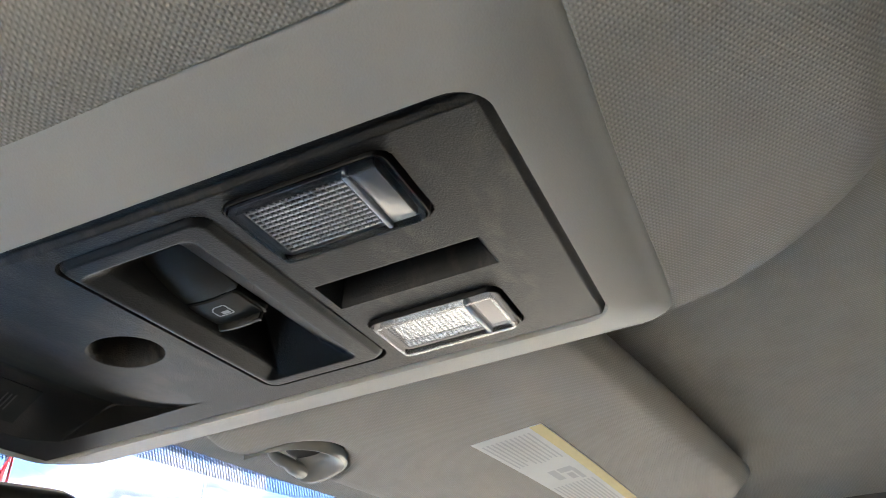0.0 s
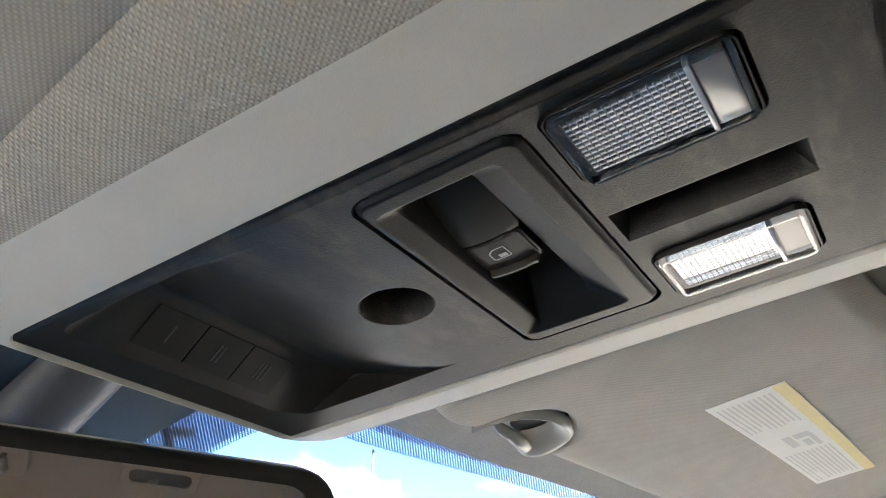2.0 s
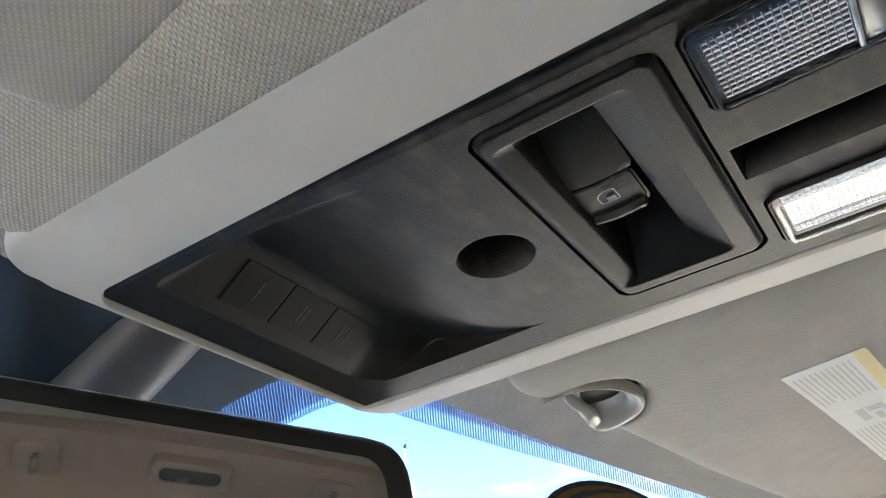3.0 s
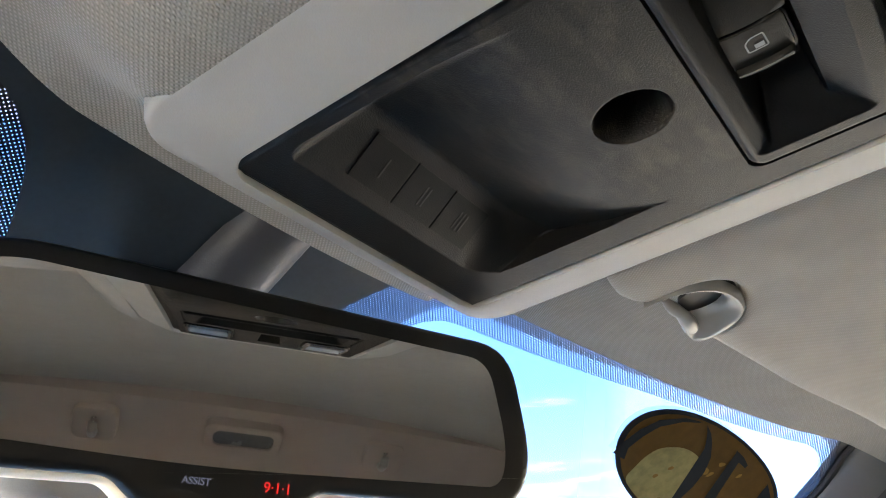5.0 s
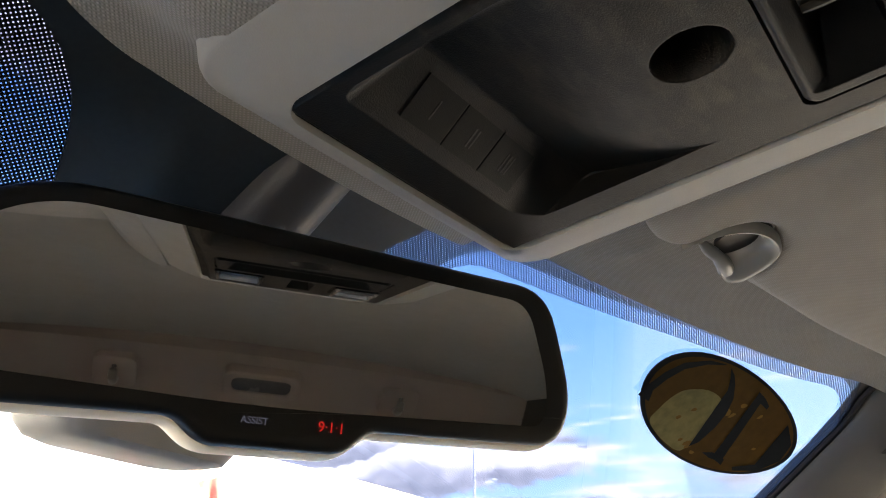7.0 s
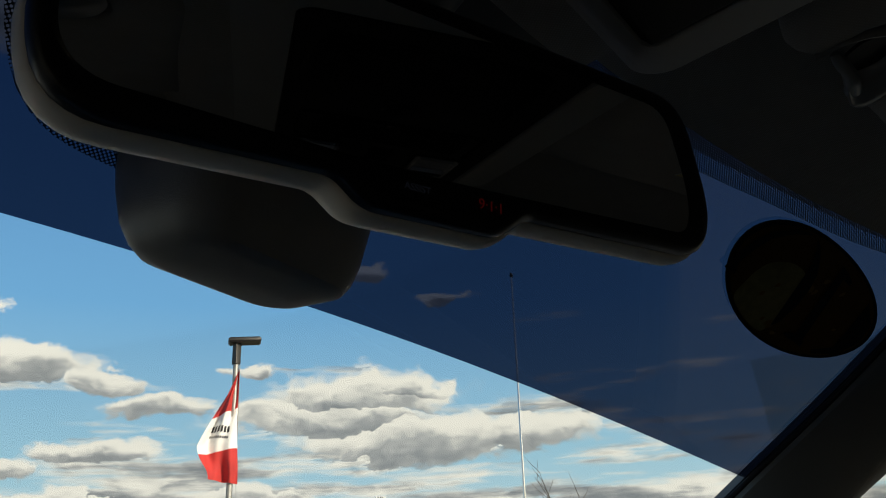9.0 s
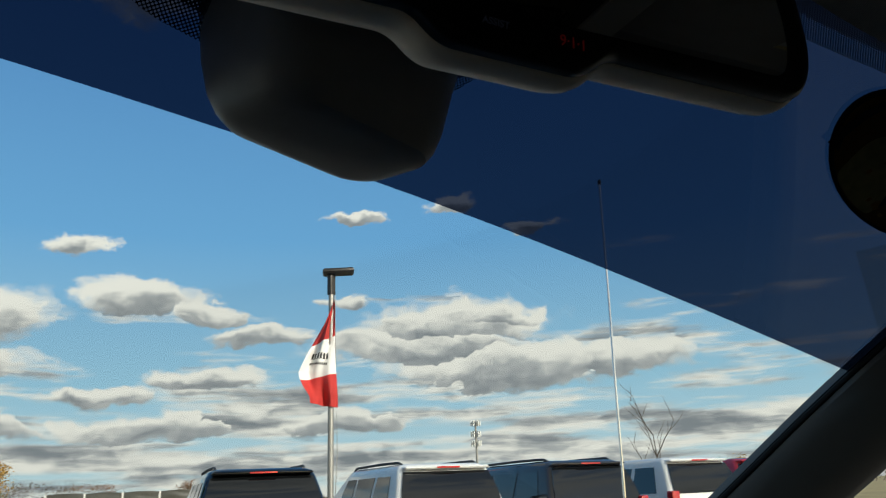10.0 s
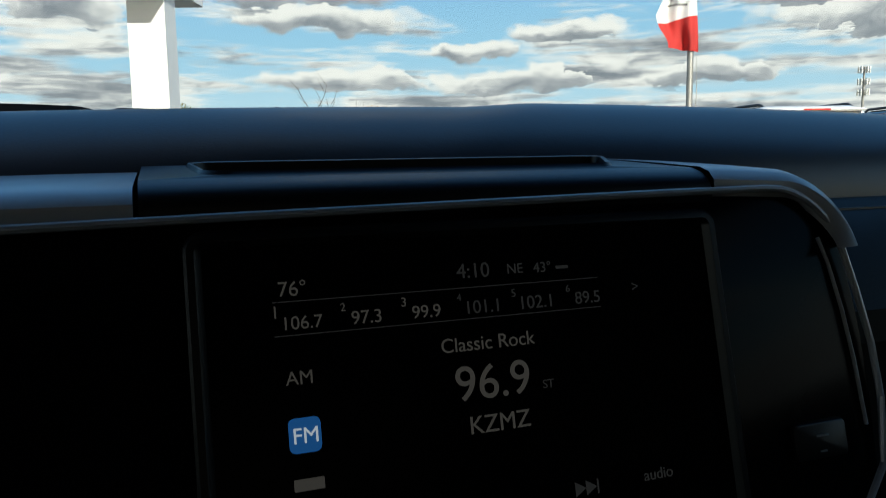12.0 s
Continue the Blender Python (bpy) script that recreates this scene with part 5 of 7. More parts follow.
wiper("black windscreen wiper with an arched arm at the glass foot", [(0.235, 1.4105), (0.38, 1.4105), (0.52, 1.4095), (0.60, 1.4085), (0.665, 1.4030)],
      [(0.238, 1.4175), (0.273, 1.4200), (0.318, 1.4255), (0.340, 1.4280), (0.390, 1.4278), (0.430, 1.4235), (0.520, 1.4190), (0.555, 1.4195), (0.606, 1.4135)],
      [(0.258, 1.4175, 0.030, 0.008), (0.340, 1.4262, 0.020, 0.004), (0.412, 1.4195, 0.034, 0.009), (0.535, 1.4172, 0.032, 0.009)],
      [(0.345, 1.4295), (0.368, 1.4355), (0.388, 1.4388), (0.412, 1.4372), (0.440, 1.4320), (0.480, 1.4275)],
      [(0.428, 1.4370), (0.472, 1.4335), (0.500, 1.4290), (0.545, 1.4240), (0.548, 1.4195), (0.512, 1.4200), (0.490, 1.4185), (0.446, 1.4195), (0.430, 1.4240)], (0.462, 1.4310))
wiper("black windscreen wiper parked at the glass foot beside the cowl", [(-0.45, 1.4090), (-0.25, 1.4105), (-0.05, 1.4130), (0.075, 1.4160)],
      [(-0.34, 1.4280), (-0.260, 1.4180), (-0.205, 1.4200), (-0.172, 1.4335), (-0.150, 1.4350), (-0.085, 1.4335), (-0.060, 1.4290), (-0.030, 1.4275), (0.015, 1.4240), (0.060, 1.4170)],
      [(-0.156, 1.4258, 0.045, 0.009), (-0.075, 1.4325, 0.016, 0.004), (0.016, 1.4235, 0.040, 0.008)],
      [(-0.30, 1.4280), (-0.230, 1.4260), (-0.190, 1.4240), (-0.100, 1.4230), (0.0, 1.4225)],
      [(-0.330, 1.4390), (-0.245, 1.4388), (-0.205, 1.4375), (-0.190, 1.4330), (-0.175, 1.4310), (-0.190, 1.4250), (-0.330, 1.4200)], (-0.215, 1.4335))

# moulded end of the cowl between the wipers
bm = bmesh.new()
slab(bm, round_poly([(0.012, 1.4230), (0.030, 1.4300), (0.046, 1.4325), (0.085, 1.4322), (0.148, 1.4318), (0.196, 1.4266), (0.240, 1.4218), (0.300, 1.4150), (0.300, 1.4050), (0.0, 1.4100)], [0.006] * 10, 4), lambda a, b, d: sill(a, b, d), 0.050, 0.085, 0.004)
cowl_end = part("cover", bm, M["cowl"], bpy.data.objects["cowl"], "dull black moulded cover with a round cap")
bm = bmesh.new()
loft(bm, [[sill(0.074 + q * math.cos(k * math.pi / 8), 1.4262 + q * math.sin(k * math.pi / 8), 0.050 - d) for k in range(16)] for q, d in ((0.0075, -0.002), (0.0075, 0.002), (0.0055, 0.003), (0.002, 0.003))], True, True, True)
part("cap", bm, M["dash_hard"], cowl_end)

aerial = thing("aerial", "thin steel whip aerial on the front wing", "antenna", at=(0.896, 1.0640, 0.995))
bm = bmesh.new()
tube(bm, [(0.0005 * math.sin(k * 1.7) + 0.0052 * k, 0.0, 0.05 + 0.1015 * k) for k in range(11)], [0.0026] * 5 + [0.0022] * 4 + [0.0018] * 2, 8)
part("mast", bm, M["chrome"], aerial)
bm = bmesh.new()
tube(bm, [(0.0520, 0, 1.060), (0.0524, 0, 1.068)], 0.0032, 8)
part("tip", bm, M["rubber"], aerial)
bm = bmesh.new()
loft(bm, [[(r * math.cos(2 * math.pi * k / 14), r * math.sin(2 * math.pi * k / 14), z) for k in range(14)] for r, z in ((0.025, -0.01), (0.022, 0.01), (0.010, 0.03), (0.006, 0.055))], True, True, True)
part("base", bm, M["rubber"], aerial)
bm = bmesh.new()
block(bm, 0.83, 1.04, 0.96, 1.38, 0.80, 0.995, 0.05)
structure("wing_panel", bm, M["dash_hard"], "dark front wing of the truck below the aerial")


# ---------------------------------------------------------------- outdoors
def far(az, r, z=0.0):
    """A place r metres out, az degrees clockwise from the truck's nose."""
    return Vector((-0.18 + r * math.sin(radians(az)), 0.35 + r * math.cos(radians(az)), z))


def ground_z(r):
    return -0.06 + 0.16 * smooth_step(4, 9, r) - 1.35 * smooth_step(24, 46, r) + 0.50 * smooth_step(58, 110, r)


M["asphalt"] = mat("asphalt", (0.150, 0.138, 0.120), rough=0.9, var=0.25, scale=1.2, bump=0.4, bump_scale=60)
M["dry_grass"] = mat("dry_grass_field", (0.36, 0.275, 0.11), rough=0.95, scale=0.6, color2=(0.24, 0.19, 0.075))
# one sheet of ground, out to the horizon
bm = bmesh.new()
radii = [0.0, 4, 8, 12, 16, 20, 24, 28, 32, 36, 40, 45, 52, 60, 75, 95, 130, 200, 400, 900, 2200, 4200]
cols = 96
prev = None
for r in radii[1:]:
    ring = [bm.verts.new((r * math.sin(2 * math.pi * k / cols), r * math.cos(2 * math.pi * k / cols), ground_z(r))) for k in range(cols)]
    if prev is None:
        c = bm.verts.new((0, 0, ground_z(0)))
        for k in range(cols):
            bm.faces.new((c, ring[(k + 1) % cols], ring[k]))
    else:
        for k in range(cols):
            bm.faces.new((prev[k], prev[(k + 1) % cols], ring[(k + 1) % cols], ring[k]))
    prev = ring
ground = structure("ground", bm, M["asphalt"], "weathered asphalt lot running out to a dry grass field", False)
ground.data.materials.append(M["dry_grass"])
for p in ground.data.polygons:
    if p.center.to_2d().length > 38:
        p.material_index = 1

# sky backdrop with cumulus, far behind everything
def sky_material():
    m = bpy.data.materials.new("cloudy_sky")
    m.use_nodes = True
    nt = m.node_tree
    N, L = nt.nodes, nt.links
    N.remove(N["Principled BSDF"])
    def math_(op, a, b=None, c=None):
        n = N.new("ShaderNodeMath")
        n.operation = op
        for i, v in enumerate((a, b, c)):
            if v is None:
                continue
            if isinstance(v, (int, float)):
                n.inputs[i].default_value = v
            else:
                L.new(v, n.inputs[i])
        return n.outputs[0]
    uv = N.new("ShaderNodeUVMap")
    # uv is (azimuth, elevation) in units of ten degrees
    def vec(op, a, b):
        n = N.new("ShaderNodeVectorMath")
        n.operation = op
        L.new(a, n.inputs[0])
        if isinstance(b, tuple):
            n.inputs[1].default_value = b
        else:
            L.new(b, n.inputs[1])
        return n.outputs[0]
    def noise_(vector, scale, detail, rough=0.55, stretch=(1, 1.7, 1), color=False):
        n = N.new("ShaderNodeTexNoise")
        n.noise_dimensions = "2D"
        n.inputs["Scale"].default_value = scale
        n.inputs["Detail"].default_value = detail
        n.inputs["Roughness"].default_value = rough
        L.new(vec("MULTIPLY", vector, stretch), n.inputs["Vector"])
        return n.outputs["Color" if color else "Fac"]
    warp = vec("MULTIPLY", vec("SUBTRACT", noise_(uv.outputs[0], 1.7, 8, 0.62, color=True), (0.5, 0.5, 0.5)), (0.70, 0.30, 0.0))
    p = vec("ADD", uv.outputs[0], warp)
    # each cloud is a ragged heap with a flatter base; keep the densest at every point, and how high in it the point lies
    puff = math_("MULTIPLY", math_("SUBTRACT", noise_(p, 3.0, 9, 0.62, (1.0, 1.5, 1)), 0.5), 1.9)
    best, height = None, None
    for a, e, w, h in CLOUDS:
        q = vec("MULTIPLY", vec("SUBTRACT", p, (a / 10, e / 10, 0.0)), (10 / w, 10 / h, 0.0))
        s = N.new("ShaderNodeSeparateXYZ")
        L.new(q, s.inputs[0])
        below = math_("MAXIMUM", math_("MULTIPLY", s.outputs[1], -1.35), s.outputs[1])
        n = math_("SQRT", math_("ADD", math_("MULTIPLY", s.outputs[0], s.outputs[0]), math_("MULTIPLY", below, below)))
        d = math_("SUBTRACT", 1.0, n)
        if best is None:
            best, height = d, s.outputs[1]
        else:
            win = math_("GREATER_THAN", d, best)
            height = math_("ADD", math_("MULTIPLY", win, s.outputs[1]), math_("MULTIPLY", math_("SUBTRACT", 1.0, win), height))
            best = math_("MAXIMUM", best, d)
    best = math_("ADD", best, math_("MULTIPLY", puff, 0.42))
    # thin layers towards the horizon
    sep0 = N.new("ShaderNodeSeparateXYZ")
    L.new(uv.outputs[0], sep0.inputs[0])
    strata = noise_(vec("ADD", uv.outputs[0], vec("MULTIPLY", warp, (0.6, 0.12, 0.0))), 0.8, 7, 0.58, (0.9, 7.5, 1))
    low = math_("MINIMUM", math_("MULTIPLY", math_("SUBTRACT", 1.10, sep0.outputs[1]), 0.62), 0.41)
    layers = math_("MULTIPLY", math_("SUBTRACT", math_("ADD", math_("MULTIPLY", strata, 2.4), low), 1.34), 0.8)
    here = math_("MAXIMUM", best, layers)
    cover = N.new("ShaderNodeMapRange")
    cover.interpolation_type = "SMOOTHSTEP"
    cover.inputs[1].default_value, cover.inputs[2].default_value = -0.06, 0.30
    L.new(here, cover.inputs[0])
    # thick parts and undersides are grey, crowns and thin edges bright
    billow = noise_(vec("ADD", uv.outputs[0], vec("MULTIPLY", warp, (0.5, 0.5, 0.0))), 4.2, 7, 0.6, (1, 2.0, 1))
    in_cloud = math_("GREATER_THAN", best, layers)
    under = math_("MULTIPLY", math_("ADD", math_("MULTIPLY", height, -0.80), math_("MULTIPLY", puff, -0.30)), in_cloud)
    core = math_("MULTIPLY", math_("MINIMUM", math_("MAXIMUM", here, 0.0), 0.6), 0.75)
    ripple = math_("MULTIPLY", math_("SUBTRACT", billow, 0.5), 0.75)
    rows = noise_(vec("ADD", uv.outputs[0], vec("MULTIPLY", warp, (0.6, 0.2, 0.0))), 1.5, 7, 0.6, (0.8, 6.0, 1))
    banks = math_("MULTIPLY", math_("MULTIPLY", math_("SUBTRACT", rows, 0.44), 2.0), math_("SUBTRACT", 1.0, in_cloud))
    ripple = math_("ADD", ripple, banks)
    shade = N.new("ShaderNodeMapRange")
    shade.interpolation_type = "SMOOTHSTEP"
    shade.inputs[1].default_value, shade.inputs[2].default_value = 0.02, 0.90
    L.new(math_("ADD", math_("ADD", under, core), ripple), shade.inputs[0])
    cloud = N.new("ShaderNodeValToRGB")
    cr = cloud.color_ramp
    cr.elements[0].color, cr.elements[1].color = (0.80, 0.77, 0.725, 1), (0.215, 0.235, 0.26, 1)
    mid = cr.elements.new(0.46)
    mid.color = (0.44, 0.445, 0.45, 1)
    L.new(shade.outputs[0], cloud.inputs[0])
    blue = N.new("ShaderNodeValToRGB")
    br = blue.color_ramp
    br.elements[0].color, br.elements[1].color = (0.52, 0.66, 0.71, 1), (0.085, 0.235, 0.51, 1)
    e = br.elements.new(0.22)
    e.color = (0.31, 0.53, 0.69, 1)
    e = br.elements.new(0.55)
    e.color = (0.145, 0.36, 0.645, 1)
    sep = N.new("ShaderNodeSeparateXYZ")
    L.new(uv.outputs[0], sep.inputs[0])
    L.new(math_("MULTIPLY", sep.outputs[1], 0.30), blue.inputs[0])
    mx = N.new("ShaderNodeMix")
    mx.data_type = "RGBA"
    L.new(cover.outputs[0], mx.inputs["Factor"])
    L.new(blue.outputs[0], mx.inputs[6])
    L.new(cloud.outputs[0], mx.inputs[7])
    em = N.new("ShaderNodeEmission")
    L.new(mx.outputs[2], em.inputs[0])
    em.inputs[1].default_value = 1.0
    L.new(em.outputs[0], N["Material Output"].inputs[0])
    return m


# azimuth, elevation, half width and half height of the larger clouds, in degrees
CLOUDS = [
    (7.0, 12.5, 5.7, 4.0),
    (13.0, 12.0, 6.9, 3.0),
    (11.0, 9.2, 7.9, 1.2),
    (24.4, 13.8, 4.5, 1.6),
    (29.0, 12.7, 3.1, 1.1),
    (45.1, 10.3, 9.1, 1.9),
    (51.7, 8.7, 10.9, 2.3),
    (50.2, 12.3, 4.5, 1.2),
    (59.5, 8.7, 5.8, 1.7),
    (22.0, 7.2, 4.2, 0.9),
    (29.4, 8.3, 4.7, 1.0),
    (13.2, 4.9, 8.0, 1.2),
    (25.6, 4.8, 7.8, 1.2),
    (39.0, 5.0, 6.3, 1.2),
    (33.2, 11.2, 5.5, 0.9),
    (20.5, 17.3, 2.5, 1.0),
    (13.6, 16.1, 1.6, 0.6),
    (9.6, 18.1, 1.6, 0.8),
    (3.7, 19.4, 1.7, 1.4),
    (39.5, 20.2, 2.7, 0.7),
    (53.6, 18.8, 2.4, 0.6),
    (48.0, 21.0, 2.5, 1.1),
    (39.0, 13.9, 2.1, 0.7),
    (-5.7, 10.0, 5.6, 2.7),
    (47.3, 11.7, 8.1, 2.3),
    # added high up, out of open view, to whiten the left enamel dots
    (21.0, 37.5, 13.0, 6.5),
]

bm = bmesh.new()
R = 3600.0
azs, els = span(-75, 125, 101), span(-4, 75, 41)
g = [[bm.verts.new((R * math.cos(radians(e)) * math.sin(radians(a)), R * math.cos(radians(e)) * math.cos(radians(a)), R * math.sin(radians(e)) + 1.5)) for e in els] for a in azs]
lay = bm.loops.layers.uv.new("uv")
for i in range(len(azs) - 1):
    for j in range(len(els) - 1):
        f = bm.faces.new((g[i][j], g[i][j + 1], g[i + 1][j + 1], g[i + 1][j]))
        for lp, (a, b) in zip(f.loops, ((i, j), (i, j + 1), (i + 1, j + 1), (i + 1, j))):
            lp[lay].uv = (azs[a] / 10, els[b] / 10)
structure("backdrop", bm, sky_material(), "blue sky with broken white and grey cumulus cloud")

# ---------------------------------------------------------------- parked cars
M["car_glass"] = mat("car_window_glass", (0.004, 0.0045, 0.005), rough=0.02, spec=1.0, var=0.1)
M["tyre"] = mat("tyre_rubber", (0.02, 0.02, 0.02), rough=0.85, var=0.2, scale=20)
M["alloy"] = mat("alloy_rim", (0.5, 0.5, 0.52), rough=0.3, metal=0.9, var=0.05)
M["tail_red"] = mat("tail_lamp_red", (0.45, 0.012, 0.015), rough=0.12, var=0.15, scale=30, coat=0.8)
M["tail_white"] = mat("tail_lamp_clear", (0.52, 0.40, 0.38), rough=0.1, var=0.05, coat=0.8)
M["plate_black"] = mat("plate_black", (0.02, 0.02, 0.022), rough=0.4, var=0.1)
M["plate_print"] = mat("plate_print", (0.70, 0.70, 0.68), rough=0.5, var=0.05)
M["bumper_black"] = mat("bumper_black_plastic", (0.03, 0.03, 0.032), rough=0.6, var=0.15, scale=12)


def paint(name, color, metal=0.0, spec=0.5, coat=0.45):
    return mat(name, color, rough=0.10, metal=metal, spec=spec, var=0.04, scale=6, coat=coat)


PAINT = dict(silver=paint("silver_paint", (0.30, 0.285, 0.255), 0.5), black=paint("black_paint", (0.004, 0.0042, 0.0044), 0.0, 0.5, 0.5), white=paint("white_paint", (0.80, 0.79, 0.76)), bronze=paint("bronze_grey_paint", (0.050, 0.043, 0.037), 0.4, 0.5, 0.5), red=paint("red_paint", (0.30, 0.012, 0.025)))
CABIN = ((1.10, 0.985, 0.02, 4.05), (1.20, 0.965, 0.05, 3.85), (1.50, 0.885, 0.17, 3.35), (1.74, 0.815, 0.29, 2.95), (1.83, 0.770, 0.36, 2.82), (1.875, 0.690, 0.46, 2.65))


def cabin(z):
    for (z0, *a), (z1, *b) in zip(CABIN, CABIN[1:]):
        if z <= z1:
            t = max(0, (z - z0) / (z1 - z0))
            return [p + (q - p) * t for p, q in zip(a, b)]
    return list(CABIN[-1][1:])


def suv(at, turn, colour, label, style, rails=True, lamp_z=(0.78, 1.24)):
    """A full-size estate car; x across, y forward from the tailgate, z up."""
    car = thing("car", label, "car", "parked cars", at=tuple(at), turn=turn)
    body = PAINT[colour]
    bm = bmesh.new()
    plan = ((0.34, 0.90, 0.10, 5.05, 0.25), (0.45, 0.985, 0.02, 5.18, 0.22), (0.62, 1.005, -0.03, 5.22, 0.20), (0.90, 1.010, 0.0, 5.20, 0.18), (1.02, 1.000, 0.015, 5.10, 0.18), (1.10, 0.985, 0.02, 4.9, 0.18))
    loft(bm, [[(x, y, z) for x, y in rrect(-w, w, y0, y1, r, 5)] for z, w, y0, y1, r in plan], True, True, True)
    loft(bm, [[(x, y, z) for x, y in rrect(-w, w, y0, y1, 0.14, 5)] for z, w, y0, y1 in CABIN], True, False, True)
    part("body", bm, body, car)
    # tailgate window
    bm = bmesh.new()
    def tail_pane(u, v):
        z = 1.185 + 0.565 * v
        half = (0.90 - 0.13 * v) * (1.0 - 0.05 * max(0.0, abs(u) - 0.9) * 10 * abs(v - 0.5))
        return (u * half, cabin(z)[1] + 0.05 * max(0.0, abs(u) - 0.80) ** 2 - 0.014, z)
    sheet(bm, tail_pane, span(-1, 1, 17), span(0, 1, 9), (0, 0.02, 0))
    win = part("rear_window", bm, M["car_glass"], car, "dark tinted rear window")
    bm = bmesh.new()
    block(bm, -0.22, 0.12, cabin(1.22)[1] - 0.035, cabin(1.22)[1] - 0.02, 1.215, 1.235, 0.006)
    part("rear_wiper", bm, M["rubber"], car)
    # spoiler and third brake lamp
    bm = bmesh.new()
    block(bm, -0.74, 0.74, 0.20, 0.42, 1.785, 1.83, 0.02)
    part("spoiler", bm, body, car)
    bm = bmesh.new()
    block(bm, -0.20, 0.20, 0.192, 0.205, 1.795, 1.822, 0.004)
    part("brake_lamp", bm, M["tail_red"], car, "high red brake lamp")
    # side windows
    for s in (-1, 1):
        for y0, y1 in ((0.42, 1.22), (1.30, 2.16), (2.24, 3.02)):
            bm = bmesh.new()
            lo0, lo1, hi0, hi1 = y0 + 0.05, y1, y0 + (0.20 if y0 < 1 else 0.02), y1 - (0.32 if y1 > 3 else 0.02)
            sheet(bm, lambda u, v: (s * (cabin(1.20 + 0.50 * v)[0] + 0.010), (lo0 + (lo1 - lo0) * u) * (1 - v) + (hi0 + (hi1 - hi0) * u) * v, 1.20 + 0.50 * v), span(0, 1, 5), span(0, 1, 7), (-s * 0.02, 0, 0))
            part("side_window", bm, M["car_glass"], car)
        # tail lamp, a tall red unit round the corner with a clear middle
        tz0, tz1 = lamp_z
        bm = bmesh.new()
        o = round_poly([(0.80, tz0), (1.00, tz0), (0.995, tz1), (0.83, tz1)], 0.03, 3)
        slab(bm, o, lambda x, z, d: (s * x, 0.0 + d + 0.10 * max(0, x - 0.9), z), 0.12, -0.035, 0.012)
        tl = part("tail_lamp", bm, M["tail_red"], car, "tall red tail lamp")
        bm = bmesh.new()
        mid = (tz0 + tz1) / 2
        block(bm, 0.835, 0.93, -0.040, -0.032, mid - (0.05 if style != 1 else 0.12), mid + (0.05 if style != 1 else 0.08), 0.004)
        for v in bm.verts:
            v.co.x *= s
        part("reversing_lamp", bm, M["tail_white"], tl)
        bm = bmesh.new()
        block(bm, 1.00, 1.16, 2.95, 3.10, 1.18, 1.40, 0.05)
        for v in bm.verts:
            v.co.x *= s
        part("door_mirror", bm, M["plate_black"] if colour != "white" else body, car)
        if rails:
            bm = bmesh.new()
            tube(bm, [(s * 0.66, 0.52, 1.86), (s * 0.67, 0.66, 1.905), (s * 0.68, 1.5, 1.915), (s * 0.67, 2.7, 1.905), (s * 0.66, 2.85, 1.86)], 0.022, 8)
            part("roof_rail", bm, M["bumper_black"], car)
        for y in (1.05, 4.15):
            bm = bmesh.new()
            rings = [[(s * (0.99 - w), y + r * math.cos(2 * math.pi * k / 24), 0.40 + r * math.sin(2 * math.pi * k / 24)) for k in range(24)] for r, w in ((0.26, 0.02), (0.385, 0.0), (0.40, 0.03), (0.40, 0.24), (0.37, 0.26))]
            loft(bm, rings, True, False, True)
            wh = part("tyre", bm, M["tyre"], car)
            bm = bmesh.new()
            rings = [[(s * (0.985 - w), y + r * math.cos(2 * math.pi * k / 20), 0.40 + r * math.sin(2 * math.pi * k / 20)) for k in range(20)] for r, w in ((0.262, 0.01), (0.22, 0.02), (0.06, 0.0), (0.01, -0.005))]
            loft(bm, rings, True, False, True)
            part("rim", bm, M["alloy"], wh)
    # tailgate details
    bm = bmesh.new()
    block(bm, -0.42, 0.42, -0.022, 0.03, 1.035, 1.075, 0.012)
    part("tailgate_trim", bm, body if style != 0 else M["alloy"], car)
    bm = bmesh.new()
    po = rrect(-0.26, 0.26, 0.80, 1.03, 0.03, 4)
    loft(bm, [[(x, d, z) for x, z in shrink(po, k)] for k, d in ((0, 0.0), (0, -0.014), (0.012, -0.014), (0.02, 0.0))])
    part("plate_recess", bm, body, car)
    bm = bmesh.new()
    block(bm, -0.155, 0.155, -0.022, -0.012, 0.835, 0.985, 0.004)
    pt = part("plate", bm, M["plate_black"], car, "dark dealer plate")
    bm = bmesh.new()
    block(bm, -0.115, 0.115, -0.026, -0.021, 0.885, 0.925)
    block(bm, -0.09, 0.09, -0.026, -0.021, 0.860, 0.872)
    block(bm, -0.07, 0.07, -0.026, -0.021, 0.945, 0.958)
    part("plate_bars", bm, M["plate_print"], pt)
    bm = bmesh.new()
    block(bm, -1.0, 1.0, -0.10, 0.25, 0.44, 0.66, 0.06)
    part("bumper", bm, body if style else M["bumper_black"], car)
    if style == 1:
        bm = bmesh.new()
        for k in range(3):
            block(bm, -0.115 + 0.08 * k, -0.045 + 0.08 * k, -0.03, -0.01, 1.085, 1.135, 0.01)
        part("badge", bm, M["tail_red"], car)
        bm = bmesh.new()
        block(bm, -0.52, 0.52, -0.028, -0.004, 1.035, 1.052, 0.006)
        part("chrome_bar", bm, M["chrome"], car)
    elif style in (0, 3):
        bm = bmesh.new()
        block(bm, -0.10, 0.10, -0.028, -0.008, 1.09, 1.12, 0.008)
        block(bm, -0.045, 0.045, -0.028, -0.008, 1.075, 1.135, 0.008)
        part("badge", bm, mat("gold_badge", (0.55, 0.38, 0.10), rough=0.3, metal=0.8), car)
    return car


TURN = -21
LOT = 0.11
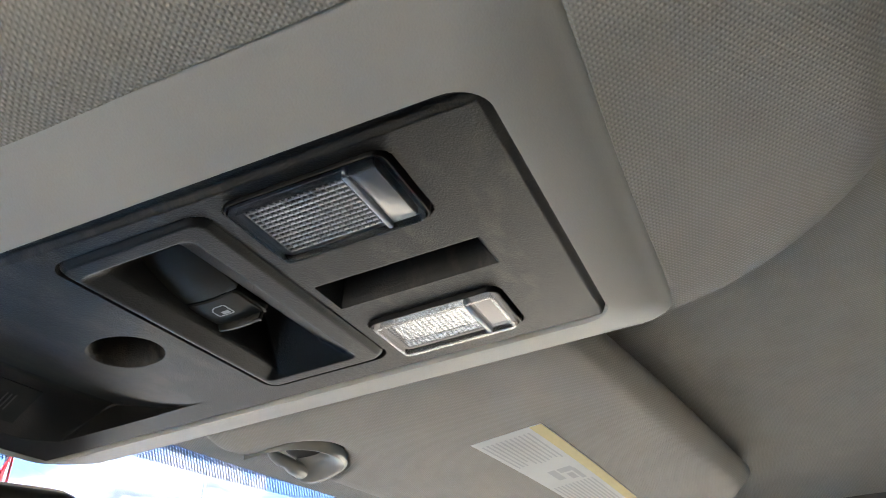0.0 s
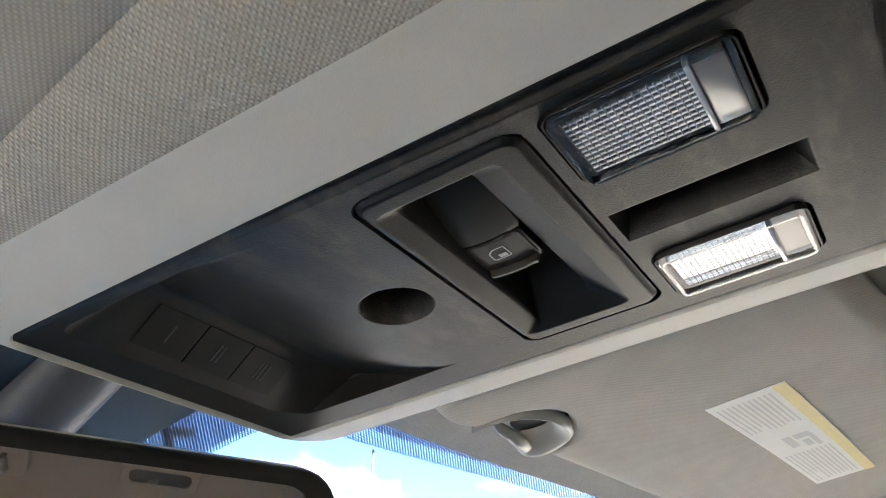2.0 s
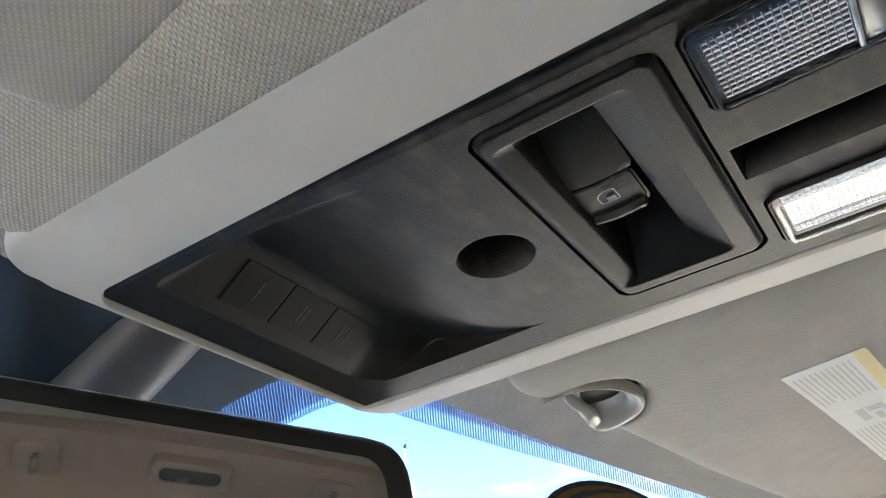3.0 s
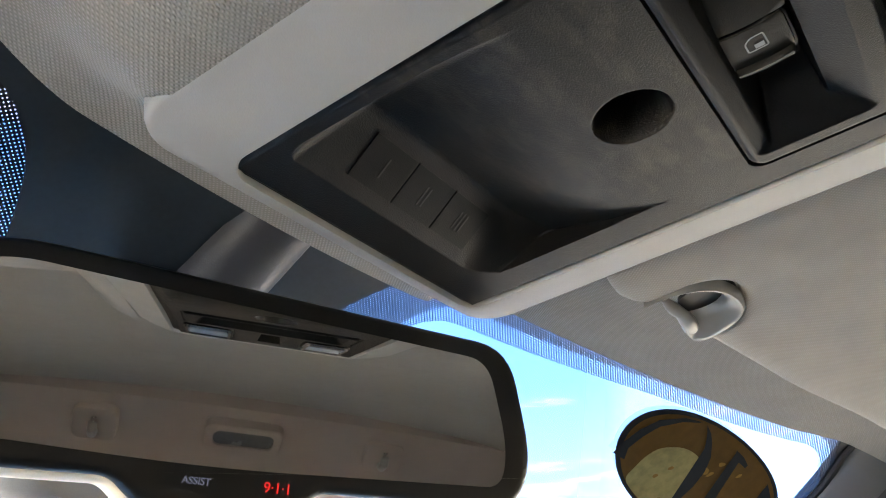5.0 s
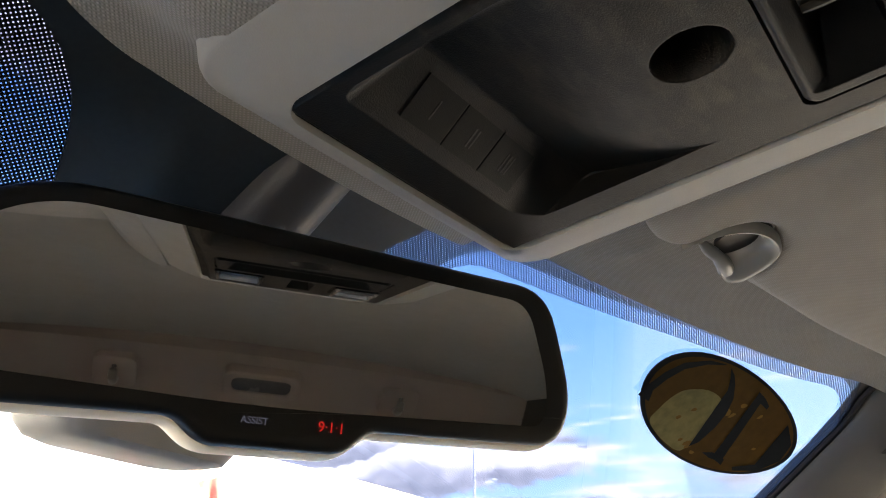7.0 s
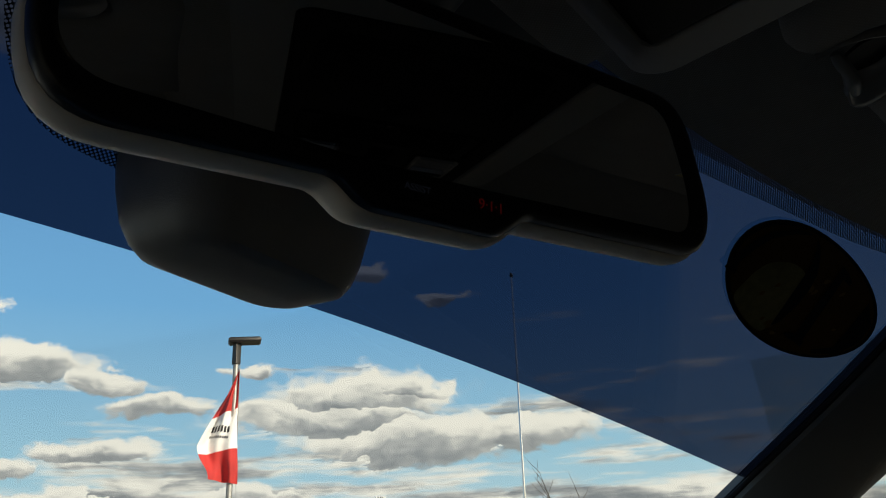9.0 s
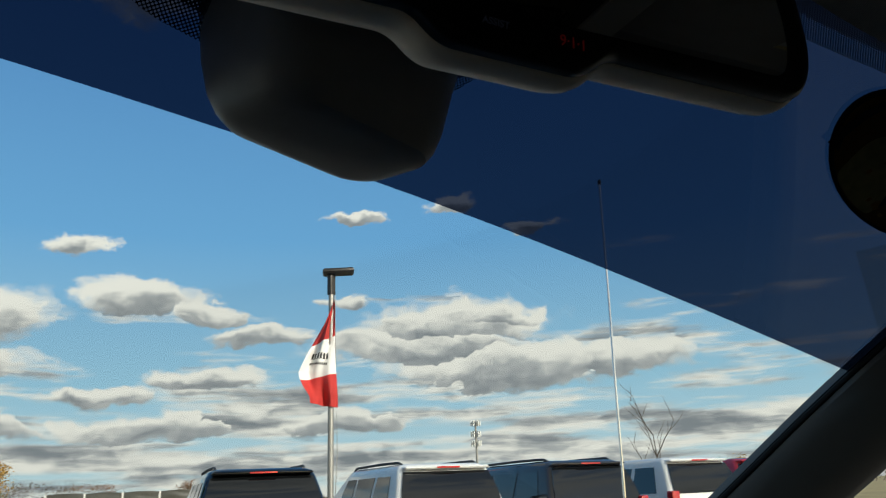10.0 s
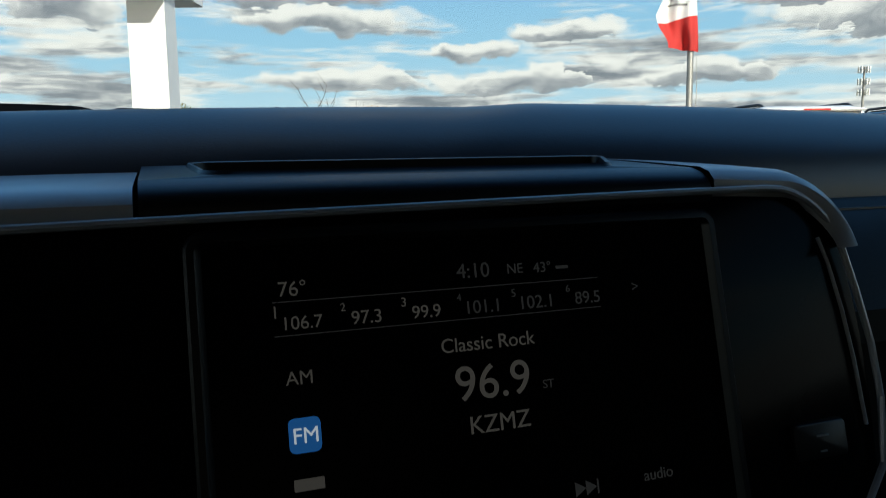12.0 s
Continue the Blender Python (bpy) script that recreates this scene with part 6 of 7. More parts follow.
suv((0.625, 11.1, LOT), TURN - 1, "silver", "silver full-size estate car parked nose away, dark rear window", 0, lamp_z=(0.58, 1.17))
suv((6.35, 10.25, LOT), TURN - 4, "black", "glossy black full-size estate car parked nose away", 3, lamp_z=(0.58, 1.17))
suv((8.95, 8.95, LOT), TURN, "white", "white full-size estate car with chrome tailgate bar", 1)
suv((11.5, 7.95, LOT), TURN, "bronze", "bronze-grey full-size estate car with red tail lamps", 2, lamp_z=(0.82, 1.24))
suv((14.9, 7.6, LOT + 0.04), TURN, "white", "white truck cab parked at the row's end", 2, rails=False)
suv((18.2, 7.6, LOT + 0.04), TURN, "red", "red truck cab beyond the parked row", 2, rails=False)

# ---------------------------------------------------------------- light pole with banner
M["steel"] = mat("galvanised_steel", (0.33, 0.32, 0.30), rough=0.5, metal=0.6, var=0.12, scale=6)
M["bronze_metal"] = mat("dark_bronze_metal", (0.05, 0.045, 0.04), rough=0.5, metal=0.5, var=0.1, scale=4)
PB = Vector((14.98, 19.75, ground_z(24.7)))
pole = thing("light_pole", "tall steel car-park light pole with a flat lamp head", "street lamp", at=tuple(PB))
bm = bmesh.new()
tube(bm, [(0, 0, 0), (0, 0, 3.0), (0, 0, 6.5), (0, 0, 8.55)], [0.10, 0.095, 0.09, 0.085], 12)
part("shaft", bm, M["steel"], pole)
bm = bmesh.new()
block(bm, -0.10, 0.10, -0.10, 0.10, 7.75, 8.45, 0.02)
part("collar", bm, M["bronze_metal"], pole)
bm = bmesh.new()
block(bm, -0.28, 0.74, -0.28, 0.28, -0.08, 0.08, 0.05, pose(0, 0, 8.52, 0, -3, -38))
part("lamp_head", bm, M["bronze_metal"], pole)
bm = bmesh.new()
tube(bm, [(0.10, -0.06, 7.9), (0.13, -0.08, 5.0), (0.18, -0.10, 2.8), (0.12, -0.08, 1.4)], 0.012, 6)
part("halyard", bm, M["steel"], pole)
M["flag_red"] = mat("flag_red_cloth", (0.50, 0.035, 0.03), rough=0.85, var=0.12, scale=3)
M["flag_white"] = mat("flag_white_cloth", (0.78, 0.76, 0.74), rough=0.85, var=0.06, scale=3)
flag = thing("banner_flag", "limp red and white vertical banner flag on the pole", "flag", at=tuple(PB + Vector((0, 0, 7.7))))
fx = Vector((math.cos(radians(38)), -math.sin(radians(38)), 0))
fb = Vector((math.sin(radians(38)), math.cos(radians(38)), 0))


def flag_pt(u, v):
    """u from the pole outwards, v from the top down."""
    w = 0.10 + 1.05 * min(1, v / 0.62) ** 0.9 - 0.30 * smooth_step(0.62, 1.0, v)
    z = -0.05 - 3.55 * v - 0.35 * u * (1 - v) - 0.10 * u + 0.25 * smooth_step(0.7, 1.0, v) * u
    fold = 0.16 * math.sin(u * 7.5 + v * 4.0) * (0.3 + u) + 0.07 * math.sin(u * 15 - v * 6)
    side = 0.12 - w * u + 0.10 * smooth_step(0.4, 1.0, v)
    p = fx * side + fb * (fold - 0.1)
    return (p.x, p.y, z)


for name, v0, v1, mt in (("red_top", 0.0, 0.36, "flag_red"), ("white_middle", 0.36, 0.70, "flag_white"), ("red_bottom", 0.70, 1.0, "flag_red")):
    bm = bmesh.new()
    sheet(bm, flag_pt, span(0, 1, 30), span(v0, v1, 14), fb * 0.006)
    part(name, bm, M[mt], flag)
bm = bmesh.new()
ink = lambda u, v: Vector(flag_pt(u, v)) - fb * 0.012
for k in range(6):
    u0 = 0.22 + 0.10 * k
    sheet(bm, lambda u, v: ink(u, v), span(u0, u0 + 0.065, 4), span(0.50 - 0.02 * k * 0.5, 0.555 - 0.01 * k, 3))
for k in range(9):
    u0 = 0.24 + 0.062 * k
    sheet(bm, lambda u, v: ink(u, v), span(u0, u0 + 0.040, 3), span(0.585 - 0.006 * k, 0.607 - 0.006 * k, 3))
part("print_bars", bm, M["plate_black"], flag)

# ---------------------------------------------------------------- roadside sign
M["sign_white"] = mat("sign_white_panel", (0.80, 0.80, 0.78), rough=0.5, var=0.03, scale=1.5)
M["sign_grey"] = mat("sign_grey_panel", (0.16, 0.165, 0.17), rough=0.5, var=0.1, scale=2)
sx, sy = Vector((0.311, 0.950, 0)), Vector((0.950, -0.311, 0))
S0 = Vector((-0.22, 18.10, 0))
sign = thing("roadside_sign", "tall white pylon sign with a lit green and yellow display", "sign", at=(-0.5, 20.0, ground_z(20)))


def sp(a, b, z):
    """a runs along the sign's long face, b out from it, towards the passenger side."""
    p = S0 + sx * a + sy * b
    return (p.x, p.y, z + 0.06)


def sg(name, bm, material, label="", parent=None):
    ob = part(name, bm, material, parent or sign, label)
    ob.matrix_parent_inverse = sign.matrix_world.inverted() if not parent else Matrix.Identity(4)
    return ob


def sbox(bm, a0, a1, b0, b1, z0, z1):
    slab(bm, [(a0, b0), (a1, b0), (a1, b1), (a0, b1)], lambda a, b, z: sp(a, b, z), z0, z1)


bm = bmesh.new()
sbox(bm, 2.0, 2.85, -1.06, -0.18, -0.3, 5.25)
sg("pillar", bm, M["sign_white"], "white clad pillar")
bm = bmesh.new()
sbox(bm, -0.05, 4.60, -1.32, 0.05, 5.22, 5.42)
sg("base_tray", bm, M["sign_white"], "white tray under the display")
bm = bmesh.new()
sbox(bm, 0.0, 4.55, -1.27, 0.0, 5.42, 9.0)
sg("cabinet", bm, M["sign_grey"], "dark grey display cabinet")
louvre_grey = mat("sign_end_grey", (0.055, 0.055, 0.052), rough=0.5, var=0.08, scale=3)
for b0, b1 in ((-1.27, -1.15), (-1.13, -0.74), (-0.72, -0.18), (-0.16, 0.0)):
    bm = bmesh.new()
    sbox(bm, -0.030, 0.0, b0, b1, 5.43, 8.98)
    sg("end_panel", bm, louvre_grey, "grey sheet metal end panel")
for b0 in (-1.14, -0.73, -0.17):
    bm = bmesh.new()
    sbox(bm, -0.036, 0.0, b0 - 0.007, b0 + 0.007, 5.55, 8.98)
    sg("seam_strip", bm, M["steel"], "thin bright joint strip")
bm = bmesh.new()
sbox(bm, -0.05, 4.60, -1.32, 0.05, 9.0, 10.6)
sg("top_panel", bm, mat("sign_blue_panel", (0.09, 0.16, 0.33), rough=0.4, var=0.05, scale=2), "blue and white top panel")
bm = bmesh.new()
sbox(bm, -0.06, 4.61, 0.05, 0.06, 8.96, 9.10)
sg("white_band", bm, M["sign_white"])
screen_m = bpy.data.materials.new("led_display")
screen_m.use_nodes = True
nt = screen_m.node_tree
tc = nt.nodes.new("ShaderNodeTexCoord")
sep = nt.nodes.new("ShaderNodeSeparateXYZ")
nt.links.new(tc.outputs["Generated"], sep.inputs[0])
nz = nt.nodes.new("ShaderNodeTexNoise")
nz.inputs["Scale"].default_value = 3.0
nt.links.new(tc.outputs["Generated"], nz.inputs["Vector"])
ad = nt.nodes.new("ShaderNodeMath")
ad.operation = "MULTIPLY_ADD"
nt.links.new(nz.outputs[0], ad.inputs[0])
ad.inputs[1].default_value = 0.35
nt.links.new(sep.outputs[2], ad.inputs[2])
rp = nt.nodes.new("ShaderNodeValToRGB")
rp.color_ramp.elements[0].position, rp.color_ramp.elements[1].position = 0.22, 0.75
rp.color_ramp.elements[0].color, rp.color_ramp.elements[1].color = (0.80, 0.55, 0.01, 1), (0.005, 0.26, 0.015, 1)
e = rp.color_ramp.elements.new(0.42)
e.color = (0.16, 0.46, 0.01, 1)
nt.links.new(ad.outputs[0], rp.inputs[0])
dk = nt.nodes.new("ShaderNodeMapRange")
dk.inputs[1].default_value, dk.inputs[2].default_value, dk.inputs[3].default_value, dk.inputs[4].default_value = 0.35, 0.85, 1.0, 0.12
nt.links.new(sep.outputs[1], dk.inputs[0])
em = nt.nodes["Principled BSDF"]
nt.links.new(rp.outputs[0], em.inputs["Emission Color"])
em.inputs["Base Color"].default_value = (0.02, 0.02, 0.02, 1)
em.inputs["Roughness"].default_value = 0.7
em.inputs["Specular IOR Level"].default_value = 0.05
ms = nt.nodes.new("ShaderNodeMath")
ms.operation = "MULTIPLY"
ms.inputs[1].default_value = 0.42
nt.links.new(dk.outputs[0], ms.inputs[0])
nt.links.new(ms.outputs[0], em.inputs["Emission Strength"])
bm = bmesh.new()
sbox(bm, 0.05, 4.50, 0.0, 0.03, 5.46, 8.92)
led = sg("led_screen", bm, screen_m, "lit LED screen fading from green to yellow")
txt = Matrix((sx.to_4d(), Vector((0, 0, 1)).to_4d(), sy.to_4d(), (0, 0, 0, 1))).transposed()
for k in range(3):
    txt[3][k] = 0.0
M["led_dark"] = mat("unlit_led", (0.008, 0.010, 0.006), rough=0.9, spec=0.02, var=0.1)
for tx, a, z, size, mt in (("BUY 3 TIRES", 2.05, 8.20, 0.72, M["led_dark"]), ("GET THE 4TH", 2.05, 7.35, 0.72, M["led_dark"]), ("FOR", 1.05, 6.45, 0.80, M["led_dark"]), ("$1", 2.75, 6.35, 1.35, M["led_dark"])):
    m = txt.copy()
    m.translation = Vector(sp(a, 0.036, z))
    lettering("display_words", tx, size, m, mt, led, extrude=0.004)
foot, tip = Vector((0.90, 22.50, 6.56)), far(4.60, 22.3, 6.56)
yagi = thing("yagi_aerial", "small white yagi aerial on the sign's back", "antenna", at=tuple(foot))
reach = tip - foot
bm = bmesh.new()
tube(bm, [tuple(reach * -0.02), tuple(reach)], 0.018, 6)
part("boom", bm, M["plate_print"], yagi)
for k in range(7):
    p = reach * (0.99 - 0.125 * k * (1.0 - 0.03 * k))
    bm = bmesh.new()
    tube(bm, [(p.x, p.y, p.z - 0.10), (p.x, p.y, p.z + 0.10)], 0.013, 6)
    part("rod", bm, M["plate_print"], yagi)

# ---------------------------------------------------------------- lorry on the road
M["concrete"] = mat("weathered_concrete", (0.36, 0.31, 0.24), rough=0.9, var=0.15, scale=1.0, bump=0.3, bump_scale=30)
for k in range(9):
    barrier = thing("road_barrier", "low weathered concrete road barrier section", "barrier", "road barriers", at=tuple(far(6.0 + 3.0 * k, 41.0, ground_z(41.0))), turn=-(6.0 + 3.0 * k))
    bm = bmesh.new()
    loft(bm, [[(x, y, z) for y, z in ((-0.30, 0.0), (-0.28, 0.08), (-0.12, 0.30), (-0.08, 0.62), (0.08, 0.62), (0.12, 0.30), (0.28, 0.08), (0.30, 0.0))] for x in (-1.06, 1.06)], True, True, True)
    part("section", bm, M["concrete"], barrier, "", False)
TA, TB = far(20.06, 50.2), far(31.3, 49.4)
tdir = (TB - TA).normalized()
tz = ground_z(51)
lorry = thing("semi_trailer", "flatbed semi-trailer under a grey ribbed tarpaulin", "trailer", at=(TA.x, TA.y, tz))
lturn = Matrix.Translation((TA.x, TA.y, tz)) @ Matrix.Rotation(math.atan2(tdir.y, tdir.x), 4, "Z")
lorry.matrix_world = lturn
LEN = (TB - TA).length
M["tarp"] = mat("grey_tarpaulin", (0.070, 0.070, 0.062), rough=0.36, var=0.25, scale=1.2, bump=0.3, bump_scale=8)
bays = 5
rnd_tarp = random.Random(4)
for k in range(bays):
    x0, x1 = LEN * k / bays, LEN * (k + 1) / bays
    bm = bmesh.new()
    slack = rnd_tarp.uniform(0.4, 1.0)
    sheet(bm, lambda u, v: (u, -1.25 - math.sin(math.pi * (u - x0) / (x1 - x0)) * (0.05 + 0.035 * slack * math.sin(v * 9 + k * 2.1 + 0.8 * math.sin(u * 1.7)) + 0.016 * math.sin(v * 31 + 1.6 * math.sin(u * 2.3 + k)) + 0.010 * math.sin(v * 57 + u * 1.9)), 0.78 + 2.75 * v + 0.05 * math.sin(math.pi * (u - x0) / (x1 - x0)) * v), span(x0 + 0.04, x1 - 0.04, 16), span(0, 1, 60), (0, 2.5, 0))
    part("tarpaulin_bay", bm, M["tarp"], lorry)
for k in range(bays + 1):
    bm = bmesh.new()
    x0 = LEN * k / bays
    block(bm, x0 - 0.045, x0 + 0.045, -1.34, -1.22, 0.74, 3.56)
    part("bow_post", bm, M["plate_print"], lorry)
bm = bmesh.new()
block(bm, -0.1, LEN + 0.1, -1.28, 1.28, 0.58, 0.78, 0.03)
block(bm, 0.3, LEN - 0.3, -0.5, 0.5, 0.40, 0.60, 0.03)
part("bed", bm, M["bumper_black"], lorry)
for x in (0.9, 2.2, LEN - 1.6):
    for s in (-1, 1):
        bm = bmesh.new()
        loft(bm, [[(x + r * math.cos(2 * math.pi * k / 18), s * 1.0 + w, 0.5 + r * math.sin(2 * math.pi * k / 18)) for k in range(18)] for r, w in ((0.2, -0.24), (0.5, -0.25), (0.5, 0.25), (0.2, 0.24))], True, True, True)
        part("wheel", bm, M["tyre"], lorry)
cabt = thing("semi_tractor", "red long-nosed semi tractor with a sleeper cab", "lorry")
cabt.matrix_world = lturn @ Matrix.Translation((LEN + 0.5, 0, 0))
bm = bmesh.new()
slab(bm, round_poly([(0.0, 0.95), (0.0, 3.35), (0.9, 3.75), (1.5, 3.55), (2.05, 2.75), (2.35, 2.15), (4.1, 1.75), (4.35, 1.45), (4.35, 0.95)], [0.1, 0.3, 0.2, 0.2, 0.1, 0.15, 0.3, 0.15, 0.1], 5), lambda x, z, d: (x, d, z), -1.10, 1.10, 0.12, 4)
part("cab", bm, PAINT["red"], cabt)
bm = bmesh.new()
slab(bm, round_poly([(1.55, 2.15), (2.45, 2.15), (2.15, 2.95), (1.55, 2.95)], 0.08, 3), lambda x, z, d: (x, d, z), -1.18, -1.14)
part("side_window", bm, M["car_glass"], cabt)
bm = bmesh.new()
block(bm, 0.25, 0.95, -1.18, -1.14, 2.3, 2.9, 0.02)
part("sleeper_window", bm, M["car_glass"], cabt)
bm = bmesh.new()
block(bm, -1.2, 4.4, -0.5, 0.5, 0.5, 0.75, 0.03)
part("chassis", bm, M["bumper_black"], cabt)
bm = bmesh.new()
block(bm, -0.1, 2.6, -1.16, -1.0, 0.42, 0.98, 0.05)
part("side_skirt", bm, M["sign_white"], cabt, "white side skirt")
bm = bmesh.new()
tube(bm, [(-0.15, -1.0, 1.0), (-0.15, -1.0, 3.9)], 0.08, 10)
part("exhaust_stack", bm, M["chrome"], cabt)
bm = bmesh.new()
block(bm, 4.2, 4.6, -1.1, 1.1, 0.45, 0.85, 0.08)
part("bumper", bm, M["sign_white"], cabt)
bm = bmesh.new()
block(bm, 2.2, 2.4, -1.45, -1.20, 1.75, 2.45, 0.05)
part("door_mirror", bm, M["bumper_black"], cabt)
bm = bmesh.new()
block(bm, 3.95, 4.25, -1.14, -1.04, 1.25, 1.5, 0.05)
part("headlamp", bm, M["tail_white"], cabt)
for x in (0.2, 3.8):
    for s in (-1, 1):
        bm = bmesh.new()
        loft(bm, [[(x + r * math.cos(2 * math.pi * k / 18), s * 0.95 + w, 0.5 + r * math.sin(2 * math.pi * k / 18)) for k in range(18)] for r, w in ((0.2, -0.24), (0.5, -0.25), (0.5, 0.25), (0.2, 0.24))], True, True, True)
        part("wheel", bm, M["tyre"], cabt)

# ---------------------------------------------------------------- far caravans, building, mast
for az, r, w in ((14.5, 124, 2.7), (15.6, 127, 1.9), (16.65, 125, 2.9), (18.75, 126, 3.7), (27.8, 126, 6.0)):
    p = far(az, r, ground_z(r))
    cv = thing("caravan", "white caravan parked in the far field", "caravan", "far caravans", at=tuple(p), turn=-az + 8)
    bm = bmesh.new()
    slab(bm, round_poly([(-w / 2, 0.5), (w / 2, 0.5), (w / 2, 3.0), (w / 2 - 0.4, 3.3), (-w / 2 + 0.2, 3.3), (-w / 2, 3.0)], 0.15, 3), lambda x, z, d: (x, d, z), -1.2, 1.2, 0.05)
    part("body", bm, M["sign_white"], cv)
    for k in range(1 if w < 3 else 2):
        bm = bmesh.new()
        block(bm, -w * 0.32 + k * w * 0.38, -w * 0.32 + k * w * 0.38 + min(1.1, w * 0.42), -1.24, -1.19, 1.5, 2.5, 0.03)
        part("window", bm, M["car_glass"], cv)
    bm = bmesh.new()
    block(bm, -0.5, 0.5, -1.1, 1.1, 0, 0.55, 0.1)
    part("wheels", bm, M["tyre"], cv)
bl = thing("far_building", "low pale flat-roofed building in the distance", "building", at=tuple(far(25.2, 240, ground_z(240))), turn=-22)
bm = bmesh.new()
block(bm, -13, 13, -8, 8, 0, 4.8, 0.05)
part("wall", bm, mat("pale_render", (0.55, 0.52, 0.47), rough=0.8, var=0.06, scale=0.5), bl)
bm = bmesh.new()
block(bm, -13.3, 13.3, -8.3, 8.3, 4.8, 5.2, 0.05)
part("roof", bm, M["sign_grey"], bl)
for k in range(5):
    bm = bmesh.new()
    block(bm, -11 + 4.6 * k, -8.4 + 4.6 * k, -8.06, -7.98, 1.2, 3.2)
    part("window", bm, M["car_glass"], bl)
mp_ = far(48.6, 300, ground_z(300))
mast = thing("cell_mast", "slim grey cell mast with antenna arrays", "mast", at=tuple(mp_))
H = 1.49 + 300 * math.tan(radians(4.98)) - mp_.z
bm = bmesh.new()
tube(bm, [(0, 0, 0), (0, 0, H)], [0.55, 0.35], 10)
part("shaft", bm, M["steel"], mast)
for z in (H - 1.0, H - 5.0, H - 8.5):
    for k in range(6):
        a = 2 * math.pi * k / 6 + 0.3
        bm = bmesh.new()
        block(bm, 1.7 * math.cos(a) - 0.25, 1.7 * math.cos(a) + 0.25, 1.7 * math.sin(a) - 0.2, 1.7 * math.sin(a) + 0.2, z - 1.1, z + 1.1, 0.05)
        part("antenna_panel", bm, M["plate_print"], mast)
    bm = bmesh.new()
    tube(bm, [(1.7 * math.cos(2 * math.pi * k / 12), 1.7 * math.sin(2 * math.pi * k / 12), z) for k in range(13)], 0.10, 6)
    part("ring", bm, M["steel"], mast)

# ---------------------------------------------------------------- trees
M["bark"] = mat("grey_brown_bark", (0.10, 0.085, 0.07), rough=0.9, var=0.25, scale=3, bump=0.5, bump_scale=20)


def leaf_mat(name, a, b):
    m = mat(name, a, rough=0.8, scale=0.8, color2=b)
    nt = m.node_tree
    geo = nt.nodes.new("ShaderNodeNewGeometry")
    tone = nt.nodes.new("ShaderNodeMapRange")
    tone.inputs[3].default_value, tone.inputs[4].default_value = 0.45, 1.5
    nt.links.new(geo.outputs["Random Per Island"], tone.inputs[0])
    mul = nt.nodes.new("ShaderNodeVectorMath")
    mul.operation = "MULTIPLY"
    bs = nt.nodes["Principled BSDF"]
    nt.links.new(bs.inputs["Base Color"].links[0].from_socket, mul.inputs[0])
    nt.links.new(tone.outputs[0], mul.inputs[1])
    nt.links.new(mul.outputs[0], bs.inputs["Base Color"])
    return m


LEAF = dict(gold=leaf_mat("golden_leaves", (0.46, 0.28, 0.06), (0.26, 0.15, 0.035)), rust=leaf_mat("rust_leaves", (0.22, 0.10, 0.04), (0.12, 0.07, 0.04)), green=leaf_mat("yellow_green_leaves", (0.34, 0.29, 0.045), (0.15, 0.15, 0.03)), grey=leaf_mat("brown_twigs", (0.13, 0.10, 0.075), (0.09, 0.075, 0.06)))


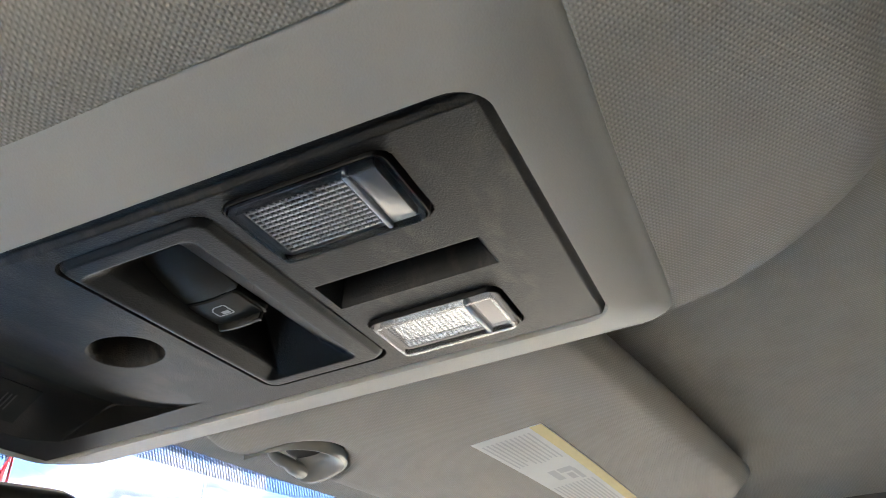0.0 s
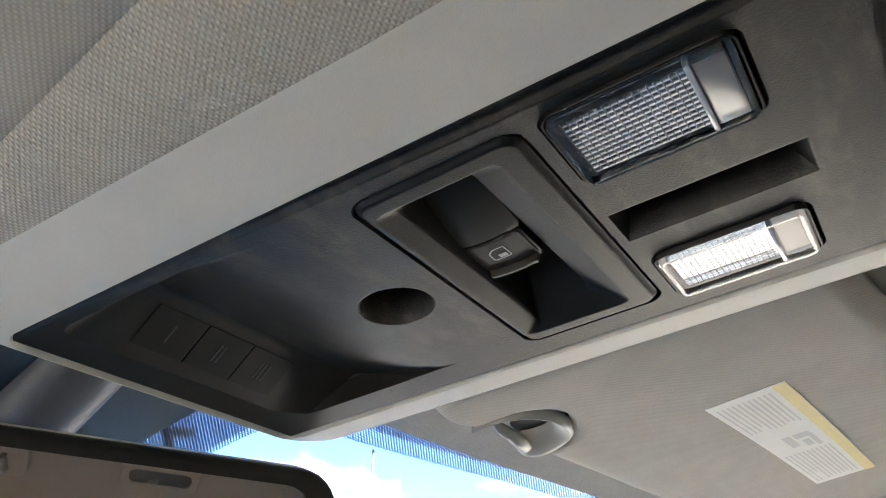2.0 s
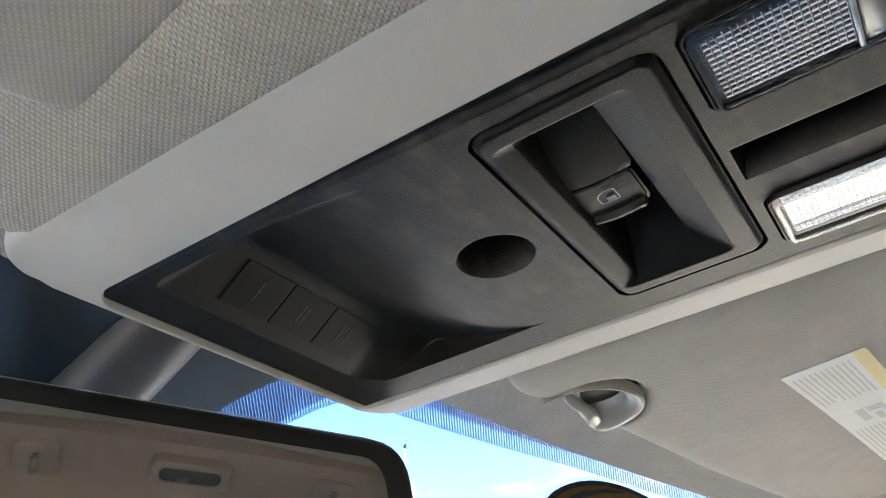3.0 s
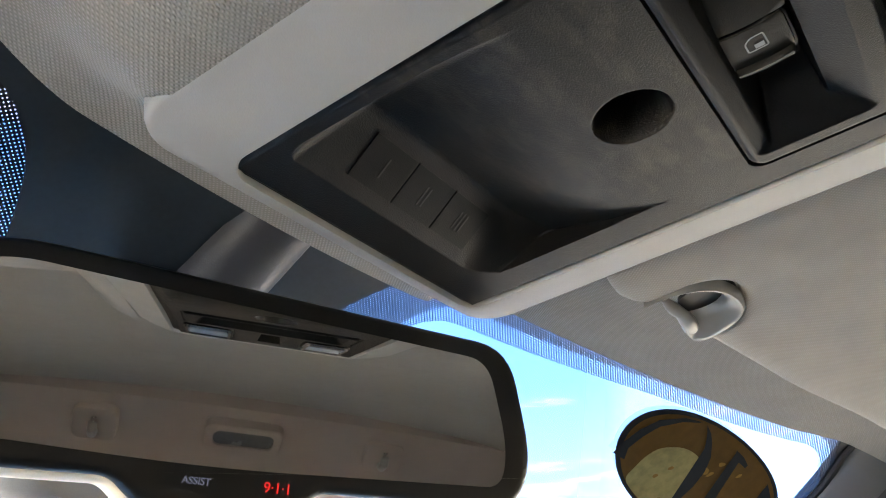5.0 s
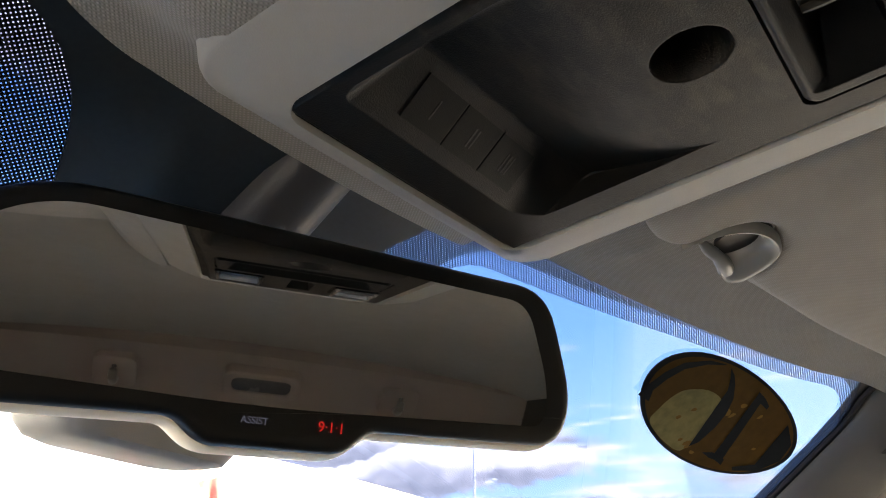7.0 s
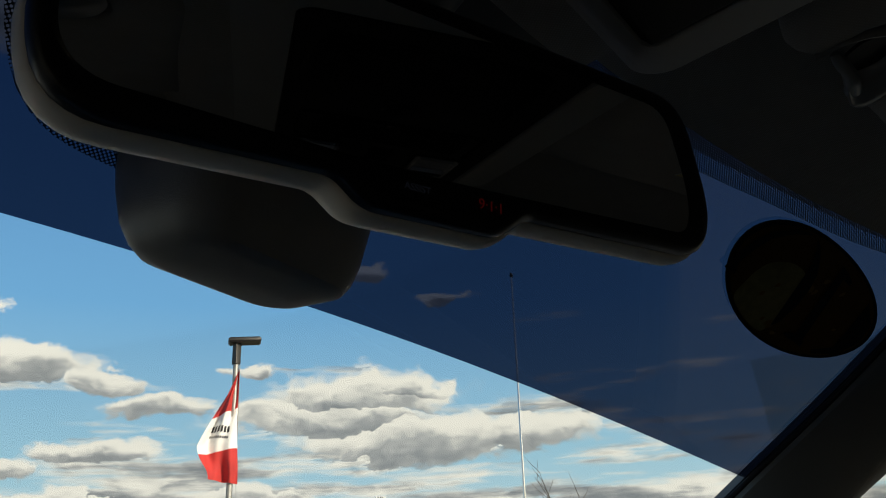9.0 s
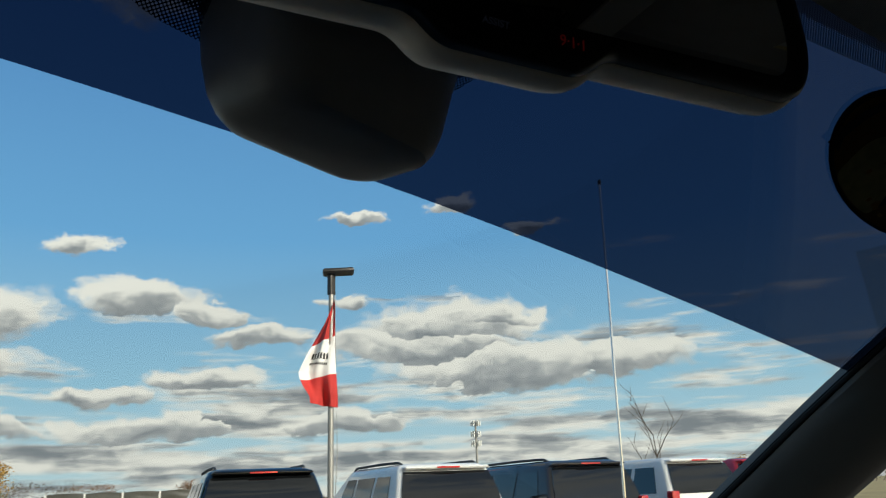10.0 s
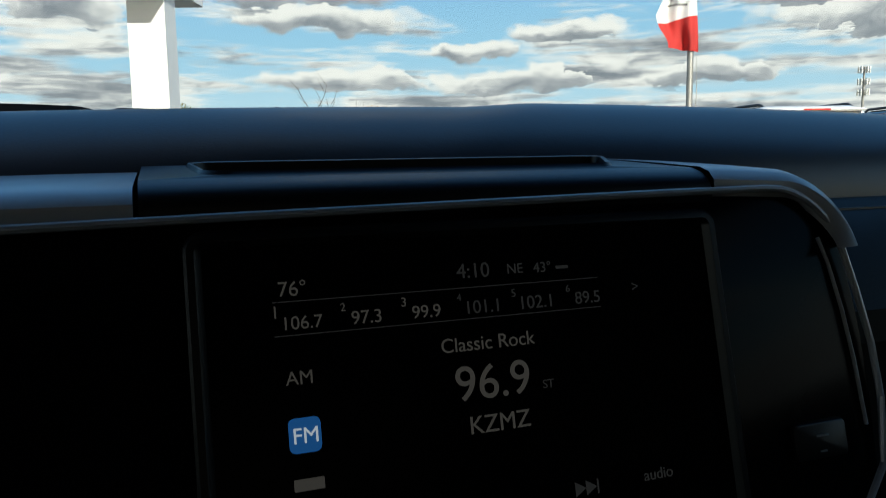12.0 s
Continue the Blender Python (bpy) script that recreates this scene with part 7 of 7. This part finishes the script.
def tree(az, r, height, spread, leaf, seed, density=500):
    base = far(az, r, ground_z(r))
    label = "bare leafless tree with thin branches" if leaf is None else "autumn tree with thinning " + {"gold": "golden", "rust": "rust-brown", "green": "yellow-green", "grey": "brown twiggy"}[leaf] + " crown"
    t = thing("tree", label, "tree", "far trees", at=tuple(base))
    rnd = random.Random(seed)
    bm = bmesh.new()
    tips = []
    def limb(p, d, length, rad, depth):
        pts, q, dd = [p], p.copy(), d.copy()
        for k in range(4):
            dd = (dd + Vector((rnd.uniform(-.22, .22), rnd.uniform(-.22, .22), rnd.uniform(-.02, .16)))).normalized()
            q = q + dd * length / 4
            pts.append(q.copy())
            if depth > 0 and k >= 1:
                for _ in range(2 if depth > 1 else 1):
                    a = rnd.uniform(0, 6.28)
                    side = Vector((math.cos(a), math.sin(a), rnd.uniform(0.35, 0.9))).normalized()
                    limb(q.copy(), (side + dd * 0.6).normalized(), length * rnd.uniform(0.42, 0.62), rad * 0.5, depth - 1)
        tips.append(q.copy())
        tube(bm, pts, [rad, rad * 0.85, rad * 0.68, rad * 0.5, rad * 0.25], 5, False)
    limb(Vector((0, 0, 0)), Vector((0, 0, 1)), height * (0.62 if leaf else 0.75), max(0.05, height * 0.012), 2)
    part("trunk", bm, M["bark"], t)
    if leaf:
        bm = bmesh.new()
        lobes = [(Vector((rnd.uniform(-.5, .5) * spread, rnd.uniform(-.5, .5) * spread, height * rnd.uniform(0.42, 0.86))), rnd.uniform(0.24, 0.42)) for _ in range(11)]
        for _ in range(density * 5):
            c, s = rnd.choice(lobes)
            v = Vector((rnd.gauss(0, 1), rnd.gauss(0, 1), rnd.gauss(0, 1))).normalized() * (rnd.random() ** 0.6) * rnd.choice((1.0, 1.0, 1.15))
            q = c + Vector((v.x * s * spread, v.y * s * spread, v.z * s * height * 0.42))
            if q.z < height * 0.16:
                continue
            k = height * rnd.uniform(0.007, 0.018)
            n = Vector((rnd.uniform(-1, 1), rnd.uniform(-1, 1), rnd.uniform(-1, 1))).normalized()
            u = n.orthogonal().normalized()
            w = n.cross(u)
            pts = [q + (u * math.cos(a) * k * rnd.uniform(0.6, 1.2) + w * math.sin(a) * k * rnd.uniform(0.6, 1.2)) for a in (0, 1.3, 2.6, 3.9, 5.2)]
            bm.faces.new([bm.verts.new(x) for x in pts])
        part("crown", bm, LEAF[leaf], t, "", False)


tree(11.5, 62, 7.2, 3.6, None, 3)
tree(61.4, 62, 8.6, 4.5, None, 8)
tree(14.9, 118, 9.6, 7.5, "gold", 11, 1300)
tree(13.0, 112, 7.6, 6.0, "gold", 12, 800)
tree(11.6, 120, 5.8, 5.0, "green", 13, 500)
tree(-4.7, 92, 7.2, 3.6, "green", 14, 700)
tree(-6.8, 110, 5.2, 5.0, "rust", 15, 500)
tree(1.9, 105, 9.0, 5.5, "green", 16, 700)
tree(-2.6, 115, 5.0, 4.0, "rust", 17, 400)
tree(18.4, 125, 6.6, 6.5, "grey", 18, 260)
tree(20.6, 130, 6.2, 6.0, "grey", 19, 240)
tree(22.6, 128, 5.8, 4.5, "rust", 20, 400)
tree(28.4, 140, 6.4, 4.0, "rust", 21, 350)
tree(16.6, 135, 5.6, 5.0, "green", 22, 400)
tree(49.5, 150, 5.6, 8.0, "green", 23, 500)
tree(55.0, 150, 6.0, 8.0, "green", 24, 500)
tree(66.0, 110, 6.0, 5.0, "gold", 25, 400)
# low hazy tree line along the horizon
bm = bmesh.new()
rnd = random.Random(77)
for k in range(9000):
    az = rnd.uniform(-40, 95)
    r = rnd.uniform(330, 420)
    hgt = 4.5 + 2.5 * noise.noise((az * 0.35, 1.7, 0)) + 1.2 * noise.noise((az * 1.9, 4.0, 0))
    c = far(az, r, ground_z(r) + max(0.4, hgt * rnd.random()))
    k2 = rnd.uniform(0.35, 0.85)
    pts = [c + Vector((k2 * rnd.uniform(0.7, 1.2) * math.cos(a), 0.3 * k2 * math.cos(a * 2), k2 * rnd.uniform(0.6, 1.0) * math.sin(a))) for a in (0, 1.25, 2.5, 3.75, 5.0)]
    bm.faces.new([bm.verts.new(x) for x in pts])
tagged(part("far_woods", bm, LEAF["grey"], None, "", False), "brown autumn woods along the horizon", "woods", "", "stuff")
